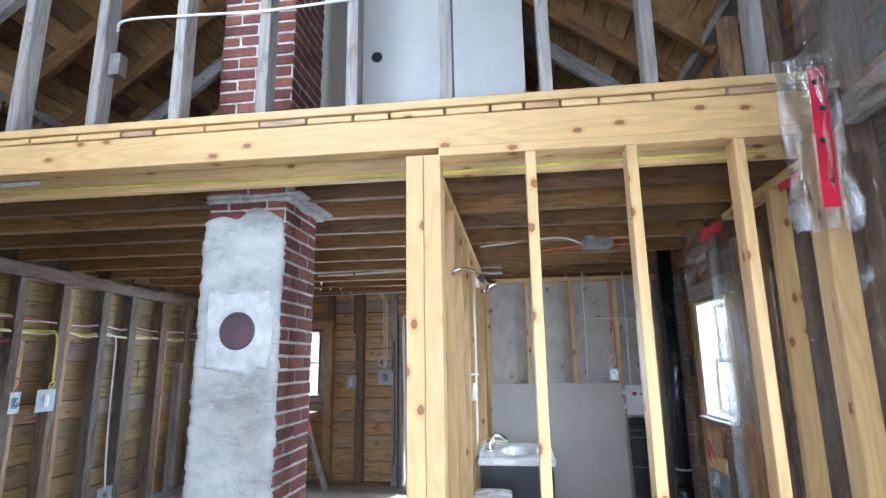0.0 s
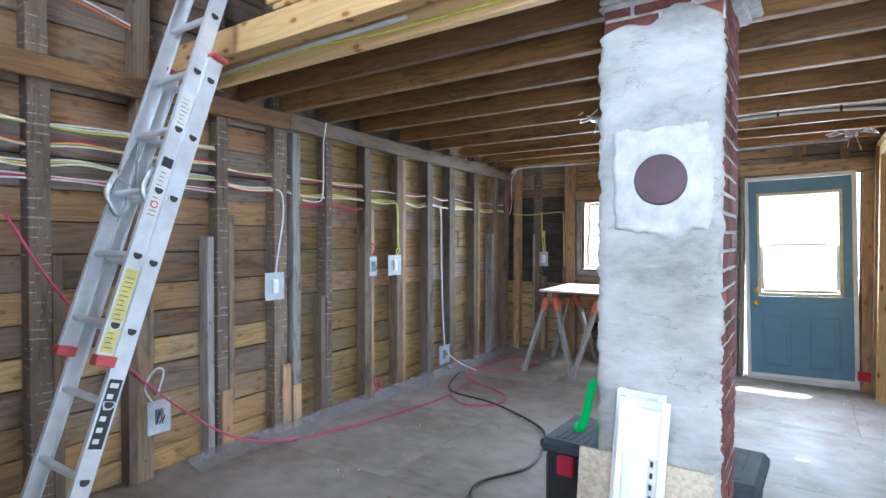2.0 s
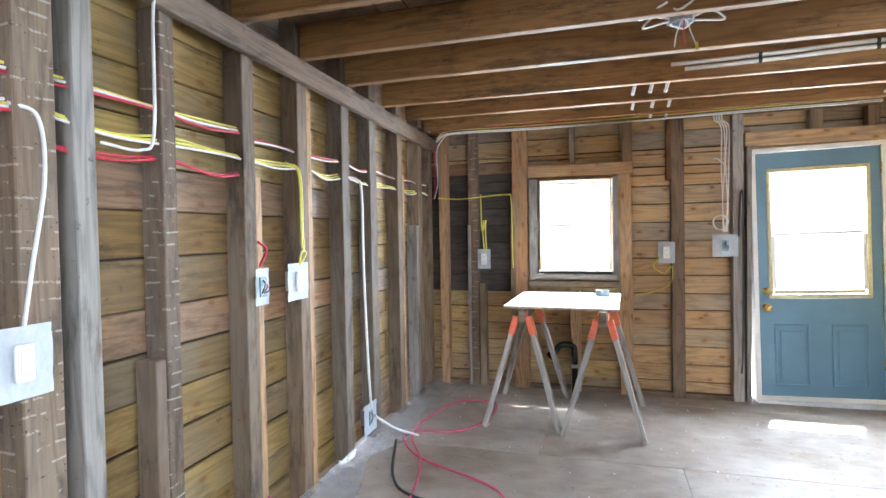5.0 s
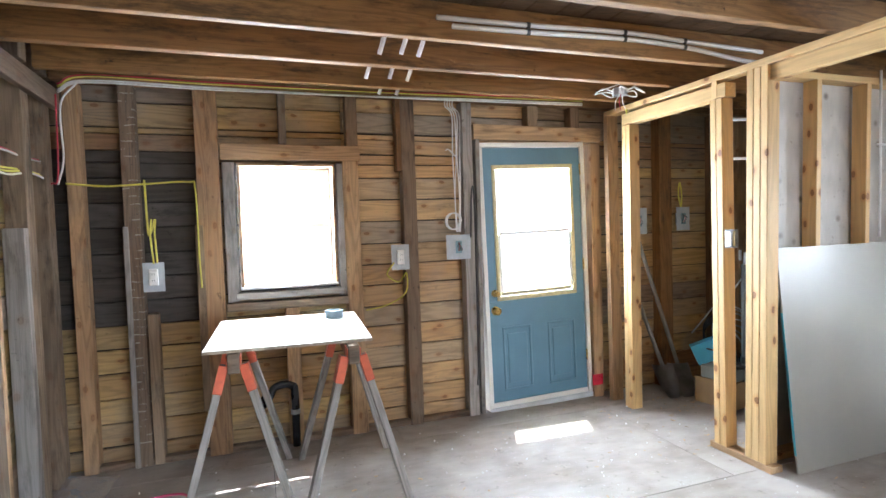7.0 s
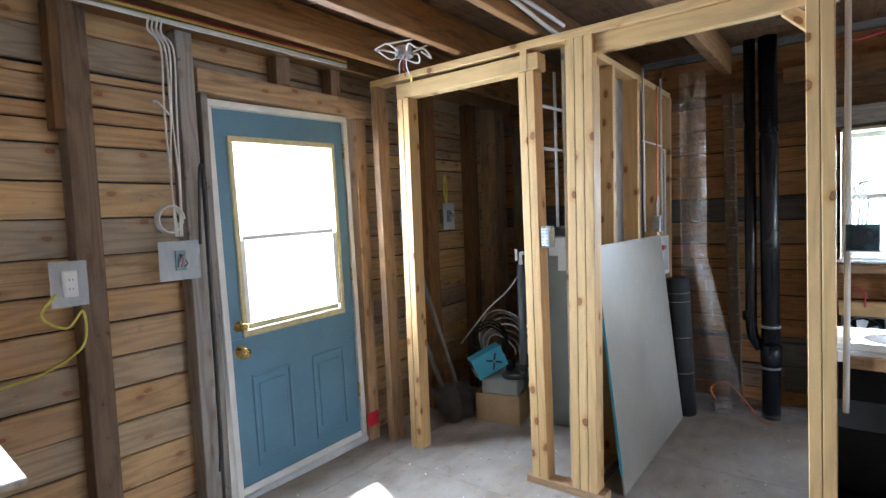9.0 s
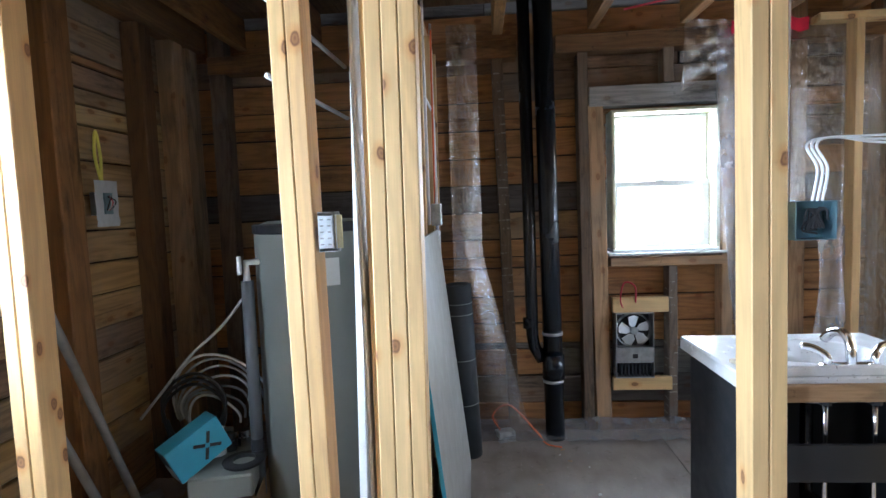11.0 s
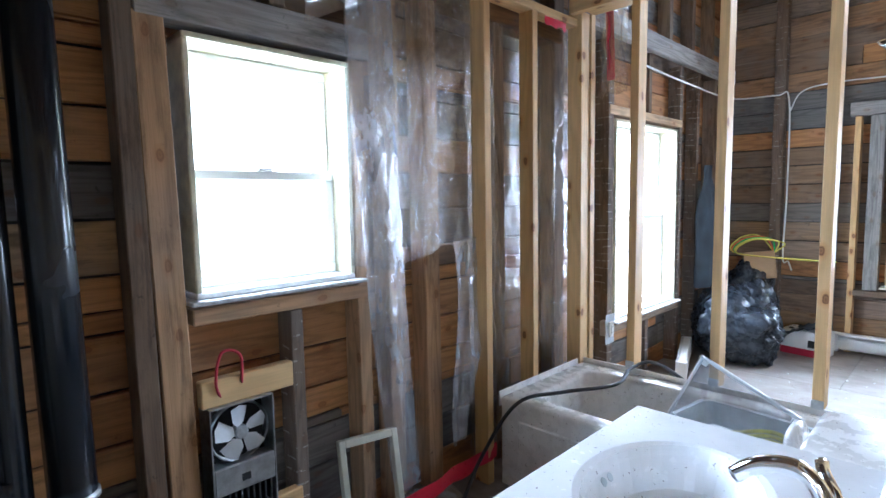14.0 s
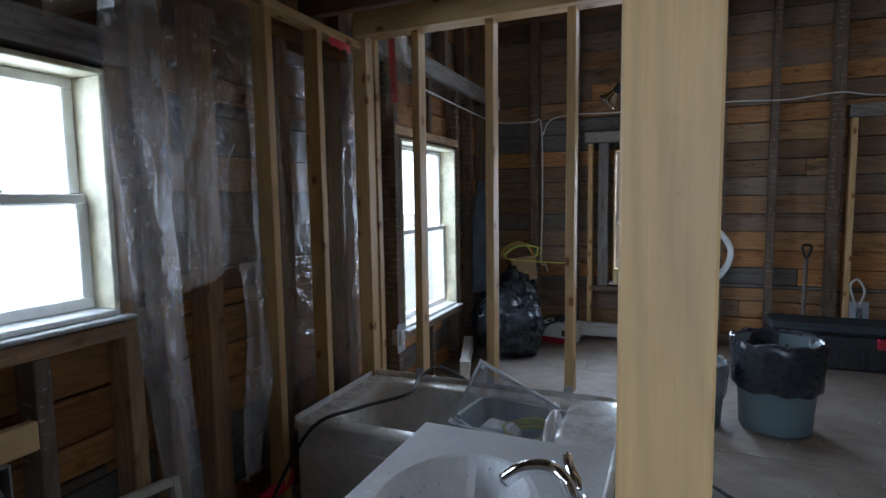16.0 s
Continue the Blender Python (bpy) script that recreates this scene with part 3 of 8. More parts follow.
def lay_boards(side):
    w, parent = WALLS[side], wall_obs[side]
    z = -0.04
    edges = sorted({h for q in w["holes"] for h in q[2:]})
    while z < w["top"]:
        z1 = z + w["row"] * rng.uniform(0.93, 1.07)
        cuts = [e for e in edges if z + 0.03 < e < z1 - 0.03]
        for lo_z, hi_z in zip([z] + cuts, cuts + [z1]):
            for lo, hi in free_spans(w["lo"], w["hi"], lo_z, hi_z, w["holes"]):
                stops = [lo]
                stops += [c for c in {"far": (-3.35, -2.47), "left": (3.3,)}.get(side, ()) if lo < c < hi]
                while hi - stops[-1] > 3.2:
                    stops.append(stops[-1] + rng.uniform(1.4, 3.0))
                stops.append(hi)
                for a0, a1 in zip(stops, stops[1:]):
                    d = SKIN + 0.0125 + rng.uniform(-0.007, 0.006)
                    zm, t = (lo_z + hi_z) / 2, rng.uniform(-0.003, 0.003)
                    timber("board", on_wall(w, a0 + 0.0015, zm + t, d), on_wall(w, a1 - 0.0015, zm - t, d), hi_z - lo_z - rng.uniform(0.004, 0.011), 0.025,
                           board_material(side, (a0 + a1) / 2, zm), parent, across=(0, 0, 1), bevel=0.004)
        z = z1


def sheathing(side):
    """Dark building paper behind the boards."""
    w = WALLS[side]
    bm = bmesh.new()
    zs = sorted({-0.3, w["top"] + 0.1, *[h for q in w["holes"] for h in q[2:]]})
    for z0, z1 in zip(zs, zs[1:]):
        for lo, hi in free_spans(w["lo"] - 0.03, w["hi"] + 0.03, z0, z1, w["holes"]):
            a, b = on_wall(w, lo, z0, SKIN + 0.031), on_wall(w, hi, z1, SKIN + 0.06)
            box(bm, min(a[0], b[0]), max(a[0], b[0]), min(a[1], b[1]), max(a[1], b[1]), z0, z1)
    put("siding", bm, DARK_SIDING, wall_obs[side], "dark outer siding")


DARK_SIDING = plain_mat("dark_building_paper", (0.03, 0.028, 0.026), 0.9, 0, 0.2, 5)


def stud(side, a, z0, z1, mat, wide=0.05, depth=0.0, lean=0.0, deep=0.1, name="stud"):
    w = WALLS[side]
    p0, p1 = on_wall(w, a, z0, depth + deep / 2), on_wall(w, a + lean, z1, depth + deep / 2)
    return timber(name, p0, p1, wide, deep, mat, wall_obs[side], across=(1, 0, 0) if w["along"] == 0 else (0, 1, 0), bevel=0.004)


def rail(side, a0, a1, z, high, mat, depth=0.0, deep=0.1, name="rail", sag=0.0):
    w = WALLS[side]
    return timber(name, on_wall(w, a0, z, depth + deep / 2), on_wall(w, a1, z + sag, depth + deep / 2), high, deep, mat, wall_obs[side], across=(0, 0, 1), bevel=0.004)


for side in WALLS:
    lay_boards(side)
    sheathing(side)

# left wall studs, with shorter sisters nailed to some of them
# studs from 4.02 to 5.92 have the deep end's shade in their colour
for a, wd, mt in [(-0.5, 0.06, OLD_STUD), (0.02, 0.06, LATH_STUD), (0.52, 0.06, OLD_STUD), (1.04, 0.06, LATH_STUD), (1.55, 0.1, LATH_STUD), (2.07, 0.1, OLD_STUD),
                  (2.58, 0.08, LATH_STUD), (3.06, 0.12, LATH_STUD), (3.545, 0.07, LATH_STUD), (4.02, 0.085, DARK_SHADED_STUD), (4.475, 0.09, DARK_SHADED_STUD),
                  (4.985, 0.1, DARK_SHADED_STUD), (5.41, 0.11, DARK_SHADED_STUD), (5.92, 0.1, DARK_SHADED_STUD), (6.42, 0.1, OLD_STUD), (6.71, 0.1, OLD_STUD)]:
    stud("left", a, 0.0, 2.27, mt, wd, lean=rng.uniform(-0.015, 0.015))
    stud("left", a, 2.365, EAVE, mt, wd)
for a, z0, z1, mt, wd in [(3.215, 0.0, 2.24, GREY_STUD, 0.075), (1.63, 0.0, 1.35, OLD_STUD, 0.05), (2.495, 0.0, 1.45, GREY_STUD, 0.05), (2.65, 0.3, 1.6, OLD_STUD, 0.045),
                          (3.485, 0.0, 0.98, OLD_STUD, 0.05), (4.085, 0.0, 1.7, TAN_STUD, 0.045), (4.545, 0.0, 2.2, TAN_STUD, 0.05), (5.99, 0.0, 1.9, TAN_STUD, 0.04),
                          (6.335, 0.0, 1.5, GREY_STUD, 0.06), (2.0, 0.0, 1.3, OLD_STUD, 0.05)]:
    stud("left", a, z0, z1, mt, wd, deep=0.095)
for a, z1 in ((2.6, 0.42), (3.1, 0.5), (3.2, 0.32)):
    stud("left", a, 0.0, z1, TAN_STUD, 0.08, depth=-0.022, deep=0.02, name="patch_board")
rail("left", YB, 2.2, 2.30, 0.12, JOIST, depth=-0.04, deep=0.04, name="ledger", sag=0.005)
rail("left", 2.2, 3.12, 2.305, 0.12, JOIST, depth=-0.041, deep=0.04, name="ledger")
rail("left", 3.12, 6.8, 2.31, 0.115, OLD_STUD, depth=-0.043, deep=0.04, name="ledger", sag=-0.065)
rail("left", YB, YF, EAVE + 0.04, 0.08, GREY_STUD, deep=0.1, name="eave_plate")

# far wall
for a, wd, mt, z1 in [(-4.06, 0.08, TAN_STUD, 2.36), (-3.77, 0.085, LATH_STUD, 2.36), (-3.33, 0.135, TAN_STUD, 2.36), (-2.415, 0.11, TAN_STUD, 1.97), (-2.0, 0.1, OLD_STUD, 2.36),
                      (-1.545, 0.08, GREY_STUD, 2.36), (-0.43, 0.09, TAN_STUD, 2.08), (0.275, 0.13, JOIST, 2.36), (0.85, 0.1, JOIST, 2.36), (1.14, 0.1, TAN_STUD, 2.36), (1.32, 0.08, OLD_STUD, 2.36)]:
    stud("far", a, 0.0, z1, mt, wd, lean=rng.uniform(-0.02, 0.0))
for a, z0, z1, mt, wd in [(-2.87, 2.02, 2.36, OLD_STUD, 0.05), (-2.41, 1.97, 2.36, OLD_STUD, 0.08), (-1.0, 2.2, 2.36, OLD_STUD, 0.09), (-0.62, 2.2, 2.36, OLD_STUD, 0.08),
                          (-1.47, 0.0, 2.09, GREY_STUD, 0.035), (-3.69, 0.0, 0.95, OLD_STUD, 0.06), (-2.85, 0.0, 0.95, TAN_STUD, 0.09), (-2.06, 1.85, 2.36, JOIST, 0.07)]:
    stud("far", a, z0, z1, mt, wd, depth=0.006, deep=0.09)
stud("far", -3.4, 0.3, 1.5, OLD_STUD, 0.05, depth=-0.002, deep=0.09)
stud("far", -3.81, 0.0, 1.5, GREY_STUD, 0.03, depth=-0.012, deep=0.02)
rail("far", -3.26, -2.36, 1.965, 0.105, TAN_STUD, depth=-0.004, name="lintel")
rail("far", -1.505, -0.385, 2.145, 0.11, TAN_STUD, depth=-0.004, name="lintel")
rail("far", -3.26, -2.47, 0.955, 0.055, OLD_STUD, name="sill_rail")
rail("far", -4.15, 1.28, 2.42, 0.11, JOIST, depth=-0.006, name="wall_plate")
for a, wd in ((-3.215, 0.075), (-2.5, 0.05)):
    stud("far", a, 0.99, 1.9, GREY_STUD, wd, depth=0.01, deep=0.085, name="jamb_board")
rail("far", -3.2, -2.5, 1.025, 0.045, GREY_STUD, depth=0.0, deep=0.09, name="sill_board")
rail("far", -4.1, -1.5, 0.02, 0.04, OLD_STUD, depth=0.01, deep=0.06, name="sole_plate")

# right wall
for a, z0, z1, mt, wd, ln in [(6.7, 0, EAVE, OLD_STUD, 0.1, 0), (6.2, 0, EAVE, OLD_STUD, 0.08, 0), (5.7, 0, EAVE, OLD_STUD, 0.08, 0), (4.965, 0, 2.24, LATH_STUD, 0.065, 0.05),
                              (4.515, 0, 2.24, DARK_SHADED_STUD, 0.06, 0.01), (4.425, 0, 1.94, TAN_STUD, 0.09, 0.03), (3.715, 0, 1.92, TAN_STUD, 0.06, 0), (4.02, 0, 0.99, LATH_STUD, 0.05, 0.0),
                              (4.04, 2.05, 2.25, OLD_STUD, 0.06, 0), (3.55, 0, 2.24, TAN_STUD, 0.075, 0), (3.33, 0, EAVE, TAN_STUD, 0.09, 0), (2.85, 0, EAVE, OLD_STUD, 0.08, 0), (2.3, 0, EAVE, OLD_STUD, 0.1, 0), (1.68, 0, 2.4, LATH_STUD, 0.07, 0),
                              (1.1, 1.98, 2.4, OLD_STUD, 0.05, 0), (0.52, 0, 2.4, LATH_STUD, 0.06, 0), (1.1, 0, 0.47, LATH_STUD, 0.05, 0), (0.15, 0, 2.4, LATH_STUD, 0.05, 0), (-0.25, 0, 2.4, OLD_STUD, 0.06, 0), (-0.58, 0, 2.4, OLD_STUD, 0.1, 0),
                              (1.68, 2.52, EAVE, OLD_STUD, 0.06, 0), (1.2, 2.52, EAVE, OLD_STUD, 0.06, 0), (0.75, 2.52, EAVE, OLD_STUD, 0.06, 0), (0.3, 2.52, EAVE, OLD_STUD, 0.06, 0), (-0.15, 2.52, EAVE, OLD_STUD, 0.06, 0)]:
    stud("right", a, z0, z1, mt, wd, lean=ln)
rail("right", 3.66, 4.49, 1.985, 0.115, GREY_STUD, depth=-0.004, name="lintel")
rail("right", 3.70, 4.38, 1.02, 0.055, TAN_STUD, depth=-0.003, name="sill_rail")
rail("right", 0.5, 1.7, 1.945, 0.06, TAN_STUD, depth=-0.003, name="lintel")
rail("right", 0.5, 1.7, 0.47, 0.05, OLD_STUD, depth=-0.003, name="sill_rail")
rail("right", 4.9, 6.75, 2.28, 0.1, JOIST, depth=-0.02, deep=0.12, name="ledger")
rail("right", 2.3, 4.68, 2.29, 0.1, JOIST, depth=-0.02, deep=0.12, name="ledger")
rail("right", YB, 2.2, 2.47, 0.13, GREY_STUD, depth=-0.04, deep=0.05, name="ledger")
rail("right", 4.05, 4.375, 0.765, 0.09, NEW_WOOD, depth=-0.012, deep=0.04, name="block")
rail("right", 4.03, 4.375, 0.29, 0.08, NEW_WOOD, depth=-0.012, deep=0.04, name="block")
rail("right", YB, YF, EAVE + 0.04, 0.08, GREY_STUD, deep=0.1, name="eave_plate")
rail("right", 3.3, 6.7, 0.02, 0.04, OLD_STUD, depth=0.01, deep=0.08, name="sole_plate")

# back wall
for a, z0, z1, mt, wd in [(0.88, 0, 4.6, LATH_STUD, 0.09), (0.45, 0, 4.6, LATH_STUD, 0.06), (0.3, 0, 2.0, NEW_WOOD, 0.045), (0.17, 0.55, 2.0, GREY_STUD, 0.1), (0.0, 2.1, 4.6, LATH_STUD, 0.06), (-0.02, 0, 0.5, LATH_STUD, 0.06), (-0.42, 2.1, 4.6, LATH_STUD, 0.06),
                          (-0.88, 0, 4.6, LATH_STUD, 0.08), (-1.31, 0, 4.6, LATH_STUD, 0.06), (-1.78, 0, 4.6, LATH_STUD, 0.085), (-1.9, 0, 2.1, NEW_WOOD, 0.045), (-2.4, 2.2, 4.6, LATH_STUD, 0.06),
                          (-2.9, 0, 4.6, LATH_STUD, 0.07), (-3.4, 0, 4.2, OLD_STUD, 0.07), (-3.9, 0, 4.0, OLD_STUD, 0.07)]:
    stud("back", a + 0.09, z0, z1, mt, wd)
rail("back", -0.76, 0.45, 2.06, 0.11, GREY_STUD, depth=-0.003, name="lintel")
rail("back", -2.79, -1.77, 2.16, 0.11, GREY_STUD, depth=-0.003, name="lintel")
rail("back", -0.71, 0.39, 0.52, 0.05, OLD_STUD, name="sill_rail")


# gable ends above the walls, of boards too
def gable(side, opening=None):
    w, z = WALLS[side], WALLS[side]["top"] - 0.05
    while z < RIDGE_Z - 0.1:
        h = 0.18
        half = min(2.9, (RIDGE_Z - z) / (RIDGE_Z - EAVE) * 2.85)
        spans = [(RIDGE_X - half, RIDGE_X + half)]
        if opening and z + h > opening[2] and z < opening[3]:
            spans = [(spans[0][0], opening[0]), (opening[1], spans[0][1])]
        for lo, hi in spans:
            d = SKIN + 0.012
            if hi - lo > 0.1:
                timber("board", on_wall(w, lo, z + h / 2, d), on_wall(w, hi, z + h / 2, d), h - 0.005, 0.025, OLD_BOARD, wall_obs[side], across=(0, 0, 1), bevel=0.004)
        z += h
    bm = bmesh.new()
    y0, y1 = sorted((w["face"] + w["out"] * (SKIN + 0.03), w["face"] + w["out"] * (SKIN + 0.06)))
    if opening:
        a0, a1, h0, h1 = opening
        for b in ((XL - 0.1, a0, 2.6, 6), (a1, XR + 0.1, 2.6, 6), (a0, a1, 2.6, h0), (a0, a1, h1, 6)):
            box(bm, b[0], b[1], y0, y1, b[2], b[3])
    else:
        box(bm, XL - 0.1, XR + 0.1, y0, y1, 2.6, 6)
    put("siding", bm, DARK_SIDING, wall_obs[side], "dark outer siding")


gable("far")
gable("back", (-2.2, -0.7, 3.3, 4.5))

# ---- roof ----
roof = structure("roof", "steep old roof of bare boards on rough rafters")


def slope(s, u, y, off=0.0):
    """A point u (0 eave, 1 ridge) up the slope s (-1 left, 1 right)."""
    x0 = (XL - 0.1) if s < 0 else (XR + 0.1)
    p = Vector((x0 + (RIDGE_X - x0) * u, y, EAVE + 0.1 + (RIDGE_Z - EAVE) * u))
    nrm = Vector((s * (RIDGE_Z - EAVE), 0, abs(RIDGE_X - x0))).normalized()
    return p + nrm * off


for s in (-1, 1):
    for k in range(18):
        u0, u1 = k / 18, (k + 1) / 18
        y = YB - 0.2
        while y < YF + 0.2:
            y1 = min(YF + 0.25, y + rng.uniform(1.6, 3.4))
            a, b = (slope(s, u0, y + 0.002) + slope(s, u1, y + 0.002)) / 2, (slope(s, u0, y1) + slope(s, u1, y1)) / 2
            wide = (slope(s, u1, 0) - slope(s, u0, 0)).length - rng.uniform(0.003, 0.012)
            timber("roof_board", a, b, wide, 0.025, ROOF_BOARD, roof, across=slope(s, 1, 0) - slope(s, 0, 0), bevel=0.003)
            y = y1
    for k in range(13):
        y = YB + 0.1 + k * 0.6
        timber("rafter", slope(s, -0.02, y, -0.085), slope(s, 0.985, y, -0.085), 0.14, 0.07, GREY_STUD if k % 3 == 0 else JOIST, roof, across=slope(s, 0, 0, 1) - slope(s, 0, 0), bevel=0.006)
    bm = bmesh.new()
    c = [slope(s, -0.12, YB - 0.3, 0.02), slope(s, 1.0, YB - 0.3, 0.02), slope(s, 1.0, YF + 0.3, 0.02), slope(s, -0.12, YF + 0.3, 0.02)]
    up = slope(s, 0, 0, 0.04) - slope(s, 0, 0)
    vs = [bm.verts.new(q) for q in c] + [bm.verts.new(q + up) for q in c]
    for f in ((0, 1, 2, 3), (7, 6, 5, 4), (0, 4, 5, 1), (1, 5, 6, 2), (2, 6, 7, 3), (3, 7, 4, 0)):
        bm.faces.new([vs[i] for i in f])
    put("roofing", bm, DARK_SIDING, roof, "dark roof covering")
# eave over the far wall
eave = put("eave", cube(XL - 0.3, XR + 0.3, 6.97, 7.48, 2.72, 2.8), DARK_SIDING)
tagged(eave, "narrow dark eave over the far wall", "eave", kind="structure")

# ---- floor of plywood sheets ----
floor = structure("floor", "dusty worn plywood subfloor")
put("subfloor", cube(XL - 0.1, XR + 0.1, YB - 0.1, YF + 0.1, -0.12, -0.02, bevel=0), DARK_SIDING, floor, "dark subfloor under the sheets")
y, odd = YB - 0.1, 0
while y < YF + 0.1:
    y1 = min(YF + 0.1, y + 1.219)
    x = XL - 0.1 - (1.2 if odd else 0.35)
    while x < XR + 0.1:
        x0, x1 = max(x, XL - 0.1), min(XR + 0.1, x + 2.438)
        if x1 - x0 > 0.05:
            sh = timber("plywood_sheet", (x0 + 0.0015, (y + y1) / 2, -0.009 + rng.uniform(-0.001, 0.001)), (x1 - 0.0015, (y + y1) / 2, -0.009), y1 - y - 0.003, 0.018, FLOOR_PLY, floor, across=(0, 1, 0), bevel=0.002)
        x += 2.438
    y, odd = y1, 1 - odd

# ---- loft floor: joists and deck ----
ceiling = structure("ceiling", "open loft floor of dark joists and rough boards")
for k, y in enumerate((2.72, 3.08, 3.49, 3.94, 4.48, 5.0, 5.59, 6.07, 6.53, 6.76)):
    z0 = 2.365 - 0.012 * (y - 2.5) / 4
    timber("joist", (XL + 0.01, y, z0 + 0.09), (XR - 0.02, y + rng.uniform(-0.03, 0.03), z0 + 0.09), 0.18, 0.052 + 0.008 * (k % 2), JOIST, ceiling, across=(0, 0, 1), bevel=0.005)
bm = bmesh.new()
x = XL - 0.05
while x < XR:
    wd = rng.uniform(0.13, 0.19)
    box(bm, x, min(XR, x + wd - 0.006), 2.3, YF + 0.1, 2.545, 2.568, bevel=0.002)
    x += wd
deck = put("deck", bm, DECK, ceiling, "rough brown loft floor boards")


# ---- front beam under the loft ----
beam = thing("beam", "doubled fresh spruce beam carrying the loft edge", "beam")
timber("ply", (-4.1, 2.245, 2.495), (1.25, 2.245, 2.495), 0.15, 0.09, NEW_WOOD, beam, across=(0, 0, 1))
timber("ply", (-4.1, 2.39, 2.445), (1.25, 2.39, 2.445), 0.19, 0.045, NEW_WOOD, beam, across=(0, 0, 1))
timber("top_plate", (-3.2, 2.25, 2.635), (1.25, 2.25, 2.635), 0.04, 0.1, NEW_WOOD, beam, across=(0, 0, 1))
timber("lower_plate", (-0.31, 2.245, 2.40), (1.22, 2.245, 2.40), 0.04, 0.092, NEW_WOOD, beam, across=(0, 0, 1))
x = -3.15
while x < 1.2:
    ln = rng.uniform(0.14, 0.3)
    timber("shim", (x, 2.245, 2.591), (x + ln - 0.012, 2.245, 2.591 + rng.uniform(-0.003, 0.002)), 0.028, 0.09, NEW_WOOD if rng.random() < 0.7 else TAN_STUD, beam, across=(0, 0, 1))
    x += ln
loft_rail = thing("loft_stud_row", "row of weathered grey studs standing on the beam", "stud wall")
for k in range(10):
    x = -2.94 + 0.445 * k
    u = (x - (XL - 0.1)) / (RIDGE_X - XL + 0.1) if x < RIDGE_X else (XR + 0.1 - x) / (XR + 0.1 - RIDGE_X)
    timber("stud", (x, 2.25, 2.655), (x + rng.uniform(-0.02, 0.02), 2.25, EAVE - 0.1 + (RIDGE_Z - EAVE) * u), 0.055, 0.09, GREY_STUD, loft_rail, across=(1, 0, 0))
loft_panel = put("drywall_partition", cube(-1.95, 0.15, 4.0, 4.09, 2.57, 5.3), DRYWALL)
tagged(loft_panel, "plain white drywall partition standing in the loft", "partition", kind="structure")

# ---- new stud walls of the bathroom and closet ----
XW0, XW1 = -0.39, -0.30
side_wall = thing("stud_wall", "open fresh-lumber stud wall between hall and bathroom", "stud wall")


def upright(parent, x0, x1, y0, y1, z0, z1, mat=NEW_WOOD, lean=(0, 0), name="stud"):
    """A post that fills the given plan."""
    wide_x = (x1 - x0) >= (y1 - y0)
    c = ((x0 + x1) / 2, (y0 + y1) / 2)
    return timber(name, (*c, z0), (c[0] + lean[0], c[1] + lean[1], z1), max(x1 - x0, y1 - y0), min(x1 - x0, y1 - y0), mat, parent, across=(1, 0, 0) if wide_x else (0, 1, 0))


ZT = 2.28
for x0, x1 in ((-0.443, -0.367), (-0.365, -0.29)):
    upright(side_wall, x0, x1, 2.2, 2.29, 0.0, 2.39, name="corner_post", lean=(-0.012, 0))
upright(side_wall, XW0, XW1, 2.295, 2.335, 0.04, ZT)
for y in (2.72, 3.12, 3.52, 3.92):
    upright(side_wall, XW0, XW1, y - 0.02, y + 0.02, 0.04, ZT)
for y0, y1 in ((4.346, 4.39), (4.392, 4.436)):
    upright(side_wall, XW0 - 0.022, XW1 - 0.022, y0, y1, 0.0, ZT, lean=(0, 0.02), name="doorway_post")
for y0, y1 in ((5.305, 5.349), (5.351, 5.395), (5.397, 5.441)):
    upright(side_wall, XW0, XW1, y0, y1, 0.04, ZT, lean=(0, -0.02), name="doorway_post")
for y0, y1 in ((5.575, 5.619), (5.621, 5.665)):
    upright(side_wall, XW0, XW1, y0, y1, 0.04, 2.17, lean=(0, 0.02), name="doorway_post")
upright(side_wall, XW0, XW1, 5.63, 5.672, 2.172, ZT)
for y0, y1 in ((6.435, 6.479), (6.481, 6.525)):
    upright(side_wall, XW0, XW1, y0, y1, 0.0, 2.17, name="doorway_post")
upright(side_wall, XW0 - 0.01, XW1, 6.66, 6.71, 0.0, ZT, TAN_STUD, lean=(0, 0.03))
timber("top_plate", (-0.345, 2.30, 2.30), (-0.345, 6.75, 2.30), 0.09, 0.04, NEW_WOOD, side_wall, across=(1, 0, 0))
timber("header", (-0.345, 5.57, 2.215), (-0.345, 6.53, 2.215), 0.085, 0.085, NEW_WOOD, side_wall, across=(0, 0, 1))
timber("header", (-0.345, 4.35, 2.235), (-0.345, 5.41, 2.235), 0.085, 0.05, NEW_WOOD, side_wall, across=(0, 0, 1))
timber("sole_plate", (-0.345, 5.27, 0.02), (-0.345, 5.70, 0.02), 0.09, 0.04, TAN_STUD, side_wall, across=(1, 0, 0))
timber("sole_plate", (-0.345, 2.3, 0.02), (-0.345, 4.355, 0.02), 0.09, 0.04, NEW_WOOD, side_wall, across=(1, 0, 0))
timber("ledger", (-0.291, 3.76, 0.822), (-0.291, 4.335, 0.822), 0.05, 0.018, TAN_STUD, side_wall, across=(0, 0, 1))
timber("brace", (-0.345, 4.44, 2.12), (-0.345, 4.52, 2.2), 0.05, 0.04, NEW_WOOD, side_wall, across=(0, 0, 1))

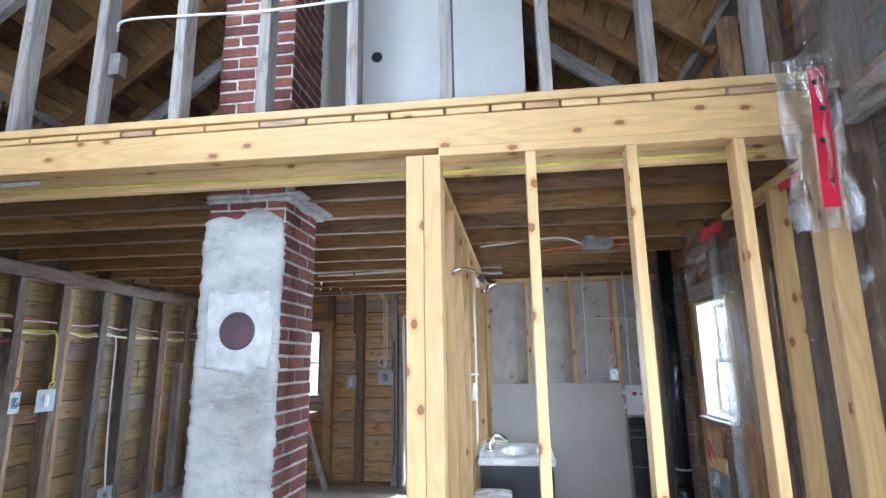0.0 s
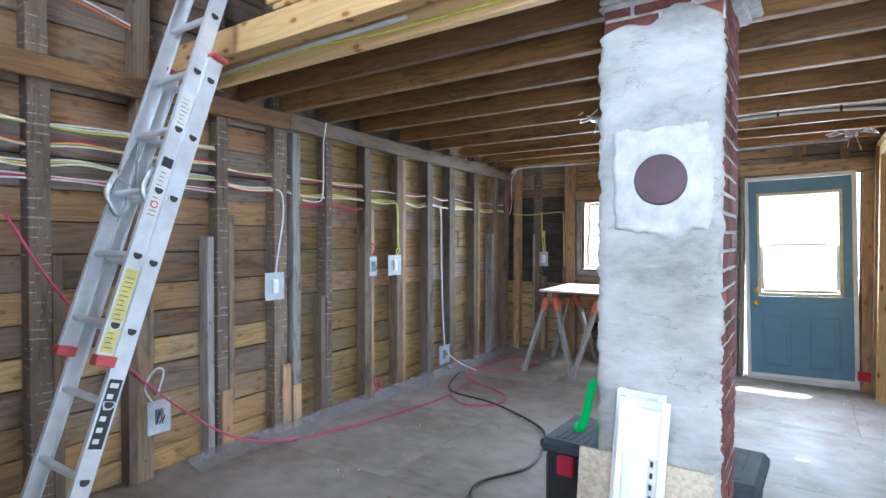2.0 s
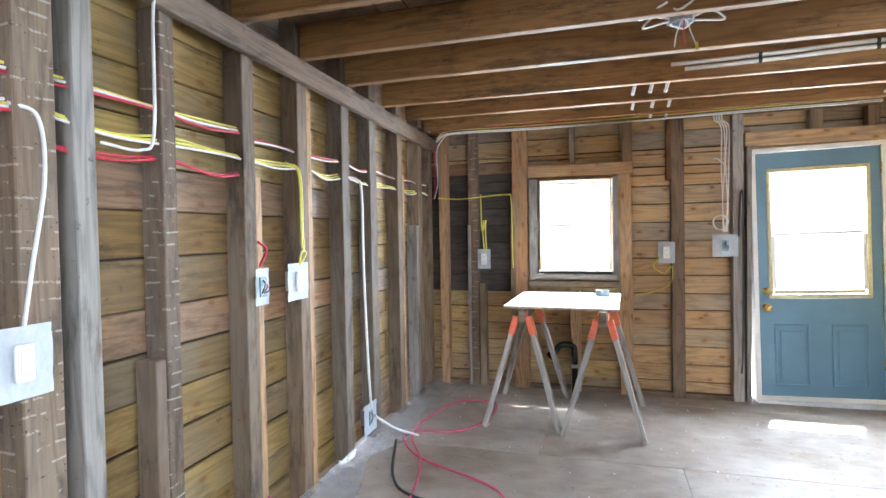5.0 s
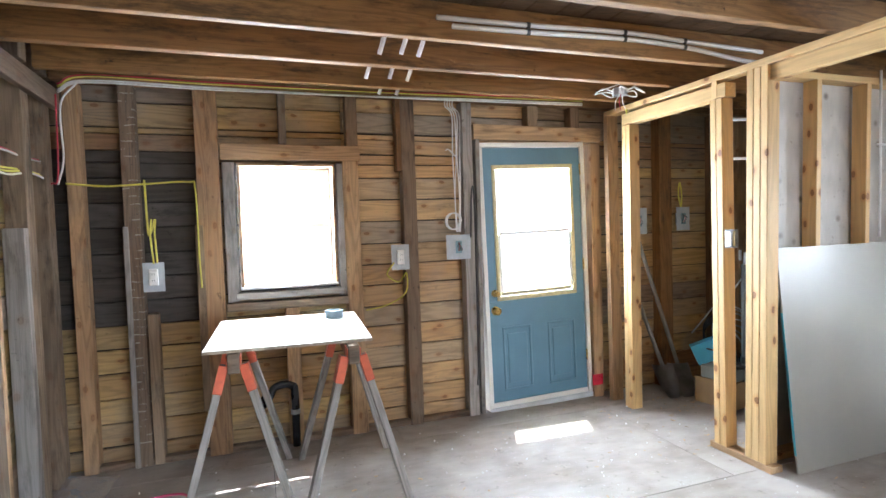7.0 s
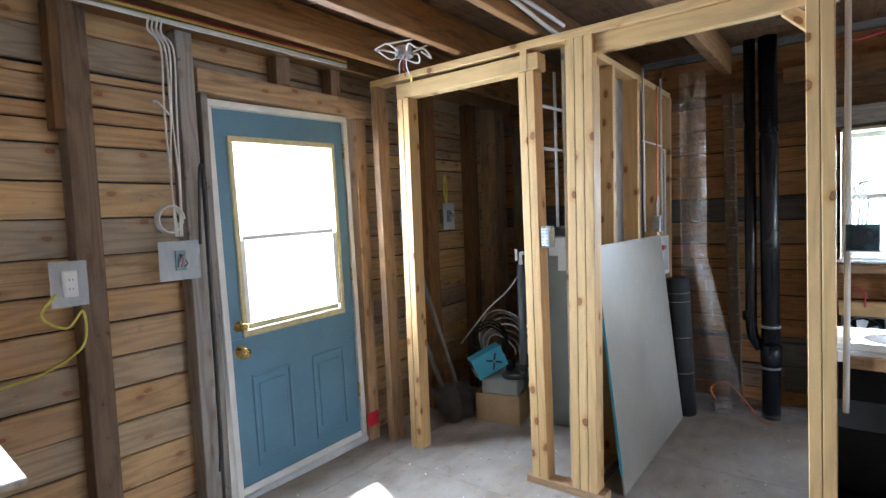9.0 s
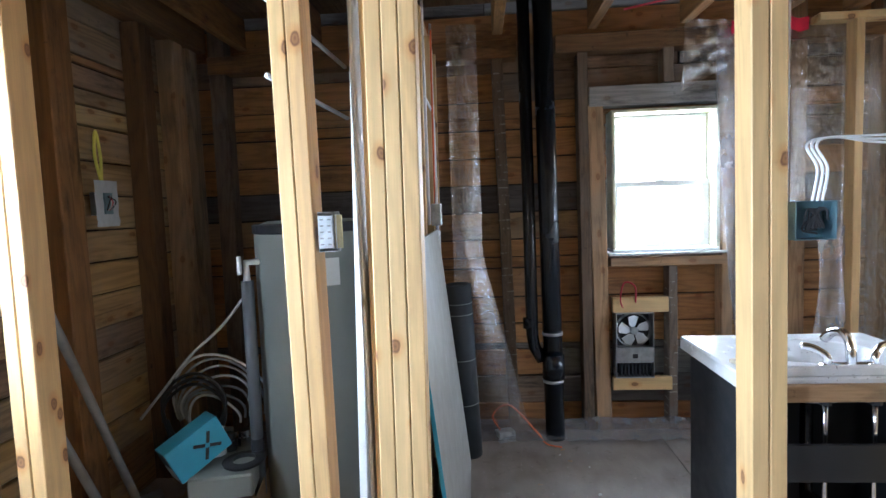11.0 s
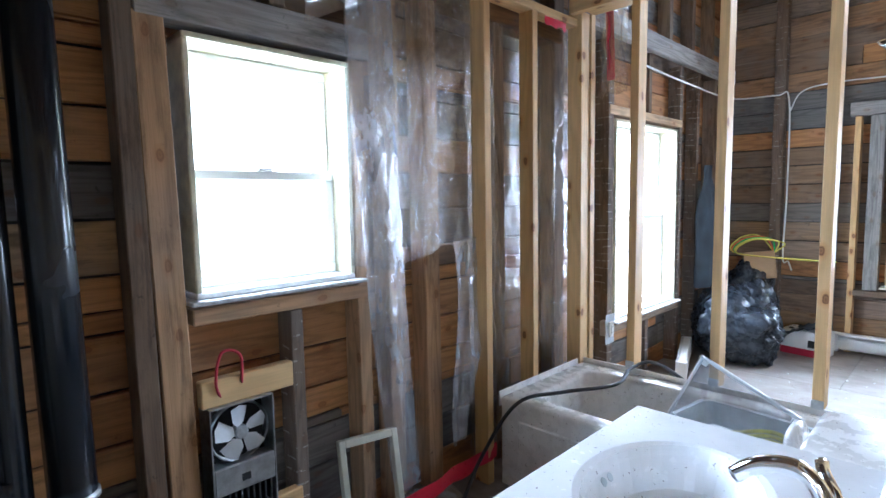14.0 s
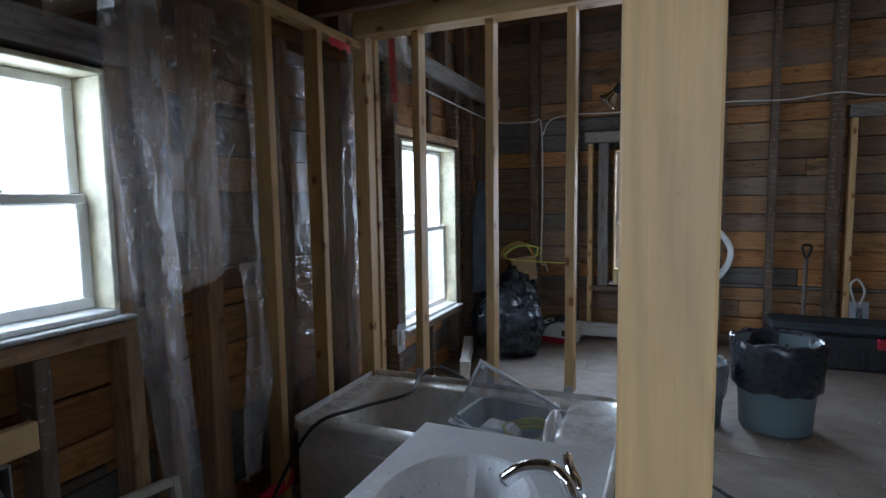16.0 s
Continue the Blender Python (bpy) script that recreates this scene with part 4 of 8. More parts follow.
bath_back = thing("partition_wall", "stud partition backed with grey plywood behind the bathroom", "stud wall")
for x in (-0.27, 0.12, 0.55, 0.965, 1.3):
    upright(bath_back, x - 0.02, x + 0.02, 5.385, 5.475, 0.04, 2.25, NEW_WOOD, lean=(0, -0.02))
timber("top_plate", (-0.295, 5.43, 2.275), (1.37, 5.43, 2.275), 0.09, 0.04, NEW_WOOD, bath_back, across=(0, 1, 0))
timber("sole_plate", (-0.295, 5.43, 0.02), (1.37, 5.43, 0.02), 0.09, 0.04, NEW_WOOD, bath_back, across=(0, 1, 0))
timber("plywood_back", (0.49, 5.483, 0.02), (0.49, 5.483, 2.3), 1.57, 0.012, GREY_PLY, bath_back, across=(1, 0, 0))

tub_wall = thing("stud_wall", "three slim studs of an open wall above the tub", "stud wall")
for x in (0.095, 0.515, 0.94):
    upright(tub_wall, x - 0.022, x + 0.022, 2.2, 2.29, 0.445, 2.378, lean=(-0.005, 0))
    put("clip", cube(x - 0.024, x + 0.024, 2.292, 2.297, 0.45, 0.49), STEEL, tub_wall, "small metal angle clip")
upright(tub_wall, 1.21, 1.298, 2.2, 2.245, 0.0, 2.378)
upright(tub_wall, 1.22, 1.308, 2.247, 2.33, 0.0, 2.378)
furring = thing("stud_wall", "short furring wall of new studs beside the tub", "stud wall")
for y in (2.72, 3.09):
    upright(furring, 1.25, 1.335, y - 0.022, y + 0.022, 0.0, 2.3)
timber("top_plate", (1.292, 2.33, 2.32), (1.292, 3.3, 2.32), 0.09, 0.04, NEW_WOOD, furring, across=(1, 0, 0))


# ---- windows and door ----
def window(name, side, a0, a1, z0, z1, label, split=0.5, sill=True, jamb=TAN_STUD, ledge=WHITE_PAINT):
    """A white two-sash window set in the wall's thickness."""
    w = WALLS[side]
    ob = structure(name, label)
    flat = w["along"] == 0

    def bar(nm, b0, b1, c0, c1, d0, d1, mat, parent=ob, bevel=0.004, lb=""):
        p, q = on_wall(w, b0, c0, d0), on_wall(w, b1, c1, d1)
        lo, hi = [min(s) for s in zip(p, q)], [max(s) for s in zip(p, q)]
        return put(nm, cube(lo[0], hi[0], lo[1], hi[1], lo[2], hi[2], bevel=bevel), mat, parent, lb)

    for b0, b1 in ((a0, a0 + 0.02), (a1 - 0.02, a1)):
        bar("window_frame", b0, b1, z0 + 0.0205, z1 - 0.0205, 0.0, 0.17, jamb, lb="rough wooden jamb lining")
    bar("window_frame", a0, a1, z1 - 0.02, z1, 0.0, 0.17, jamb)
    bar("window_frame", a0, a1, z0, z0 + 0.02, 0.0, 0.17, VINYL)
    if sill:
        bar("window_sill", a0 - 0.03, a1 + 0.03, z0 - 0.014, z0 + 0.0, -0.045, 0.12, ledge)
    zm = z0 + (z1 - z0) * split
    for nm, c0, c1, d in (("upper_sash", zm - 0.02, z1 - 0.022, 0.135), ("lower_sash", z0 + 0.022, zm + 0.02, 0.1)):
        sash = bar(nm, a0 + 0.022, a1 - 0.022, c0, c0 + 0.04, d, d + 0.03, VINYL)
        bar("rail", a0 + 0.022, a1 - 0.022, c1 - 0.035, c1, d, d + 0.03, VINYL, sash)
        bar("stile", a0 + 0.022, a0 + 0.06, c0 + 0.0405, c1 - 0.0355, d, d + 0.03, VINYL, sash)
        bar("stile", a1 - 0.06, a1 - 0.022, c0 + 0.0405, c1 - 0.0355, d, d + 0.03, VINYL, sash)
        pane = bar("pane", a0 + 0.06, a1 - 0.06, c0 + 0.04, c1 - 0.035, d + 0.012, d + 0.016, GLASS, sash, 0)
        pane.visible_shadow = False
    lm = (a0 + a1) / 2
    bar("latch", lm - 0.03, lm + 0.03, zm + 0.0205, zm + 0.032, 0.095, 0.125, VINYL, lb="small white sash latch")
    return ob


window("window_1", "far", -3.165, -2.535, 1.065, 1.895, "white sash window in a rough wooden opening", sill=False)
window("window_2", "right", 3.755, 4.365, 1.075, 1.905, "white sash window with a chipped sill", 0.48, jamb=OLD_PAINT, ledge=CHIPPED)
window("window_3", "back", -0.625, 0.165, 0.585, 1.935, "white sash window in the front room")
window("window_4", "right", 0.585, 1.615, 0.525, 1.895, "tall white sash window in the front room", jamb=OLD_PAINT)
window("window_5", "back", -2.2, -0.7, 3.3, 4.5, "wide gable window above the front room", sill=False)

door = structure("door_1", "blue steel door with a half window and brass knobs")
door.matrix_basis = pose(-0.942, 6.83, 0.0, 0, -1.5, 0)
for x0, x1 in ((-0.465, -0.43), (0.43, 0.465)):
    put("door_frame", cube(x0, x1, -0.005, 0.13, 0.0, 2.045), WHITE_PAINT, door, "white painted door frame")
put("door_frame", cube(-0.465, 0.465, -0.005, 0.13, 2.0455, 2.08), WHITE_PAINT, door)
put("threshold", cube(-0.46, 0.46, -0.02, 0.13, -0.005, 0.03), ALUMINIUM, door, "metal threshold strip")
# leaf, in pieces round the glazed opening
leaf = put("door_leaf", cube(-0.428, 0.428, 0.012, 0.056, 0.068, 0.86), DOOR_BLUE, door)
for b in ((-0.428, -0.345, 0.8605, 1.91), (0.345, 0.428, 0.8605, 1.91), (-0.428, 0.428, 1.9105, 2.04)):
    put("stile", cube(b[0], b[1], 0.012, 0.056, b[2], b[3], bevel=0.0), DOOR_BLUE, leaf)
put("sweep", cube(-0.428, 0.428, 0.004, 0.056, 0.032, 0.0675), WHITE_PAINT, leaf, "white bottom sweep with screws")
for x0 in (-0.325, 0.075):
    for b in ((x0, x0 + 0.25, 0.15, 0.168), (x0, x0 + 0.25, 0.637, 0.655), (x0, x0 + 0.018, 0.1685, 0.6365), (x0 + 0.232, x0 + 0.25, 0.1685, 0.6365)):
        put("panel_moulding", cube(b[0], b[1], 0.004, 0.014, b[2], b[3], bevel=0.004), DOOR_BLUE, leaf)
    put("panel", cube(x0 + 0.04, x0 + 0.21, 0.006, 0.014, 0.21, 0.6, bevel=0.005), DOOR_BLUE, leaf)
for b in ((-0.355, 0.355, 0.862, 0.895), (-0.355, 0.355, 1.877, 1.91), (-0.355, -0.325, 0.8955, 1.8765), (0.325, 0.355, 0.8955, 1.8765)):
    put("glazing_trim", cube(b[0], b[1], 0.0, 0.03, b[2], b[3], bevel=0.005), CREAM, leaf, "yellowed glazing trim")
for b in ((-0.31, 0.31, 1.37, 1.395), (-0.31, 0.31, 0.9, 0.93), (-0.325, -0.298, 0.9305, 1.3695), (0.298, 0.325, 0.9305, 1.3695)):
    put("inner_sash", cube(b[0], b[1], 0.01, 0.04, b[2], b[3], bevel=0.003), CREAM if b[3] < 0.95 else VINYL, leaf)
pane = put("pane", cube(-0.33, 0.33, 0.03, 0.034, 0.88, 1.89, bevel=0), GLASS, leaf)
pane.visible_shadow = False
for z, r in ((0.925, 0.024), (0.79, 0.03)):
    kn = put("knob", lathe(bmesh.new(), [(0.001, -0.062), (r * 0.8, -0.06), (r, -0.045), (r * 0.75, -0.028), (r * 0.4, -0.02), (r * 0.4, -0.006), (r * 1.15, -0.004), (r * 1.15, 0.0)], 20, pose(-0.375, 0.012, z, -90, 0, 0)), BRASS, leaf, "brass knob", True)
for z in (0.3, 1.05, 1.82):
    put("hinge", rod(bmesh.new(), (0.43, 0.006, z), (0.43, 0.006, z + 0.09), 0.008), BRASS, door, "brass hinge")
tape = put("tape_patch", cube(-0.50, -0.40, 6.793, 6.797, 0.1, 0.19, bevel=0), RED_TAPE)
tagged(tape, "red tape patch beside the door foot", "tape")


# ---- chimney ----
CX0, CX1, CY0, CY1 = -1.61, -1.175, 2.58, 3.02
chimney = thing("chimney", "brick chimney with a rough white parged front", "chimney")
put("mortar_core", cube(CX0 + 0.006, CX1 - 0.005, CY0 + 0.006, CY1 - 0.005, 0.0, 5.7, bevel=0), MORTAR, chimney, "grey mortar")


def brick_mesh(length, deep, seed):
    r = random.Random(seed)
    bm = cube(-length / 2, length / 2, -deep / 2, deep / 2, -0.028, 0.028, bevel=0.004)
    for v in bm.verts:
        v.co += Vector((r.uniform(-0.002, 0.002), r.uniform(-0.002, 0.002), r.uniform(-0.002, 0.002)))
    me = bpy.data.meshes.new("brick")
    bm.to_mesh(me)
    bm.free()
    me.materials.append(BRICK)
    return me


BR = {(ln, s): brick_mesh(ln, 0.1, s + int(ln * 100)) for ln in (0.205, 0.1, 0.15) for s in range(4)}


def brick(ln, x, y, z, turn):
    ob = new("brick", BR[(ln, rng.randrange(4))])
    ob.parent = chimney
    ob.matrix_basis = pose(x + rng.uniform(-0.002, 0.002), y + rng.uniform(-0.002, 0.002), z, 0, rng.uniform(-0.5, 0.5), turn + rng.uniform(-0.6, 0.6))


for c in range(66):
    z = 0.035 + c * 0.0695
    if z > 4.6:
        break
    sets = ((0.205, 0.205), (0.1, 0.205, 0.1))[c % 2]
    if z < 2.33 or z > 2.4:
        a = CY0 + 0.006                      # side that faces the door's hall
        for ln in sets:
            brick(ln, CX1 - 0.05, a + ln / 2, z, 90)
            a += ln + 0.012
    if z > 2.14:                             # front above the parging
        a = CX0 + 0.002
        for ln in sets[::-1] if c % 2 else sets:
            brick(ln, a + ln / 2, CY0 + 0.05, z, 0)
            a += ln + 0.012
    if z < 2.3:                              # other side, behind the parging's edge
        a = CY0 + 0.006
        for ln in sets:
            brick(ln, CX0 + 0.05, a + ln / 2, z, 90)
            a += ln + 0.012


def parging():
    """The rough plaster coat, with a ragged outline and a thicker square about the flue."""
    bm = bmesh.new()
    nx, nz = 36, 300
    rows = []
    for j in range(nz + 1):
        z = 2.26 * j / nz
        row = []
        for i in range(nx + 1):
            u = i / nx
            rag0 = 0.009 * noise.noise((3.1, z * 9, 0.3)) + 0.012 * noise.noise((1.1, z * 31, 2.3)) + 0.007 * noise.noise((2.1, z * 70, 5.3))
            rag1 = 0.009 * noise.noise((7.7, z * 9, 0.9)) + 0.012 * noise.noise((4.7, z * 29, 1.3)) + 0.007 * noise.noise((6.1, z * 66, 8.3))
            x = (CX0 - 0.012 + rag0) * (1 - u) + (CX1 - 0.004 + rag1) * u
            zz = z + 0.07 * noise.noise((x * 9, 5.5, 0.2)) * max(0.0, j / nz - 0.96) / 0.04
            thick = 0.02 + 0.006 * noise.noise((x * 5, z * 5, 1.0)) + 0.003 * noise.noise((x * 22, z * 22, 4.0)) - 0.012 * max(0.0, abs(u - 0.5) * 2 - 0.88) / 0.12
            row.append(bm.verts.new((x, CY0 - thick, zz)))
        rows.append(row)
    for a, b in zip(rows, rows[1:]):
        for i in range(nx):
            bm.faces.new((a[i], a[i + 1], b[i + 1], b[i]))
    back = [[bm.verts.new((r[0].co.x, CY0 + 0.014, r[0].co.z)), bm.verts.new((r[-1].co.x, CY0 + 0.014, r[-1].co.z))] for r in rows]
    for k in range(nz):
        bm.faces.new((back[k][0], rows[k][0], rows[k + 1][0], back[k + 1][0]))
        bm.faces.new((rows[k][-1], back[k][1], back[k + 1][1], rows[k + 1][-1]))
    return bm


put("parging", parging(), PARGE, chimney, "rough white parging with ragged edges", True)


def plaster_patch():
    """A whiter square of newer plaster about the flue, with a ragged outline."""
    bm, n = bmesh.new(), 40
    g = []
    for j in range(n + 1):
        row = []
        for i in range(n + 1):
            u, v = i / n * 2 - 1, j / n * 2 - 1
            rag = 1 + 0.12 * noise.noise((u * 1.9, v * 1.9, 7)) + 0.05 * noise.noise((u * 11, v * 11, 2)) - 0.1 * abs(u * v)
            x, z = -1.385 + 0.185 * u * rag, 1.655 + 0.215 * v * rag
            edge = min(1.0, (1 - max(abs(u), abs(v))) / 0.08)
            row.append(bm.verts.new((x, CY0 - 0.012 - 0.022 * edge - 0.004 * noise.noise((x * 12, z * 12, 3)), z)))
        g.append(row)
    for a, b in zip(g, g[1:]):
        for i in range(n):
            bm.faces.new((a[i], a[i + 1], b[i + 1], b[i]))
    return bm


put("plaster_patch", plaster_patch(), PATCH_PLASTER, chimney, "whiter plaster patch round the flue", True)
put("flue_cap", lathe(bmesh.new(), [(0.0001, -0.006), (0.088, -0.006), (0.094, 0.0), (0.094, 0.02)], 40, pose(-1.385, CY0 - 0.04, 1.655, -90, 0, 0)), RUST_CAP, chimney, "dark round flue cover")
bm = bmesh.new()
box(bm, CX0 - 0.02, CX1 + 0.04, CY0 - 0.01, CY1 + 0.05, 2.335, 2.365, bevel=0.012)
box(bm, CX0 - 0.015, CX1 + 0.085, CY0 - 0.015, CY1 + 0.09, 2.362, 2.385, bevel=0.01)
bmesh.ops.subdivide_edges(bm, edges=bm.edges[:], cuts=3, use_grid_fill=True)
for v in bm.verts:
    v.co += 0.012 * Vector(noise.noise_vector(v.co * 16))
put("cement_collar", bm, CEMENT, chimney, "ragged grey cement collar", True)


# ---- things of the kitchen ----
def ladder():
    """An extension ladder, its fly section raised in front of its base section."""
    ob = thing("extension_ladder", "aluminium extension ladder leaning against the loft beam", "ladder", at=(-3.53, 1.22, 0))
    tilt = math.degrees(math.atan(0.325))

    def section(nm, half, off, s0, s1, caps):
        m = pose(0, 0, 0, -tilt, 0, 0)
        rails = []
        for s in (-1, 1):
            bm = bmesh.new()
            x = s * half
            outline = [(0, -0.036), (0, 0.036), (-0.026, 0.036), (-0.026, 0.032), (-0.004, 0.032), (-0.004, -0.032), (-0.026, -0.032), (-0.026, -0.036)]
            low, high = ([bm.verts.new((x + s * u, off + v, z)) for u, v in outline] for z in (s0, s1))
            for i in range(8):
                bm.faces.new((low[i - 1], low[i], high[i], high[i - 1]))
            bm.faces.new(low)
            bm.faces.new(high)
            bmesh.ops.recalc_face_normals(bm, faces=bm.faces)
            bmesh.ops.transform(bm, matrix=m, verts=bm.verts)
            r = put("rail", bm, ALUMINIUM, ob)
            rails.append(r)
            if caps:
                end, tall = (s0, 0.04) if caps < 0 else (s1 - 0.012, 0.016)
                put("end_cap", cube(x - 0.03, x + 0.03, off - 0.04, off + 0.04, end - 0.005, end + tall, m=m, bevel=0.004), RED_CAP, r, "red plastic end cap")
        z = s0 + 0.17
        while z < s1 - 0.05:
            bm = bmesh.new()
            rod(bm, (-half + 0.002, off, z), (half - 0.002, off, z), 0.017, n=10)
            bmesh.ops.transform(bm, matrix=m, verts=bm.verts)
            put("rung", bm, ALUMINIUM, ob)
            for nm, r, d0, d1, mt in (("rung_end", 0.025, 0.0, 0.004, ALUMINIUM), ("rung_hole", 0.019, 0.004, 0.0048, INK)):
                bm = bmesh.new()
                rod(bm, (half + d0, off, z), (half + d1, off, z), r, n=18)
                for v in bm.verts:
                    v.co.z = min(v.co.z, z + r * 0.42)
                bmesh.ops.transform(bm, matrix=m, verts=bm.verts)
                end_ = put(nm, bm, mt, ob if nm == "rung_end" else end_, "flared rung end" if nm == "rung_end" else "")
            z += 0.305
        return m

    section("base", 0.205, 0.035, 0.02, 2.45, 1)
    m = section("fly", 0.185, -0.03, 0.95, 3.65, -1)
    for s in (-1, 1):
        x = s * 0.165
        for nm, pts, r, bent in (("rung_lock", [(x, -0.07, 1.8), (x, -0.03, 2.0), (x, 0.03, 1.78), (x, -0.07, 1.8)], 0.009, False), ("hook", [(x, -0.075, 1.82), (x, -0.09, 1.72), (x, -0.05, 1.66), (x, -0.01, 1.63), (x, 0.02, 1.68), (x, 0.01, 1.72)], 0.014, True), ("spring", [(x, 0.03, 1.78), (x, 0.035, 1.7), (x, 0.0, 1.6)], 0.006, True)):
            hook = tube(bmesh.new(), pts, r, 8, 5, bent)
            bmesh.ops.transform(hook, matrix=m, verts=hook.verts)
            put(nm, hook, STEEL, ob, "cast metal rung lock", True)
    for nm, z0, z1, mt, lb in (("badge", 0.62, 0.9, INK, "black oval name badge"), ("warning_label", 1.0, 1.36, YELLOW_LABEL, "yellow printed label"), ("label", 1.59, 1.84, LABEL, "white printed label"), ("label", 2.02, 2.22, LABEL, "white printed label")):
        off = 0.035 if z0 < 0.9 else -0.03
        half = 0.205 if z0 < 0.9 else 0.185
        p = put(nm, cube(half + 0.0005, half + 0.0025, off - 0.026, off + 0.026, z0, z1, m=m, bevel=0), mt, ob, lb)
        k = z0 + 0.02
        while k < z1 - 0.02:
            put("bar", cube(half + 0.002, half + 0.0035, off - 0.018, off + (0.016 if rng.random() < 0.6 else 0.006), k, k + (0.02 if mt is INK else 0.003), m=m, bevel=0), LABEL if mt is INK else INK, p)
            k += 0.045 if mt is INK else 0.02
    for z, mt, r in ((1.66, RED_TAPE, 0.017), (1.66, LABEL, 0.012)):
        disc = rod(bmesh.new(), (0.188 + (0.0006 if mt is LABEL else 0), -0.03, z), (0.1893 + (0.0006 if mt is LABEL else 0), -0.03, z), r, n=20)
        bmesh.ops.transform(disc, matrix=m, verts=disc.verts)
        put("warning_sign", disc, mt, ob, "round red and white warning sign")
    put("warning_sign", cube(0.1865, 0.1893, -0.054, -0.006, 1.84, 1.885, m=m, bevel=0), INK, ob, "small black and red warning sign")
    for s in (-1, 1):
        put("shoe", cube(s * 0.205 - 0.03, s * 0.205 + 0.03, 0.0, 0.1, 0.0, 0.03), BLACK_PLASTIC, ob, "black rubber shoe")
    return ob


RED_CAP = plain_mat("faded_red_plastic", (0.5, 0.08, 0.08), 0.5, 0, 0.15, 20)
ladder()


def sawhorse(at, turn):
    ob = thing("sawhorse", "timber sawhorse with orange folding brackets", "sawhorse", "sawhorses under the board", at, turn)
    put("top_rail", cube(-0.028, 0.028, -0.36, 0.36, 0.765, 0.862, bevel=0.004), OLD_STUD, ob)
    for sy in (-1, 1):
        for sx in (-1, 1):
            timber("leg", (sx * 0.27, sy * 0.42, 0.0), (sx * 0.045, sy * 0.3, 0.8), 0.085, 0.036, GREY_STUD, ob, across=(0, 1, 0))
            br = timber("bracket", (sx * 0.082, sy * 0.32, 0.67), (sx * 0.046, sy * 0.301, 0.80), 0.095, 0.044, ORANGE_PLASTIC, ob, across=(0, 1, 0), label="orange folding bracket")
        for sx in (-1, 1):
            put("saddle", cube(min(sx * 0.0285, sx * 0.036), max(sx * 0.0285, sx * 0.036), sy * 0.3 - 0.05, sy * 0.3 + 0.05, 0.775, 0.845, bevel=0.002), ORANGE_PLASTIC, ob, "orange bracket cheek")
            for dz in (0.7, 0.76):
                put("bolt", rod(bmesh.new(), (sx * (0.095 - 0.25 * (dz - 0.67)), sy * 0.318, dz), (sx * (0.101 - 0.25 * (dz - 0.67)), sy * 0.318, dz + 0.002), 0.007, n=8), STEEL, ob)
    return ob


h1 = sawhorse((-3.19, 6.19, 0), 0)
h2 = copy_thing(h1, pose(-2.6, 6.12, 0, 0, 0, -3))
bench = put("work_board", cube(-0.41, 0.41, -0.39, 0.39, -0.009, 0.009, bevel=0.002), WORK_TOP)
bench.matrix_basis = pose(-2.9, 6.23, 0.883, 1.6, 0, -3)
put("edge_band", cube(-0.411, 0.411, -0.3915, -0.3902, -0.008, 0.005, bevel=0), PARTICLE, bench, "bare particle-board edge")
for x, y in ((-0.27, -0.22), (0.3, -0.24), (-0.2, 0.25), (0.26, 0.2), (0.05, -0.05)):
    put("screw_hole", lathe(bmesh.new(), [(0.0001, 0.0), (0.009, 0.0), (0.01, -0.001)], 10, pose(x, y, 0.0097)), INK, bench)
tagged(bench, "white-faced board laid across two sawhorses", "work board")
tp = put("tape_roll", lathe(bmesh.new(), [(0.038, 0.0), (0.055, 0.0), (0.055, 0.048), (0.038, 0.048), (0.038, 0.0)], 24), GREY_BIN)
tp.location = (-2.62, 6.46, 0.896)
tagged(tp, "grey roll of duct tape on the board", "tape roll")

# ---- bathroom ----
PALE_BOARD = plain_mat("pale_drywall_paper", (0.37, 0.35, 0.305), 0.4, 0, 0.05, 2.5)
GREY_TOTE = plain_mat("pale_grey_tote_plastic", (0.42, 0.46, 0.48), 0.4, 0, 0.06, 4)
CREAM_METAL = plain_mat("cream_enamel", (0.55, 0.54, 0.44), 0.4, 0, 0.08, 8)
CLEAR_KNOB = plain_mat("clear_acrylic_knob", (0.85, 0.87, 0.88), 0.08, 0, 0.04, 8)
TOTE_RIM = plain_mat("milky_tote_rim", (0.62, 0.65, 0.67), 0.35, 0, 0.05, 8)
CLEAR_SHEET = film_mat("clear_lid_plastic", (0.5, 0.52, 0.54), 0.9, 0.15, 0.25, 0.001)
CLEAR_KNOB.node_tree.nodes["Principled BSDF"].inputs["Transmission Weight"].default_value = 0.8
sheet = put("drywall_sheet", cube(-0.61, 0.61, -0.006, 0.006, 0.0, 1.27, bevel=0.001), PALE_BOARD)
sheet.matrix_basis = pose(0.355, 5.225, 0.003, -6.0, 0, 0.7)
tagged(sheet, "cut grey drywall sheet leaning on the partition", "drywall sheet")
put("paper_edge", cube(-0.613, -0.6105, -0.0065, 0.0065, 0.1, 0.9, bevel=0), BLUE_CARTON, sheet, "blue printed edge tape")
underlay = put("underlay_roll", lathe(bmesh.new(), [(0.0, 0.0), (0.075, 0.0), (0.075, 0.96), (0.06, 0.965), (0.055, 0.95), (0.03, 0.955), (0.0, 0.95)], 24), FELT, None, "", True)
underlay.matrix_basis = pose(1.08, 5.24, 0, -2, -1.5, 0)
tagged(underlay, "roll of black underlay standing upright", "underlay roll")
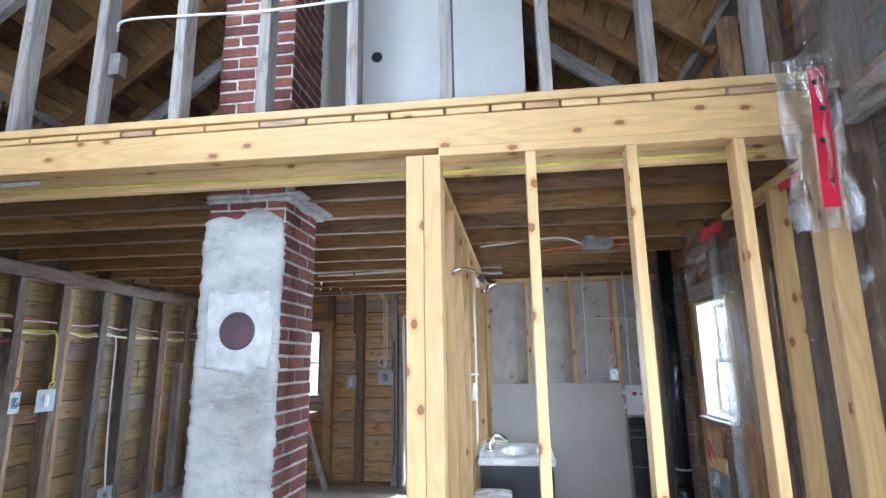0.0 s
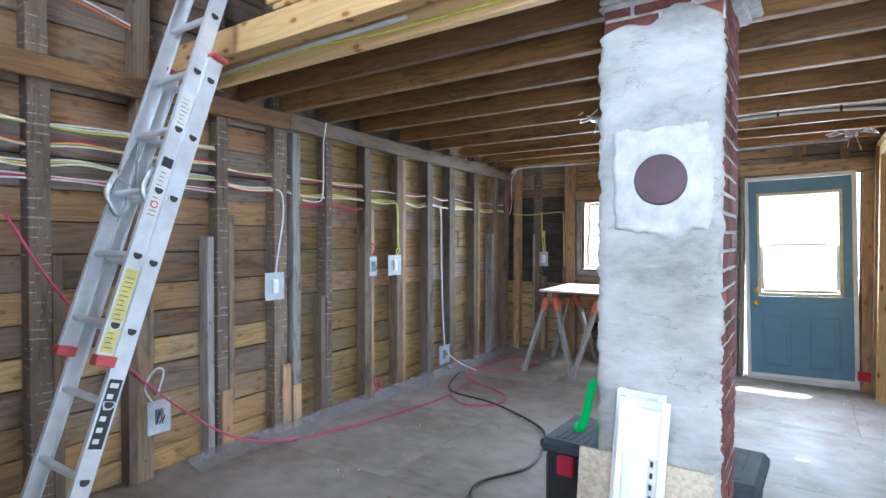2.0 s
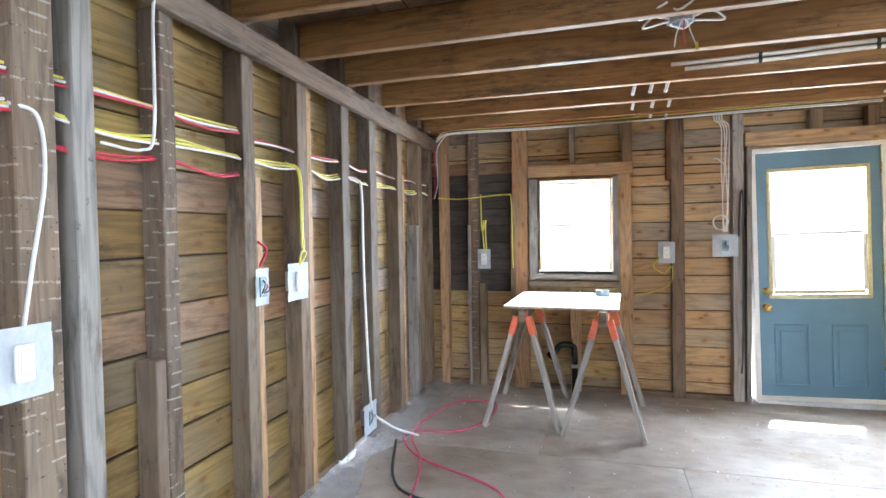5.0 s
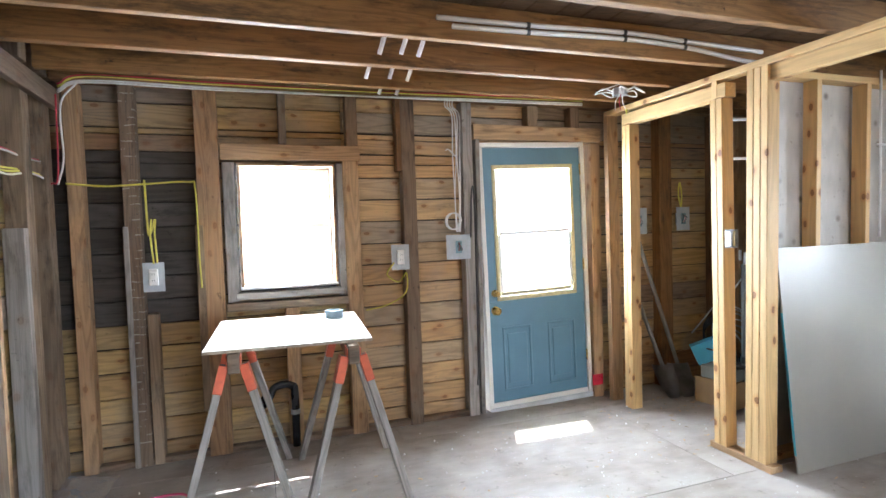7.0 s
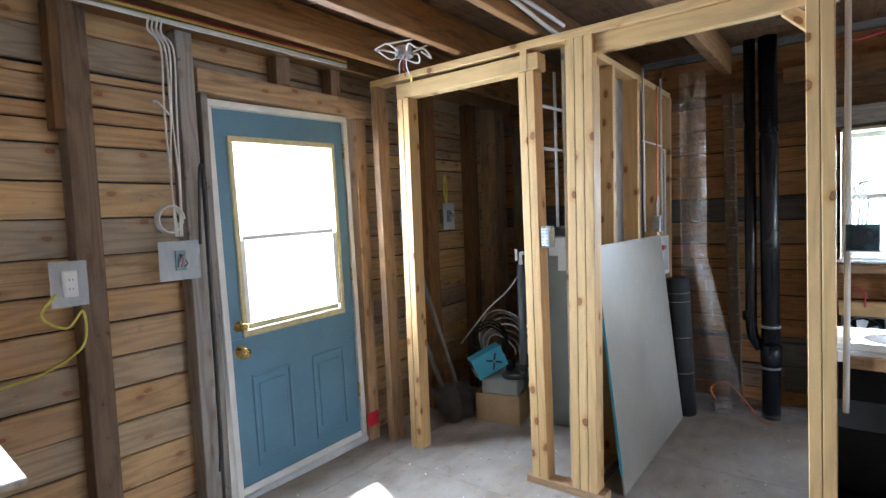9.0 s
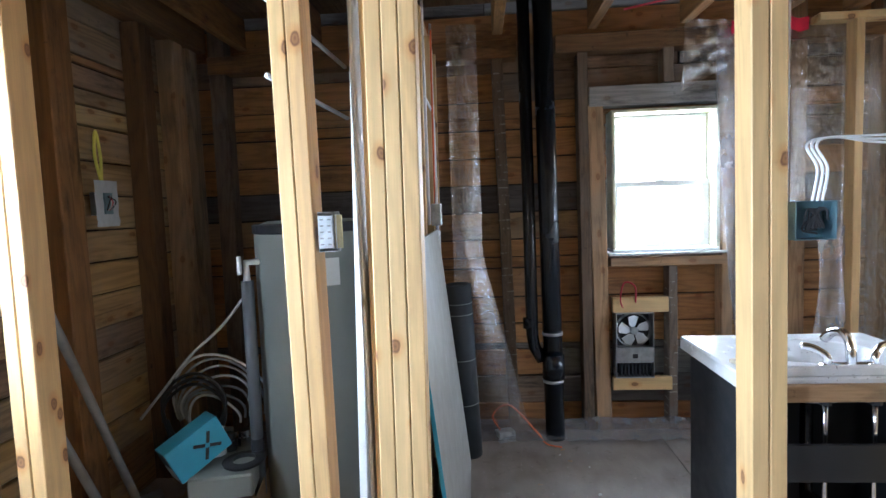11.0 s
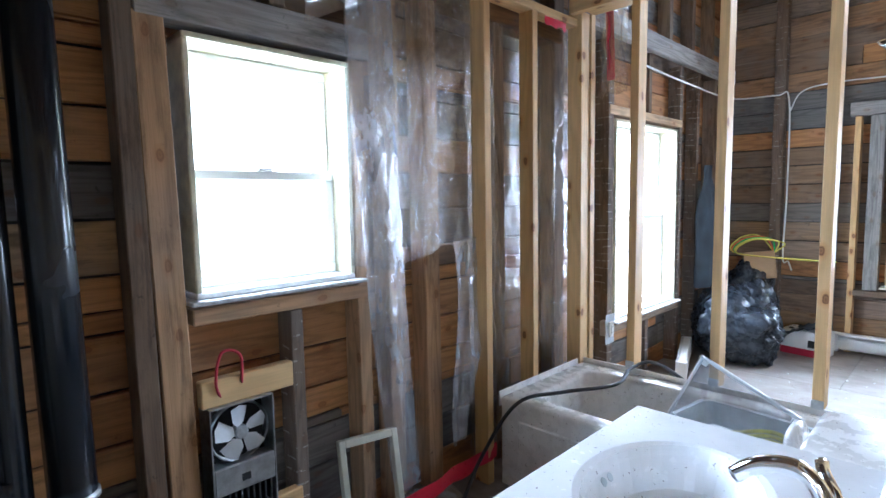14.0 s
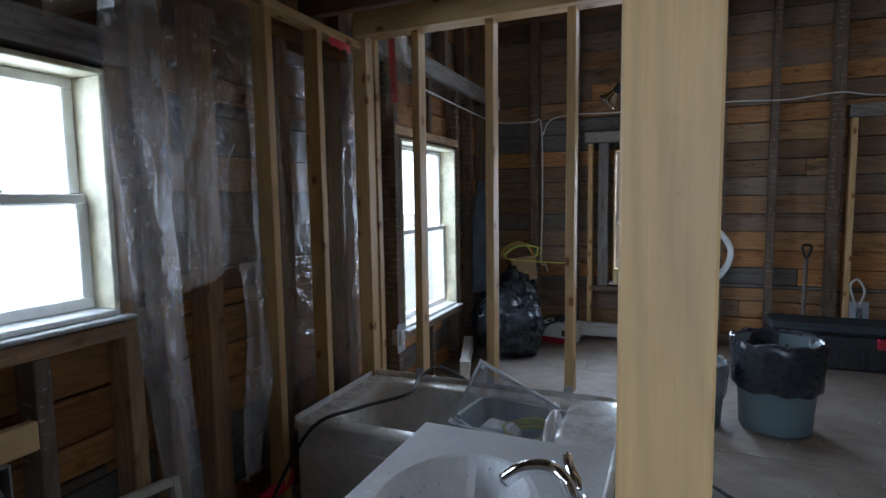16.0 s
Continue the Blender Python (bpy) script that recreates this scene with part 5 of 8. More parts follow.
for z in (0.86, 0.8, 0.55, 0.3):
    put("band", lathe(bmesh.new(), [(0.0752, z), (0.0757, z + 0.001), (0.0757, z + 0.003), (0.0752, z + 0.004)], 24), GREY_TANK, underlay)

# washer box with its copper and white pipes
wb = thing("washer_box", "white recessed washer outlet box between studs", "outlet box")
for b in ((1.0, 1.025, 0.98, 1.25), (1.185, 1.21, 0.98, 1.25), (1.0255, 1.1845, 0.98, 1.005), (1.0255, 1.1845, 1.225, 1.25)):
    put("rim", cube(b[0], b[1], 5.365, 5.40, b[2], b[3]), VINYL, wb)
put("back", cube(1.01, 1.2, 5.40, 5.41, 0.99, 1.24), VINYL, wb)
put("valve", rod(bmesh.new(), (1.08, 5.37, 1.17), (1.08, 5.40, 1.17), 0.018), RED_TAPE, wb, "red valve handle")
put("valve", rod(bmesh.new(), (1.14, 5.37, 1.17), (1.14, 5.40, 1.17), 0.014), BRASS, wb, "brass valve")
put("flange", cube(0.965, 0.9995, 5.372, 5.378, 1.03, 1.08), VINYL, wb)
put("flange", cube(0.965, 0.9995, 5.372, 5.378, 1.16, 1.21), VINYL, wb)
pw = thing("water_pipes", "white plastic water pipes clipped along the partition", "pipes")
for pts in ([(1.05, 5.37, 1.25), (1.05, 5.37, 2.34)], [(1.15, 5.375, 1.25), (1.15, 5.375, 1.86), (1.05, 5.375, 1.865)], [(0.63, 5.37, 1.88), (0.95, 5.37, 1.88), (1.05, 5.37, 1.88)],
            [(0.66, 5.372, 1.3), (0.665, 5.372, 1.9), (0.665, 5.372, 2.34)]):
    put("pipe", tube(bmesh.new(), pts, 0.007, 8, 1, False), VINYL, pw, "", True)


pbx = thing("switch_box", "grey steel box fixed to the partition stud", "electrical box", at=(0.9, 5.362, 1.345))
put("box", cube(-0.04, 0.04, -0.03, 0.02, -0.055, 0.055, bevel=0.003), STEEL, pbx)
put("knockout", rod(bmesh.new(), (0.0, -0.031, 0.02), (0.0, -0.0295, 0.02), 0.011, n=12), GREY_TANK, pbx)
cable("cable", [(0.9, 5.36, 1.4), (0.87, 5.352, 1.47), (0.9, 5.35, 1.53), (0.92, 5.355, 1.47), (0.9, 5.36, 1.42)], 0.005, WHITE_CABLE, "white cable curl above the steel box")
cable("cable", [(0.91, 5.365, 1.4), (0.905, 5.362, 1.7), (0.912, 5.36, 2.0), (0.9, 5.355, 2.26)], 0.005, ORANGE_WIRE, "orange cable stapled up the partition stud")


def round_rect(w, h, r, n=6):
    pts = []
    for cx, cy, a in ((w - r, h - r, 0), (-w + r, h - r, 90), (-w + r, -h + r, 180), (w - r, -h + r, 270)):
        pts += [(cx + r * math.cos(radians(a + 90 * k / n)), cy + r * math.sin(radians(a + 90 * k / n))) for k in range(n + 1)]
    return pts


def loft(bm, rings):
    """Skins a stack of equal rings of points."""
    vs = [[bm.verts.new(p) for p in r] for r in rings]
    for a, b in zip(vs, vs[1:]):
        for k in range(len(a)):
            bm.faces.new((a[k], a[(k + 1) % len(a)], b[(k + 1) % len(b)], b[k]))
    return vs


def bathtub():
    ob = thing("bathtub", "dusty white alcove bathtub with an apron front", "bathtub", at=(0.52, 2.67, 0))
    bm, rim = bmesh.new(), 0.43
    rings = [[(x, y, z) for x, y in round_rect(w, h, r, 7)] for w, h, r, z in
             ((0.71, 0.375, 0.02, 0.0), (0.71, 0.375, 0.02, rim - 0.014), (0.706, 0.371, 0.024, rim - 0.004), (0.696, 0.361, 0.03, rim), (0.61, 0.285, 0.12, rim), (0.597, 0.272, 0.13, rim - 0.006), (0.585, 0.26, 0.13, rim - 0.025), (0.56, 0.24, 0.14, 0.2), (0.53, 0.215, 0.14, 0.11), (0.45, 0.17, 0.12, 0.075), (0.3, 0.1, 0.09, 0.065))]
    vs = loft(bm, rings)
    bm.faces.new(vs[-1])
    put("shell", bm, ACRYLIC, ob, "", True)
    put("apron_panel", cube(-0.6, 0.6, 0.37, 0.383, 0.05, 0.34, bevel=0.006), ACRYLIC, ob)
    put("tile_flange", cube(-0.71, 0.71, -0.386, -0.3765, 0.38, 0.455), ACRYLIC, ob)
    put("tile_flange", cube(0.7115, 0.72, -0.386, 0.375, 0.38, 0.455), ACRYLIC, ob)
    return ob


bathtub()
tub_box = thing("plastic_tote", "grey plastic tote sitting in the tub", "tote", at=(0.29, 2.62, 0.07), turn=-8)
bm = bmesh.new()
vs = loft(bm, [[(x, y, z) for x, y in round_rect(w, h, 0.05, 4)] for w, h, z in ((0.22, 0.16, 0.0), (0.25, 0.19, 0.33), (0.265, 0.205, 0.335), (0.265, 0.205, 0.35), (0.245, 0.185, 0.35), (0.21, 0.15, 0.01))])
bm.faces.new(vs[0][::-1])
bm.faces.new(vs[-1])
put("tub", bm, GREY_TOTE, tub_box, "", False)
put("jug", cube(-0.02, 0.17, -0.06, 0.1, 0.02, 0.31, bevel=0.03), VINYL, tub_box, "white plastic jug")
for k in range(3):
    put("rope", tube(bmesh.new(), [(-0.08 + 0.13 * math.cos(a), 0.0 + 0.11 * math.sin(a), 0.27 + 0.02 * k + 0.01 * math.sin(3 * a)) for a in [2 * math.pi * q / 12 for q in range(13)]], 0.008, 6, 3), YELLOW_CABLE, tub_box, "coiled yellow rope", True)
lid = thing("tote_lid", "clear plastic lid tilted across the tub", "lid")
e1, e2 = Vector((0.437, 0, -0.9)).normalized(), Vector((-0.9, 0, -0.437)).normalized()
lm = Matrix.Translation((0.305, 2.75, 0.494)) @ Matrix((e1, e2, e1.cross(e2))).transposed().to_4x4()
put("sheet", cube(-0.15, 0.15, -0.187, 0.187, -0.001, 0.001, m=lm, bevel=0), CLEAR_SHEET, lid)
for b in ((-0.165, 0.165, 0.188, 0.2), (-0.165, 0.165, -0.2, -0.188), (-0.165, -0.151, -0.1875, 0.1875), (0.151, 0.165, -0.1875, 0.1875)):
    put("rim", cube(b[0], b[1], b[2], b[3], -0.008, 0.008, m=lm), TOTE_RIM, lid, "milky raised rim")
for sx in (-1, 1):
    for sy in (-1, 1):
        put("corner", cube(sx * 0.14 - 0.011, sx * 0.14 + 0.011, sy * 0.175 - 0.011, sy * 0.175 + 0.011, -0.006, 0.006, m=lm), TOTE_RIM, lid)


def toilet():
    ob = thing("toilet", "dusty white toilet with its lid raised", "toilet", at=(-0.278, 3.28, 0), turn=0)
    bm = bmesh.new()
    vs = loft(bm, [[(0.36 + dx + x, y, z) for x, y in round_rect(w, h, min(w, h) * 0.9, 6)] for dx, w, h, z in ((0.0, 0.12, 0.1, 0.0), (0.0, 0.11, 0.09, 0.12), (0.0, 0.2, 0.16, 0.3), (0.02, 0.24, 0.18, 0.38), (0.02, 0.24, 0.18, 0.4), (0.02, 0.17, 0.12, 0.4), (0.02, 0.1, 0.07, 0.25))])
    bm.faces.new(vs[0][::-1])
    bm.faces.new(vs[-1])
    put("bowl", bm, PORCELAIN, ob, "", True)
    put("tank", cube(0.015, 0.2, -0.175, 0.175, 0.38, 0.70, bevel=0.025), PORCELAIN, ob)
    bm = bmesh.new()
    vs = loft(bm, [[(0.11 + x, y, z) for x, y in round_rect(w, h, 0.049, 6)] for w, h, z in ((0.102, 0.182, 0.7005), (0.11, 0.19, 0.712), (0.11, 0.19, 0.728), (0.105, 0.184, 0.736), (0.09, 0.168, 0.741), (0.05, 0.1, 0.743))])
    bm.faces.new(vs[0][::-1])
    bm.faces.new(vs[-1])
    put("tank_lid", bm, ACRYLIC, ob, "dusty tank lid", True)
    bm = bmesh.new()
    vs = loft(bm, [[(x, y, z) for x, y in round_rect(0.14, 0.15, 0.12, 8)] for z in (0.0, 0.016)])
    bm.faces.new(vs[0][::-1])
    bm.faces.new(vs[-1])
    bmesh.ops.transform(bm, matrix=pose(0.275, -0.12, 0.545, 0, -82, 0), verts=bm.verts)
    put("seat_lid", bm, ACRYLIC, ob, "", True)
    return ob


toilet()


def vanity():
    ob = thing("vanity", "black vanity cabinet with a white moulded basin top", "vanity", at=(-0.05, 4.07, 0))
    # open back towards the hall
    for nm, b in (("side_panel", (-0.22, 0.23, -0.3, -0.285, 0, 0.815)), ("side_panel", (-0.22, 0.23, 0.285, 0.3, 0, 0.815)), ("front_panel", (0.23, 0.245, -0.3, 0.3, 0.09, 0.815)), ("bottom", (-0.22, 0.23, -0.285, 0.285, 0.09, 0.105)), ("back_rail", (-0.22, -0.205, -0.285, 0.285, 0.55, 0.66))):
        put(nm, cube(*b, bevel=0.001), BLACK_CABINET, ob)
    for y0, y1 in ((-0.28, -0.005), (0.005, 0.28)):
        d = put("door", cube(0.246, 0.262, y0, y1, 0.12, 0.78), BLACK_CABINET, ob)
        put("handle", rod(bmesh.new(), (0.272, -0.03 if y1 < 0 else 0.03, 0.6), (0.272, -0.03 if y1 < 0 else 0.03, 0.7), 0.005), CHROME, d, "chrome handle")
    bm = bmesh.new()
    n = 40
    outer, rings = [], []
    x0, x1, y0, y1 = -0.23, 0.275, -0.325, 0.325
    for k in range(n):
        a = 2 * math.pi * k / n
        c, s = math.cos(a), math.sin(a)
        t = min((x1 - x0) / 2 / max(1e-6, abs(c)), (y1 - y0) / 2 / max(1e-6, abs(s)))
        outer.append(((x0 + x1) / 2 + c * t, s * t))
    # exact corners
    for cx, cy in ((x0, y0), (x0, y1), (x1, y0), (x1, y1)):
        k = min(range(n), key=lambda q: (outer[q][0] - cx) ** 2 + (outer[q][1] - cy) ** 2)
        outer[k] = (cx, cy)
    oval = lambda rx, ry, z, cx=0.06: [(cx + rx * math.cos(2 * math.pi * k / n), ry * math.sin(2 * math.pi * k / n), z) for k in range(n)]
    rings = [[(x, y, 0.816) for x, y in outer], [(x, y, 0.856) for x, y in outer], [(x * 0.985 + 0.0003, y * 0.985, 0.862) for x, y in outer], oval(0.16, 0.205, 0.862), oval(0.143, 0.198, 0.858), oval(0.135, 0.188, 0.84), oval(0.115, 0.16, 0.78), oval(0.07, 0.1, 0.735), oval(0.02, 0.02, 0.728)]
    vs = loft(bm, rings)
    bm.faces.new(vs[-1])
    top = put("basin_top", bm, BASIN, ob, "white moulded basin top")
    put("backsplash", cube(-0.23, -0.212, -0.325, 0.325, 0.8622, 0.895, bevel=0.006), BASIN, top)
    put("bowl_underside", lathe(bmesh.new(), [(0.02, 0.70), (0.09, 0.715), (0.14, 0.76), (0.165, 0.814)], 28, Matrix.Translation((0.045, 0, 0)) @ Matrix.Diagonal((0.95, 1.25, 1, 1))), PORCELAIN, ob, "", True)
    put("drain", lathe(bmesh.new(), [(0.0001, 0.7285), (0.018, 0.7285), (0.022, 0.731), (0.022, 0.727)], 16, Matrix.Translation((0.045, 0, 0.002))), CHROME, top)
    for y in (0.012, -0.012):
        put("overflow_hole", lathe(bmesh.new(), [(0.0001, 0.0), (0.008, 0.0), (0.009, -0.001)], 12, pose(0.183, y, 0.832, 0, -55, 0)), GREY_TOTE, top)
    # faucet at the wall side
    fx = -0.165
    base = put("faucet", cube(fx - 0.022, fx + 0.022, -0.085, 0.085, 0.862, 0.882, bevel=0.008), CHROME, top, "chrome two-handle faucet", True)
    put("spout", tube(bmesh.new(), [(fx, 0, 0.87), (fx + 0.005, 0, 0.93), (fx + 0.035, 0, 0.963), (fx + 0.085, 0, 0.955), (fx + 0.125, 0, 0.925)], 0.014, 10, 6), CHROME, base, "", True)
    for s in (-1, 1):
        put("handle", tube(bmesh.new(), [(fx, s * 0.065, 0.875), (fx, s * 0.068, 0.905), (fx + 0.02, s * 0.095, 0.925), (fx + 0.028, s * 0.125, 0.93)], 0.011, 8, 5), CHROME, base, "", True)
        put("supply_pipe", tube(bmesh.new(), [(fx, s * 0.07, 0.80), (fx, s * 0.07, 0.4), (fx - 0.005, s * 0.075, 0.11)], 0.008, 8, 3), CHROME, ob, "braided supply pipe", True)
        put("nut", rod(bmesh.new(), (fx, s * 0.07, 0.76), (fx, s * 0.07, 0.8), 0.017, n=8), BLACK_PLASTIC, ob)
    put("trap", tube(bmesh.new(), [(0.045, 0, 0.72), (0.045, 0, 0.45), (0.0, 0.02, 0.36), (-0.06, 0.05, 0.42), (-0.16, 0.08, 0.45)], 0.02, 10, 5), ABS, ob, "black drain trap", True)
    put("tailpiece", rod(bmesh.new(), (0.045, 0, 0.5), (0.045, 0, 0.73), 0.016), CHROME, ob, "chrome tailpiece")
    return ob


vanity()
for x, y, r in ((-0.155, 4.335, 24), (-0.165, 4.34, -14)):
    off = put("wood_offcut", cube(-0.045, 0.045, -0.022, 0.022, 0, 0.011, bevel=0.001), PARTICLE)
    off.matrix_basis = pose(x, y, 0.863 + (0.012 if r < 0 else 0), 0, 0, r)
    tagged(off, "small wood offcut lying on the basin top", "offcut", "offcuts on the basin")


def wall_fan():
    ob = thing("fan_heater", "open wall fan heater with a metal fan", "heater")
    x = XR - 0.03
    for b in ((x, x + 0.09, 4.14, 4.145, 0.33, 0.72), (x, x + 0.09, 4.355, 4.36, 0.33, 0.72), (x, x + 0.09, 4.1455, 4.3545, 0.715, 0.72), (x, x + 0.09, 4.1455, 4.3545, 0.33, 0.335)):
        put("case", cube(*b, bevel=0.001), STEEL, ob)
    put("back", cube(x + 0.08, x + 0.09, 4.1455, 4.3545, 0.3355, 0.7145), BLACK_PLASTIC, ob)
    put("shelf", cube(x, x + 0.06, 4.1455, 4.3545, 0.42, 0.515, bevel=0.004), STEEL, ob, "grey metal cover with a slot")
    put("slot", cube(x - 0.002, x, 4.235, 4.265, 0.45, 0.475, bevel=0), INK, ob)
    for k in range(9):
        put("fin", cube(x + 0.01, x + 0.06, 4.155 + 0.021 * k, 4.163 + 0.021 * k, 0.34, 0.415, bevel=0.001), BLACK_PLASTIC, ob)
    put("shroud", lathe(bmesh.new(), [(0.096, 0.0), (0.1, -0.004), (0.104, 0.0), (0.104, 0.02), (0.096, 0.02), (0.096, 0.0)], 32, pose(x + 0.035, 4.25, 0.61, 0, 90, 0)), STEEL, ob, "round metal shroud")
    put("motor", lathe(bmesh.new(), [(0.0001, -0.01), (0.02, -0.008), (0.024, 0.0), (0.024, 0.03)], 16, pose(x + 0.02, 4.25, 0.61, 0, 90, 0)), STEEL, ob)
    for k in range(5):
        bm = bmesh.new()
        pr = [(0.02, -0.012), (0.04, -0.03), (0.085, -0.034), (0.092, 0.0), (0.08, 0.03), (0.03, 0.012)]
        a = [bm.verts.new((0.010 * (q[1] / 0.03), q[0], q[1])) for q in pr]
        b = [bm.verts.new((0.010 * (q[1] / 0.03) + 0.002, q[0], q[1])) for q in pr]
        bm.faces.new(a)
        bm.faces.new(b[::-1])
        for i in range(6):
            bm.faces.new((a[i], b[i], b[(i + 1) % 6], a[(i + 1) % 6]))
        bmesh.ops.transform(bm, matrix=Matrix.Translation((x + 0.025, 4.25, 0.61)) @ Matrix.Rotation(2 * math.pi * k / 5 + 0.3, 4, "X"), verts=bm.verts)
        put("blade", bm, ALUMINIUM, ob, "bright metal blade")
    put("wire", tube(bmesh.new(), [(x + 0.03, 4.3, 0.72), (x + 0.01, 4.33, 0.8), (x, 4.31, 0.9), (x, 4.25, 0.88), (x + 0.02, 4.24, 0.78)], 0.005, 6), RED_CABLE, ob, "red wire loop", True)
    return ob


wall_fan()
grille = thing("heater_frame", "cream metal grille frame leaning on the studs", "frame", at=(1.26, 3.77, 0.0))
gm_ = pose(0, 0, 0, 0, 12, -14)
for b in ((-0.02, 0.02, -0.125, -0.1, 0, 0.45), (-0.02, 0.02, 0.1, 0.125, 0, 0.45), (-0.02, 0.02, -0.0995, 0.0995, 0.42, 0.45), (-0.02, 0.02, -0.0995, 0.0995, 0.0, 0.03)):
    put("bar", cube(*b, m=gm_), CREAM_METAL, grille)

drain = thing("drain_stack", "two black drain pipes rising through the ceiling", "drain pipe")
put("pipe", rod(bmesh.new(), (1.280, 4.735, 0.0), (1.295, 4.76, 2.6), 0.056, n=20), ABS, drain, "", True)
put("pipe", tube(bmesh.new(), [(1.295, 4.865, 2.6), (1.285, 4.855, 0.62), (1.285, 4.845, 0.55), (1.285, 4.8, 0.47)], 0.036, 14, 4, False), ABS, drain, "", True)
for z in (0.42, 0.34, 0.62):
    put("clamp", rod(bmesh.new(), (1.280, 4.74, z), (1.280, 4.74, z + 0.015), 0.06, n=20), STEEL, drain, "steel clamp ring", True)
put("coupling", rod(bmesh.new(), (1.280, 4.738, 0.36), (1.280, 4.738, 0.5), 0.064, n=20), ABS, drain, "", True)
put("coupling", rod(bmesh.new(), (1.285, 4.872, 0.66), (1.285, 4.873, 0.72), 0.036, n=16), ABS, drain, "", True)

trap_p = thing("sink_drain", "black sink drain pipe stub below the window", "drain pipe")
put("pipe", tube(bmesh.new(), [(-2.86, 6.77, 0.0), (-2.86, 6.77, 0.36), (-2.88, 6.77, 0.41), (-2.93, 6.765, 0.425), (-2.99, 6.76, 0.41), (-3.02, 6.75, 0.36), (-3.05, 6.74, 0.33)], 0.026, 12, 6), ABS, trap_p, "", True)
put("collar", rod(bmesh.new(), (-2.86, 6.77, 0.22), (-2.86, 6.77, 0.25), 0.031), STEEL, trap_p)
put("coupling", rod(bmesh.new(), (-3.03, 6.745, 0.36), (-3.08, 6.735, 0.31), 0.036), ABS, trap_p)

shower = thing("wall_shower", "chrome shower head on a short bent arm", "shower head")
arm = put("arm", tube(bmesh.new(), [(-0.31, 2.66, 1.93), (-0.26, 2.655, 1.95), (-0.2, 2.65, 1.935), (-0.165, 2.645, 1.905)], 0.009, 8, 5), CHROME, shower, "", True)
put("head", lathe(bmesh.new(), [(0.012, 0.0), (0.016, 0.03), (0.03, 0.06), (0.042, 0.075), (0.042, 0.085), (0.0001, 0.083)], 20, look((-0.168, 2.645, 1.908), (-0.3, 2.65, 2.05))), CHROME, shower, "", True)
put("neck", rod(bmesh.new(), (-0.172, 2.645, 1.912), (-0.15, 2.645, 1.885), 0.017), BLACK_PLASTIC, shower, "black swivel neck")
taps = thing("shower_taps", "pair of clear-knobbed tub taps on the wall", "tap")
for y in (2.53, 2.73):
    put("escutcheon", rod(bmesh.new(), (-0.325, y, 0.72), (-0.318, y, 0.72), 0.036, n=20), CHROME, taps, "round chrome plate")
    put("stem", rod(bmesh.new(), (-0.34, y, 0.72), (-0.27, y, 0.72), 0.013), CHROME, taps)
    put("knob", lathe(bmesh.new(), [(0.0001, 0), (0.024, 0.002), (0.03, 0.01), (0.027, 0.03), (0.032, 0.05), (0.028, 0.056), (0.0001, 0.057)], 8, pose(-0.272, y, 0.72, 0, 90, 0)), CLEAR_KNOB, taps, "clear faceted knob")


# ---- polythene on the bathroom wall ----
def drape(name, f, nu, nv, mat, label, category="plastic sheet", east=0.0):
    """A hanging sheet from a function of (u, v), both 0 to 1."""
    bm = bmesh.new()
    g = [[bm.verts.new(f(i / nu, j / nv)) for i in range(nu + 1)] for j in range(nv + 1)]
    for a, b in zip(g, g[1:]):
        for i in range(nu):
            bm.faces.new((a[i], a[i + 1], b[i + 1], b[i]))
    ob = put(name, bm, mat, None, "", True)
    ob.location.x = east
    return tagged(ob, label, category)


def crinkle(y, z, seed, size=1.0):
    """Small sharp creases of handled polythene."""
    h = 0.0
    for f, a, s in ((11, 0.0055, 0.0), (24, 0.0034, 3.1), (52, 0.0015, 7.7)):
        q = (y * f + 0.35 * z * f * math.sin(s + 1), z * f * 0.55, seed + s)
        h += a * (1 - 2.6 * abs(noise.noise(q)))
    return size * h * (0.55 + 0.9 * max(0.0, 0.5 + noise.noise((y * 2.6, z * 2.1, seed + 40))))


def folds(y, z, amp, freq, seed):
    return amp * (0.5 * math.sin(y * freq + 1.5 * noise.noise((y * 3, z * 0.7, seed))) + 1.0 * noise.noise((y * freq * 0.35, z * 1.3, seed)) + 0.35 * noise.noise((y * 14, z * 11, seed)))


drape("plastic_sheet", lambda u, v: (1.235 + folds(3.80 - 0.72 * u, v * 1.4, 0.013, 22, 2.0) + crinkle(0.72 * u, 1.2 * v, 3.0), 3.80 - 0.72 * u, 2.34 - v * (1.21 + 0.03 * math.sin(7 * u) + 0.03 * noise.noise((u * 5, 1, 2)))), 170, 240, FILM, "torn clear polythene sheet hanging over the wall studs", east=0.09)
drape("plastic_sheet", lambda u, v: (1.215 + folds(3.75 - 0.22 * u, v * 2, 0.018, 34, 5.0) + crinkle(0.2 * u, 1.6 * v, 8.0, 0.7), 3.80 - (0.20 - 0.12 * max(0, v - 0.5)) * u - 0.17 * v * v, 2.3 - v * 2.15), 60, 300, MILKY_FILM, "hanging strip of milky polythene beside the window", east=0.09)
drape("plastic_sheet", lambda u, v: (1.215 + folds(3.3 - 0.2 * u, v, 0.02, 30, 9.0), 3.28 - 0.24 * u * (1 - 0.6 * v) - 0.03 * math.sin(5 * v) - 0.0 * u, 1.2 - v * 0.95), 18, 40, MILKY_FILM, "torn lower corner of a polythene sheet", east=0.09)
drape("plastic_sheet", lambda u, v: (1.285 + folds(3.1 - 0.95 * u, v * 2.3, 0.012, 36, 12.0) + crinkle(0.95 * u, 2.2 * v, 13.0, 0.8), 3.1 - 0.95 * u, 2.3 - v * 2.2), 150, 240, FILM, "clear polythene vapour barrier behind the tub studs", east=0.09)
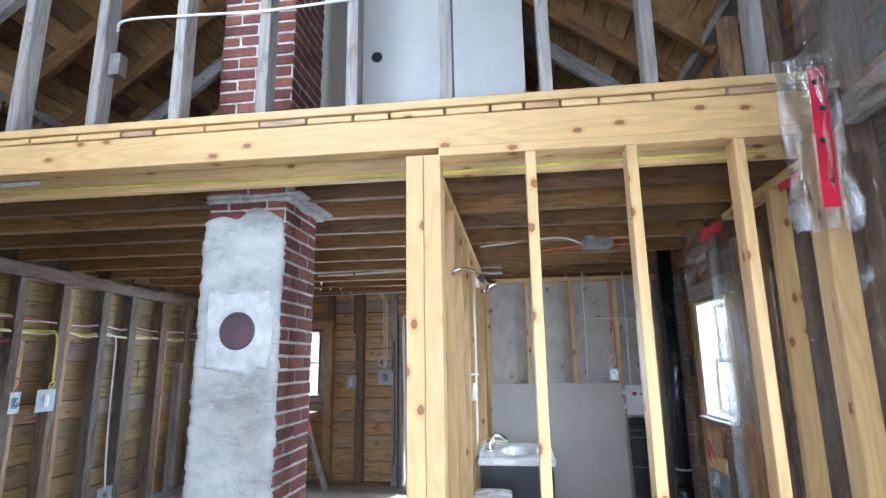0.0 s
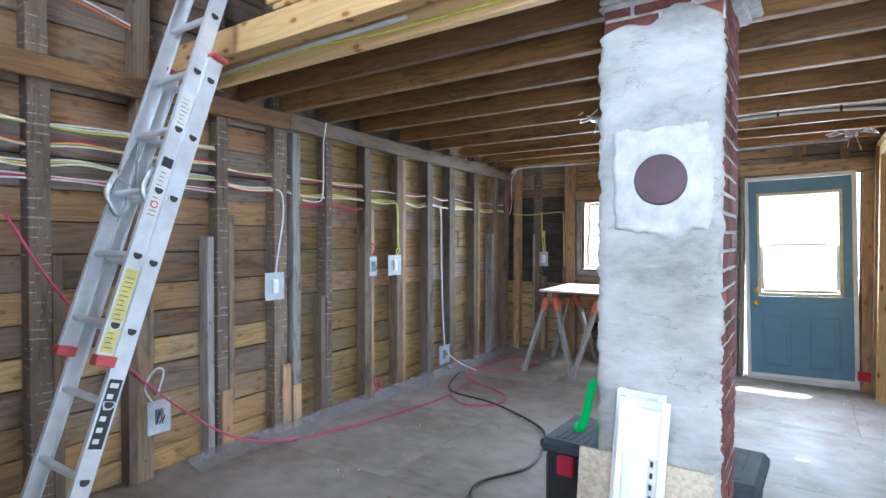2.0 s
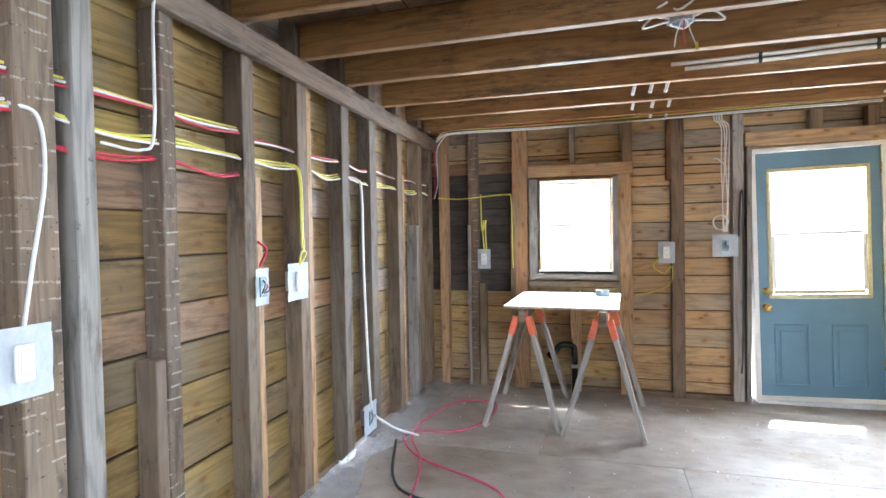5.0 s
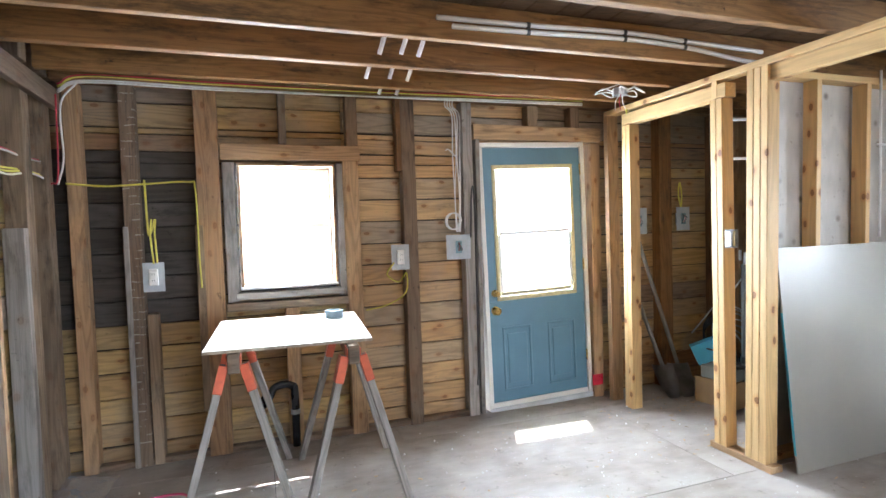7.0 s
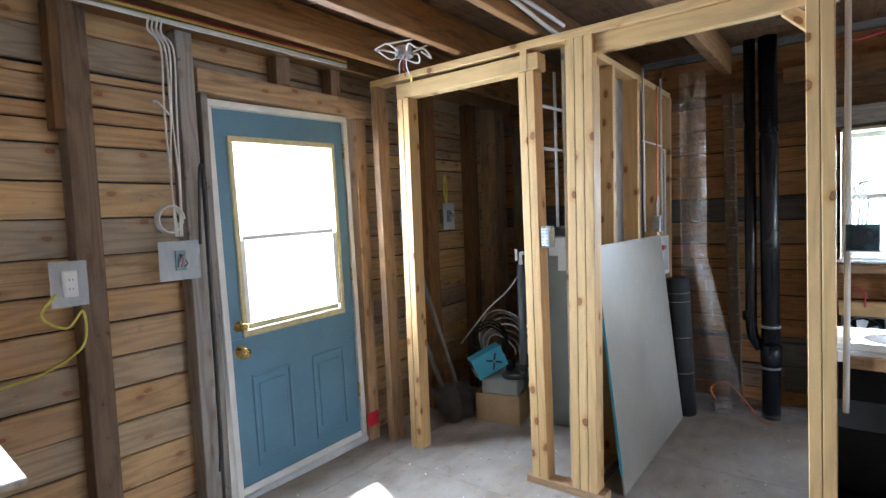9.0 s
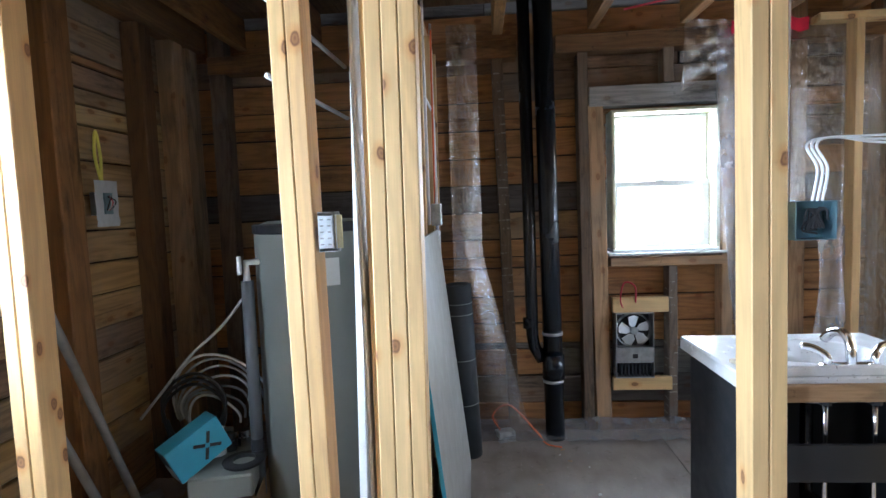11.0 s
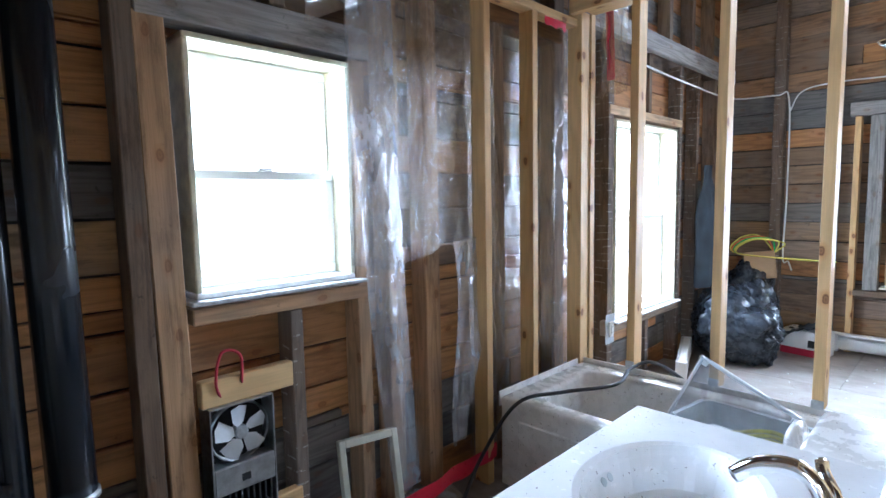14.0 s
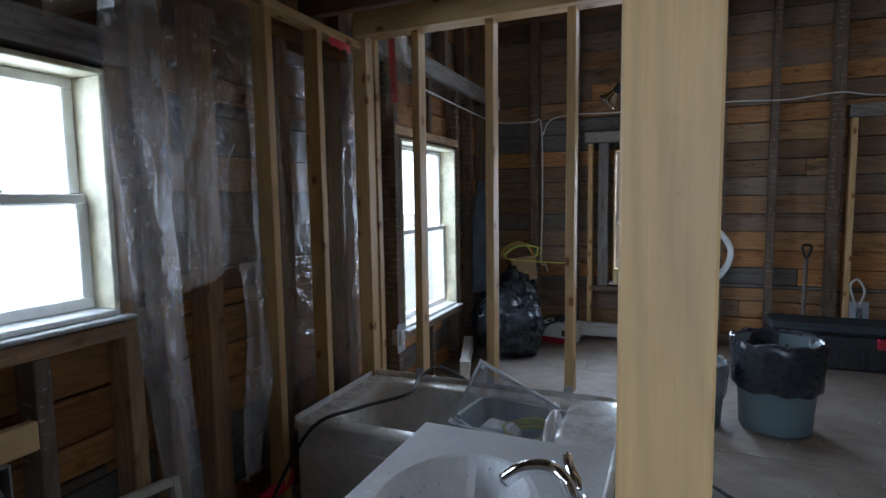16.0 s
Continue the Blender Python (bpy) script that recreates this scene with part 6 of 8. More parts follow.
drape("plastic_sheet", lambda u, v: (1.16 + 0.03 * u + crinkle(0.2 * u, 2.3 * v, 19.0, 0.8) + folds(5.26 - 0.2 * u, v * 2.3, 0.018, 34, 15.0) - 0.16 * max(0, v - 0.62) * u, 5.30 - 0.17 * u - 0.28 * max(0, v - 0.55) * 2 * u, 2.4 - v * 2.36), 50, 240, FILM, "gathered clear polythene strip hanging in the corner", east=0.09)
drape("plastic_sheet", lambda u, v: (1.1 + 0.18 * v + 0.02 * noise.noise((u * 9, v * 3, 3)), 5.2 - 1.9 * u, 0.015 + 0.11 * v * (0.6 + 0.5 * noise.noise((u * 6, 0, 8))) + 0.025 * abs(noise.noise((u * 14, v * 4, 6)))), 60, 8, MILKY_FILM, "crumpled polythene along the wall foot", east=0.09)
drape("plastic_flap", lambda u, v: (1.14 + 0.06 * u + 0.03 * noise.noise((u * 6, v * 5, 3)), 4.0 - 0.28 * u + 0.03 * v, 2.34 - v * (0.38 - 0.14 * u)), 14, 14, FILM, "loose polythene flap above the bathroom window", east=0.09)
tape_floor = drape("red_tape", lambda u, v: (1.16 + 0.03 * noise.noise((u * 5, v, 1)), 3.9 - 0.85 * u, 0.07 + 0.07 * v + 0.06 * u + 0.02 * noise.noise((u * 6, 2, 1))), 20, 3, RED_TAPE, "strip of red sheathing tape on the polythene", "tape", east=0.09)
drape("red_tape", lambda u, v: (1.298 + 0.004 * noise.noise((u * 3, v * 9, 1)), 2.615 - 0.035 * u, 0.2 + 2.0 * v), 3, 20, RED_TAPE, "strip of red sheathing tape on the polythene", "tape", east=0.09)
for y0, y1 in ((2.42, 2.62), (3.35, 3.75)):
    drape("red_tape", lambda u, v, a=y0, b=y1: (1.17 + 0.01 * noise.noise((u * 9, v * 4, 2)), a + (b - a) * u, 2.26 + 0.07 * v + 0.02 * noise.noise((u * 5, v, 9))), 8, 3, RED_TAPE, "torn red tape at the top of the polythene", "tape", east=0.09)
drape("plastic_sheet", lambda u, v: (-3.95 + 0.55 * u + 0.04 * noise.noise((u * 5, v * 4, 51)), 2.12 + 0.05 * noise.noise((u * 6, v * 5, 52)), 3.6 - (0.8 - 0.2 * u) * v), 20, 24, FILM, "clear polythene scrap caught behind the ladder top")
# the bundle at the beam's end, seen from the front room
drape("plastic_sheet", lambda u, v: (1.06 + 0.2 * u + 0.03 * noise.noise((u * 4, v * 5, 21)), 2.12 - 0.05 * u + 0.05 * noise.noise((u * 7, v * 3, 22)), 2.66 - 0.7 * v + 0.06 * noise.noise((u * 5, 3, 2)) * v), 16, 24, FILM, "clear polythene scrap wrapped round the beam end")
drape("plastic_sheet", lambda u, v: (1.2 + 0.03 * u + 0.03 * noise.noise((u * 4, v * 5, 31)), 2.18 - 0.45 * u + 0.05 * noise.noise((u * 7, v * 3, 32)), 4.3 - (1.75 + 0.2 * u) * v), 24, 40, FILM, "long clear polythene sheet hanging above the beam end")
broad = drape("red_tape", lambda u, v: (1.17 + 0.055 * u - 0.02 * v, 2.085 - 0.01 * u, 2.61 - 0.57 * v), 3, 12, RED_TAPE, "broad red tape on the polythene scrap", "tape")
for k, (dx, z) in enumerate(((-0.008, 2.54), (0.006, 2.43), (-0.01, 2.3), (0.002, 2.14), (0.022, 2.55))):
    put("print", lathe(bmesh.new(), [(0.0001, 0.0), (0.012, 0.0), (0.013, 0.001)], 14, pose(1.19 + dx, 2.077, z, 90, 0, 0)), INK, broad, "dark round print")

# ---- electrical boxes ----
DEVICE = plain_mat("white_switch_plate", (0.8, 0.8, 0.78), 0.35, 0, 0.03, 10)
BLUE_BOX = plain_mat("blue_grey_steel_box", (0.2, 0.3, 0.34), 0.4, 0.6, 0.25, 14)


def outlet(at, turn, wide=0.1, high=0.17, kind_="switch", label="white switch in a steel box on a plastic vapour pad", pad=True):
    """A box that faces -y before it is turned; its centre at `at`."""
    ob = thing("electrical_box", label, "electrical box", "wall electrical boxes", at, turn)
    put("box", cube(-0.028, 0.028, 0.0, 0.055, -0.05, 0.05, bevel=0.002), STEEL, ob)
    if pad:
        bm = bmesh.new()
        bmesh.ops.create_grid(bm, x_segments=6, y_segments=8, size=0.5)
        for v in bm.verts:
            v.co = Vector((v.co.x * wide, -0.004 + 0.006 * noise.noise((v.co.x * 7 + at[1], v.co.y * 7, at[2] * 9)), v.co.y * high))
        put("pad", bm, BOX_PAD, ob, "translucent plastic pad", True)
    if kind_ == "open":
        put("inside", cube(-0.024, 0.024, -0.012, -0.004, -0.046, 0.046, bevel=0.001), BLUE_BOX, ob)
        for k in range(5):
            a = rng.uniform(0, 6)
            put("wire", tube(bmesh.new(), [(-0.015 + 0.007 * k, -0.012, -0.03), (-0.02 + 0.01 * k, -0.03, 0.0 + 0.01 * math.sin(a)), (0.015 - 0.006 * k, -0.014, 0.03)], 0.0025, 5, 4), (INK, WHITE_CABLE, RED_CABLE, STEEL, INK)[k], ob, "", True)
    else:
        f = put("plate", cube(-0.026, 0.026, -0.02, -0.006, -0.052, 0.052, bevel=0.004), DEVICE, ob, "white device plate")
        put("rocker", cube(-0.016, 0.016, -0.026, -0.0205, -0.033, 0.033, bevel=0.002), DEVICE, f)
        if kind_ == "socket":
            for z in (-0.018, 0.018):
                for x in (-0.006, 0.006):
                    put("slot", cube(x - 0.0012, x + 0.0012, -0.0268, -0.0255, z - 0.004, z + 0.004, bevel=0), INK, f)
    return ob


outlet((-4.14, 2.99, 1.09), 90, 0.17, 0.2)
outlet((-4.14, 4.07, 1.19), 90, 0.1, 0.17, "open", "open steel box with red wiring on the stud")
outlet((-4.13, 4.36, 1.19), 90, 0.19, 0.19)
outlet((-4.12, 5.19, 0.2), 90, 0.2, 0.2, "open", "open steel box low on the stud with a white cable")
outlet((-4.14, 2.14, 0.37), 90, 0.14, 0.2, "open", "open steel box low on the stud with looped cable")
outlet((-3.665, 6.775, 1.185), 0, 0.12, 0.18, "socket", "white socket in a steel box on a plastic pad")
outlet((-2.10, 6.775, 1.235), 0, 0.13, 0.18, "socket", "white socket in a steel box on a plastic pad")
outlet((-1.655, 6.775, 1.29), 0, 0.19, 0.18, "open", "open steel box with bundled white cable")
outlet((0.41, 6.76, 1.45), 0, 0.14, 0.2, "open", "open steel box with loose wires in the closet")
outlet((-0.03, 6.785, 1.44), 0, 0.16, 0.22, "open", "open steel box on a wide plastic pad in the closet")
cable("cable", [(0.4, 6.77, 1.55), (0.375, 6.77, 1.66), (0.39, 6.77, 1.76), (0.41, 6.77, 1.66), (0.405, 6.77, 1.55)], 0.007, YELLOW_CABLE, "yellow cable loop above the closet box")
outlet((1.345, 1.75, 0.5), -90, 0.12, 0.2, "socket", "white socket hanging from its cable by the window")
outlet((-1.89, -0.6, 0.42), 180, 0.14, 0.2, "open", "open steel box with a white cable loop")
sb = thing("switch_box", "empty galvanised switch box fixed to the closet post", "electrical box", at=(-0.388, 5.556, 1.323))
put("cover", cube(-0.003, -0.0005, -0.022, 0.019, -0.045, 0.045, bevel=0.001), STEEL, sb, "bright dimpled cover")
for k in range(5):
    for y in (-0.017, 0.004):
        put("slot", cube(-0.0045, -0.0028, y, y + 0.01, -0.036 + 0.017 * k, -0.032 + 0.017 * k, bevel=0), SHOVEL_STEEL, sb)
put("flap", cube(0.006, 0.009, -0.046, -0.023, -0.046, 0.046, bevel=0.001), CREAM, sb, "yellowed bracket flap")
for b in ((0.0, 0.05, -0.03, -0.028, -0.045, 0.045), (0.0, 0.05, 0.018, 0.02, -0.055, 0.055), (0.0, 0.05, -0.0279, 0.0179, 0.053, 0.055), (0.0, 0.05, -0.0279, 0.0179, -0.055, -0.053), (0.045, 0.05, -0.0279, 0.0179, -0.0529, 0.0529)):
    put("side", cube(*b, bevel=0), STEEL, sb)
jb = thing("switch_box", "open steel box full of cable beside the doorway post", "electrical box", at=(-0.395, 4.28, 1.31))
for b in ((0.0, 0.06, -0.05, -0.048, -0.05, 0.05), (0.0, 0.06, 0.048, 0.05, -0.05, 0.05), (0.0, 0.06, -0.0479, 0.0479, 0.048, 0.05), (0.0, 0.06, -0.0479, 0.0479, -0.05, -0.048), (0.055, 0.06, -0.0479, 0.0479, -0.0479, 0.0479)):
    put("side", cube(*b, bevel=0), BLUE_BOX, jb)
for k in range(7):
    put("wire", tube(bmesh.new(), [(0.012, -0.035 + 0.01 * k, 0.03 * math.sin(k)), (0.005, -0.02 + 0.006 * k, 0.03), (0.01, 0.03 - 0.009 * k, -0.02), (0.015, -0.01, -0.035 + 0.01 * k)], 0.003, 5, 5), BLACK_CORD, jb, "", True)
for k in range(3):
    y = 4.27 + 0.012 * k
    cable("cable", [(-0.40, y, 1.36), (-0.41, y - 0.005, 1.44), (-0.39, y + 0.01, 1.5), (-0.37, 4.22 + 0.01 * k, 1.52), (-0.345, 4.0 + 0.015 * k, 1.50 + 0.012 * k), (-0.345, 3.2, 1.5 + 0.02 * k), (-0.345, 2.4, 1.52 + 0.02 * k)], 0.0035, WHITE_CABLE, "white cable looping from the box through the studs", group="cables through the bathroom wall")


# ---- cables on the left wall ----
def run(y0, y1, z, mat, off=0.0, label="", sag=0.012):
    """A cable pulled through the studs from y0 to y1."""
    pts, y, k = [], y0, 0
    while y < y1 - 0.1:
        pts.append((-4.19 + off + 0.006 * math.sin(3.1 * k + z * 40), y, z + sag * math.sin(2.3 * k + 50 * z) + (-sag if k % 2 else 0)))
        y += 0.24
        k += 1
    pts.append((-4.19 + off, y1, z))
    return cable("cable", pts, 0.0055, mat, label, group="cables through the studs", per=4)


for z, mats in ((2.045, "WWY"), (1.95, "RYW"), (1.845, "WYW"), (1.765, "WRW")):
    for k, c in enumerate(mats):
        run(YB, 2.56, z - 0.011 * k, {"W": WHITE_CABLE, "Y": YELLOW_CABLE, "R": RED_CABLE}[c], 0.008 * k, {"W": "white", "Y": "yellow", "R": "red"}[c] + " house cable pulled through the wall studs")
for z, mats, y1 in ((1.915, "YWR", 4.05), (1.82, "WYWR", 3.1)):
    for k, c in enumerate(mats):
        run(2.56, y1, z - 0.011 * k, {"W": WHITE_CABLE, "Y": YELLOW_CABLE, "R": RED_CABLE}[c], 0.008 * k, {"W": "white", "Y": "yellow", "R": "red"}[c] + " house cable pulled through the wall studs")
for z, mats, y0, y1 in ((1.80, "YYW", 3.1, 6.72), (1.885, "RW", 4.05, 6.72), (1.715, "RR", 3.1, 4.0)):
    for k, c in enumerate(mats):
        run(y0, y1, z - 0.011 * k, {"W": WHITE_CABLE, "Y": YELLOW_CABLE, "R": RED_CABLE}[c], 0.008 * k, {"W": "white", "Y": "yellow", "R": "red"}[c] + " house cable pulled through the wall studs")
cable("water_pipe", [(-0.328, 4.325, 0.63), (-0.327, 4.324, 1.0), (-0.328, 4.325, 1.5), (-0.333, 4.326, 1.9), (-0.345, 4.327, 2.27)], 0.011, VINYL, "white plastic water pipe rising beside the doorway post", "pipe")
for k in range(2):
    cable("cable", [(-4.19, 1.2, 2.75 + 0.05 * k), (-4.18, 1.6, 2.73 + 0.03 * k), (-4.19, 2.15, 2.62 + 0.02 * k)], 0.006, (ORANGE_WIRE, WHITE_CABLE)[k], "loose cable across the upper studs")
cable("cable", [(-4.17, 3.0, 1.80), (-4.14, 3.06, 1.77), (-4.135, 3.07, 1.6), (-4.14, 3.03, 1.35), (-4.14, 3.0, 1.18)], 0.006, WHITE_CABLE, "white cable dropping to the switch")
for k in (0, 1):
    cable("cable", [(-4.17, 4.33 + 0.01 * k, 1.80), (-4.13, 4.39 + 0.015 * k, 1.75), (-4.125, 4.40 + 0.012 * k, 1.45), (-4.12, 4.40 + 0.012 * k, 1.36), (-4.12, 4.43 - 0.05 * k, 1.33), (-4.13, 4.38, 1.27)], 0.006, YELLOW_CABLE, "yellow cable dropping to the switch")
cable("cable", [(-4.16, 4.08, 1.28), (-4.13, 4.1, 1.36), (-4.14, 4.05, 1.4)], 0.006, RED_CABLE, "short red cable loop above the box")
cable("cable", [(-4.18, 4.98, 1.79), (-4.13, 5.08, 1.78), (-4.115, 5.12, 1.7), (-4.11, 5.12, 1.2), (-4.10, 5.135, 0.6), (-4.1, 5.17, 0.28)], 0.0085, WHITE_CABLE, "thick white cable dropping to the low box")
cable("cable", [(-4.09, 5.22, 0.2), (-3.98, 5.3, 0.1), (-3.86, 5.42, 0.02)], 0.0085, WHITE_CABLE, "thick white cable ending on the floor")
cable("cable", [(-4.1, 3.47, 2.36), (-4.12, 3.46, 2.2), (-4.13, 3.46, 1.8), (-4.15, 3.42, 1.73), (-4.19, 3.3, 1.74)], 0.006, WHITE_CABLE, "grey-white cable dropping from the joists")
cable("cable", [(-4.13, 2.1, 0.46), (-4.12, 2.05, 0.56), (-4.11, 2.1, 0.66), (-4.12, 2.16, 0.64), (-4.12, 2.12, 0.5)], 0.006, WHITE_CABLE, "white cable loop above the low box")
cable("cable", [(-4.13, 4.07, 0.2), (-4.08, 4.03, 0.14), (-4.07, 4.07, 0.08), (-4.09, 4.12, 0.12), (-4.08, 4.06, 0.2)], 0.008, PINK_CORD, "coiled pink cord hanging at the stud foot")
cable("cable", [(-4.1, 3.49, 2.37), (-3.7, 3.48, 2.375), (-3.01, 3.51, 2.37), (-2.44, 3.5, 2.375), (-1.98, 3.49, 2.37), (-1.2, 3.48, 2.372), (-0.4, 3.48, 2.37)], 0.007, WHITE_CABLE, "white cable stapled along a ceiling joist")
cable("cable", [(-4.12, 6.72, 1.75), (-4.08, 6.7, 1.9), (-4.08, 6.7, 2.2), (-4.0, 6.73, 2.34)], 0.006, WHITE_CABLE, "white cable rising in the corner")
cable("cable", [(-4.14, 6.68, 1.75), (-4.1, 6.66, 1.8), (-4.09, 6.66, 2.25)], 0.005, RED_CABLE, "red cable rising in the corner")

# ---- cables on the far wall and the joists ----
for k, (mt, dz, nm) in enumerate(((WHITE_CABLE, -0.02, "white"), (YELLOW_CABLE, 0.0, "yellow"), (RED_CABLE, 0.012, "red"), (WHITE_CABLE, -0.032, "white"))):
    cable("cable", [(-4.1, 6.73, 2.31 + dz), (-3.95, 6.735, 2.375 + dz), (-3.3, 6.735, 2.37 + dz), (-2.4, 6.735, 2.365 + dz + 0.012 * (k % 2)), (-1.5, 6.735, 2.385 + dz), (-0.6, 6.73, 2.395 + dz)], 0.006, mt, nm + " cable stapled along the wall plate", group="cables along the wall plate")
for k in range(4):
    x = -1.685 + 0.019 * k
    cable("cable", [(x - 0.06, 6.72, 2.36), (x - 0.05, 6.76, 2.31), (x, 6.76, 2.24), (x + 0.008 * math.sin(2 * k), 6.765, 1.95), (x + 0.012 * math.sin(3 * k + 1), 6.765, 1.65), (x * 0.5 - 0.83, 6.76, 1.4)], 0.0045, WHITE_CABLE, "white cable dropping to the box by the door", group="cables by the door")
cable("cable", [(-1.69 + 0.055 * math.cos(a), 6.745 + 0.003 * a, 1.48 + 0.06 * math.sin(a)) for a in [0.6 * q for q in range(32)]], 0.005, WHITE_CABLE, "coil of spare white cable above the box", per=3)
cable("cable", [(-1.66, 6.765, 1.95), (-1.72, 6.755, 2.0), (-1.75, 6.73, 1.99)], 0.005, WHITE_CABLE, "short cut end of white cable")
cable("cord", [(-1.56, 6.76, 1.36), (-1.555, 6.75, 1.6), (-1.545, 6.75, 1.72), (-1.53, 6.75, 1.6), (-1.53, 6.75, 0.5), (-1.54, 6.75, 0.25)], 0.007, BLACK_CORD, "black cord hanging beside the door", "cord")
for k in (0, 1):
    cable("cable", [(-3.66 + 0.02 * k, 6.76, 1.27), (-3.67 + 0.025 * k, 6.75, 1.45), (-3.66 + 0.02 * k, 6.75, 1.54), (-3.68, 6.76, 1.45), (-3.69, 6.77, 1.78)], 0.006, YELLOW_CABLE, "yellow cable looping into the socket box")
cable("cable", [(-4.1, 6.78, 1.76), (-3.9, 6.785, 1.745), (-3.7, 6.77, 1.755), (-3.45, 6.785, 1.77), (-3.41, 6.78, 1.72), (-3.405, 6.79, 1.3), (-3.4, 6.8, 1.1)], 0.006, YELLOW_CABLE, "yellow cable running to the window stud")
cable("cable", [(-2.15, 6.76, 1.2), (-2.2, 6.77, 1.12), (-2.12, 6.77, 1.06), (-2.06, 6.77, 1.12), (-2.07, 6.77, 0.98), (-2.2, 6.79, 0.9), (-2.35, 6.81, 0.87)], 0.0055, YELLOW_CABLE, "yellow cable curling below the socket")
for k, (y, z) in enumerate(((5.552, 2.46), (5.552, 2.425))):
    cable("water_pipe", [(-2.2 + 0.08 * k, y, z - 0.01), (-1.7, y - 0.004, z - 0.004), (-1.13, y - 0.004, z + 0.012), (-0.7, y - 0.004, z + 0.0), (-0.3, y - 0.004, z - 0.01 - 0.03 * k), (-0.12, y - 0.004, z - 0.015 - 0.03 * k)], 0.0125, VINYL, "white plastic water pipe clipped to a joist", "pipe", "water pipes on the joist")
    for x, dz in ((-1.72, -0.004), (-1.13, 0.012), (-0.72, 0.001)):
        clip = put("pipe_clip", rod(bmesh.new(), (x, y - 0.004, z + dz), (x + 0.018, y - 0.004, z + dz), 0.0155, n=12), BLACK_PLASTIC)
        tagged(clip, "small black clip round the water pipe", "pipe clip", "clips on the water pipes")
for x, y in ((-2.38, 5.83), (-2.27, 5.8), (-2.17, 5.82), (-2.36, 6.3), (-2.22, 6.27), (-2.1, 6.3), (-2.2, 6.66), (-2.08, 6.66)):
    cable("water_pipe", [(x, y - 0.02, 2.546), (x - 0.012, y, 2.44), (x - 0.03, y + 0.05, 2.36)], 0.012, VINYL, "short white pipe stub between joists", "pipe", "pipe stubs between joists")
for at, lab in (((-0.60, 6.27, 2.35), "steel ceiling box with white cables over the hall"), ((-2.27, 4.56, 2.37), "steel ceiling box with loose cables over the kitchen")):
    ob = thing("junction_box", lab, "junction box", "ceiling junction boxes", at)
    put("box", lathe(bmesh.new(), [(0.0001, 0.03), (0.05, 0.03), (0.052, 0.0), (0.052, -0.02), (0.046, -0.02), (0.044, 0.02), (0.0001, 0.02)], 8), STEEL, ob)
    for k in range(6):
        a = k * 1.05
        put("cable", tube(bmesh.new(), [(0.04 * math.cos(a), 0.04 * math.sin(a), 0.0), (0.12 * math.cos(a), 0.1 * math.sin(a), 0.02), (0.2 * math.cos(a + 0.4), 0.12 * math.sin(a + 0.5), -0.005), (0.12 * math.cos(a + 0.9), 0.16 * math.sin(a + 0.9), 0.03)], 0.005, 6, 5), WHITE_CABLE, ob, "white cable", True)
    for k, mt in enumerate((WHITE_CABLE, RED_CABLE, WHITE_CABLE)):
        put("wire", tube(bmesh.new(), [(0.01 * k, 0.0, -0.01), (0.03 * k - 0.02, 0.02, -0.06), (0.045 * k - 0.03, 0.01, -0.12)], 0.003, 5, 4), mt, ob, "", True)
    put("wire_nut", rod(bmesh.new(), (0.06, 0.01, -0.11), (0.065, 0.01, -0.145), 0.008, 0.005, 8), YELLOW_CABLE, ob, "yellow wire nut")
bb = thing("junction_box", "grey steel ceiling box over the bathroom", "junction box", "ceiling junction boxes", (0.62, 4.0, 2.33), 8)
put("box", cube(-0.1, 0.1, -0.07, 0.07, -0.03, 0.05), STEEL, bb)
for pts, mt in (([(-0.1, 0, 0.0), (-0.3, -0.1, 0.03), (-0.6, 0.1, 0.04), (-0.85, 0.2, 0.03)], WHITE_CABLE), ([(0.1, 0.02, 0.0), (0.3, 0.1, 0.02), (0.5, 0.3, 0.03)], RED_CABLE), ([(-0.1, 0.05, 0.0), (-0.4, 0.4, 0.02), (-0.3, 0.9, 0.03)], ORANGE_WIRE)):
    put("cable", tube(bmesh.new(), pts, 0.006, 6, 6), mt, bb, "", True)
cable("cable", [(-3.8, 2.355, 2.39), (-3.0, 2.355, 2.41), (-2.6, 2.355, 2.39), (-1.9, 2.355, 2.385), (-1.31, 2.355, 2.38), (-0.47, 2.355, 2.36), (0.4, 2.355, 2.375), (1.1, 2.355, 2.37)], 0.0065, YELLOW_CABLE, "yellow cable stapled along the back beam")
for k in range(2):
    cable("cable", [(-3.9, 2.355, 2.40 + 0.012 * k), (-3.2, 2.355, 2.42 + 0.012 * k), (-2.6, 2.35, 2.42 + 0.012 * k), (-2.42, 2.35, 2.425 + 0.006 * k)], 0.006, WHITE_CABLE, "white cable looped along the back beam")
cable("cable", [(-1.99, 2.24, 3.19), (-1.9, 2.19, 3.21), (-1.53, 2.19, 3.2), (-1.16, 2.19, 3.185), (-0.72, 2.19, 3.2), (-0.27, 2.19, 3.21), (0.2, 2.2, 3.24)], 0.007, WHITE_CABLE, "white cable run through the loft studs")
for x, z in ((-2.03, 3.0), (-0.27, 3.3)):
    ob = thing("loft_box", "grey electrical box on a loft stud", "electrical box", at=(x + 0.05, 2.26, z))
    put("box", cube(-0.03, 0.03, -0.03, 0.03, -0.06, 0.06), STEEL, ob)
lb = thing("ceiling_hole", "round box hole in the loft drywall", "electrical box", at=(-1.08, 3.998, 4.02))
put("rim", lathe(bmesh.new(), [(0.0001, 0.0), (0.045, 0.0), (0.05, -0.004), (0.05, 0.0)], 16, pose(0, 0, 0, 90, 0, 0)), INK, lb, "dark hole with wires")

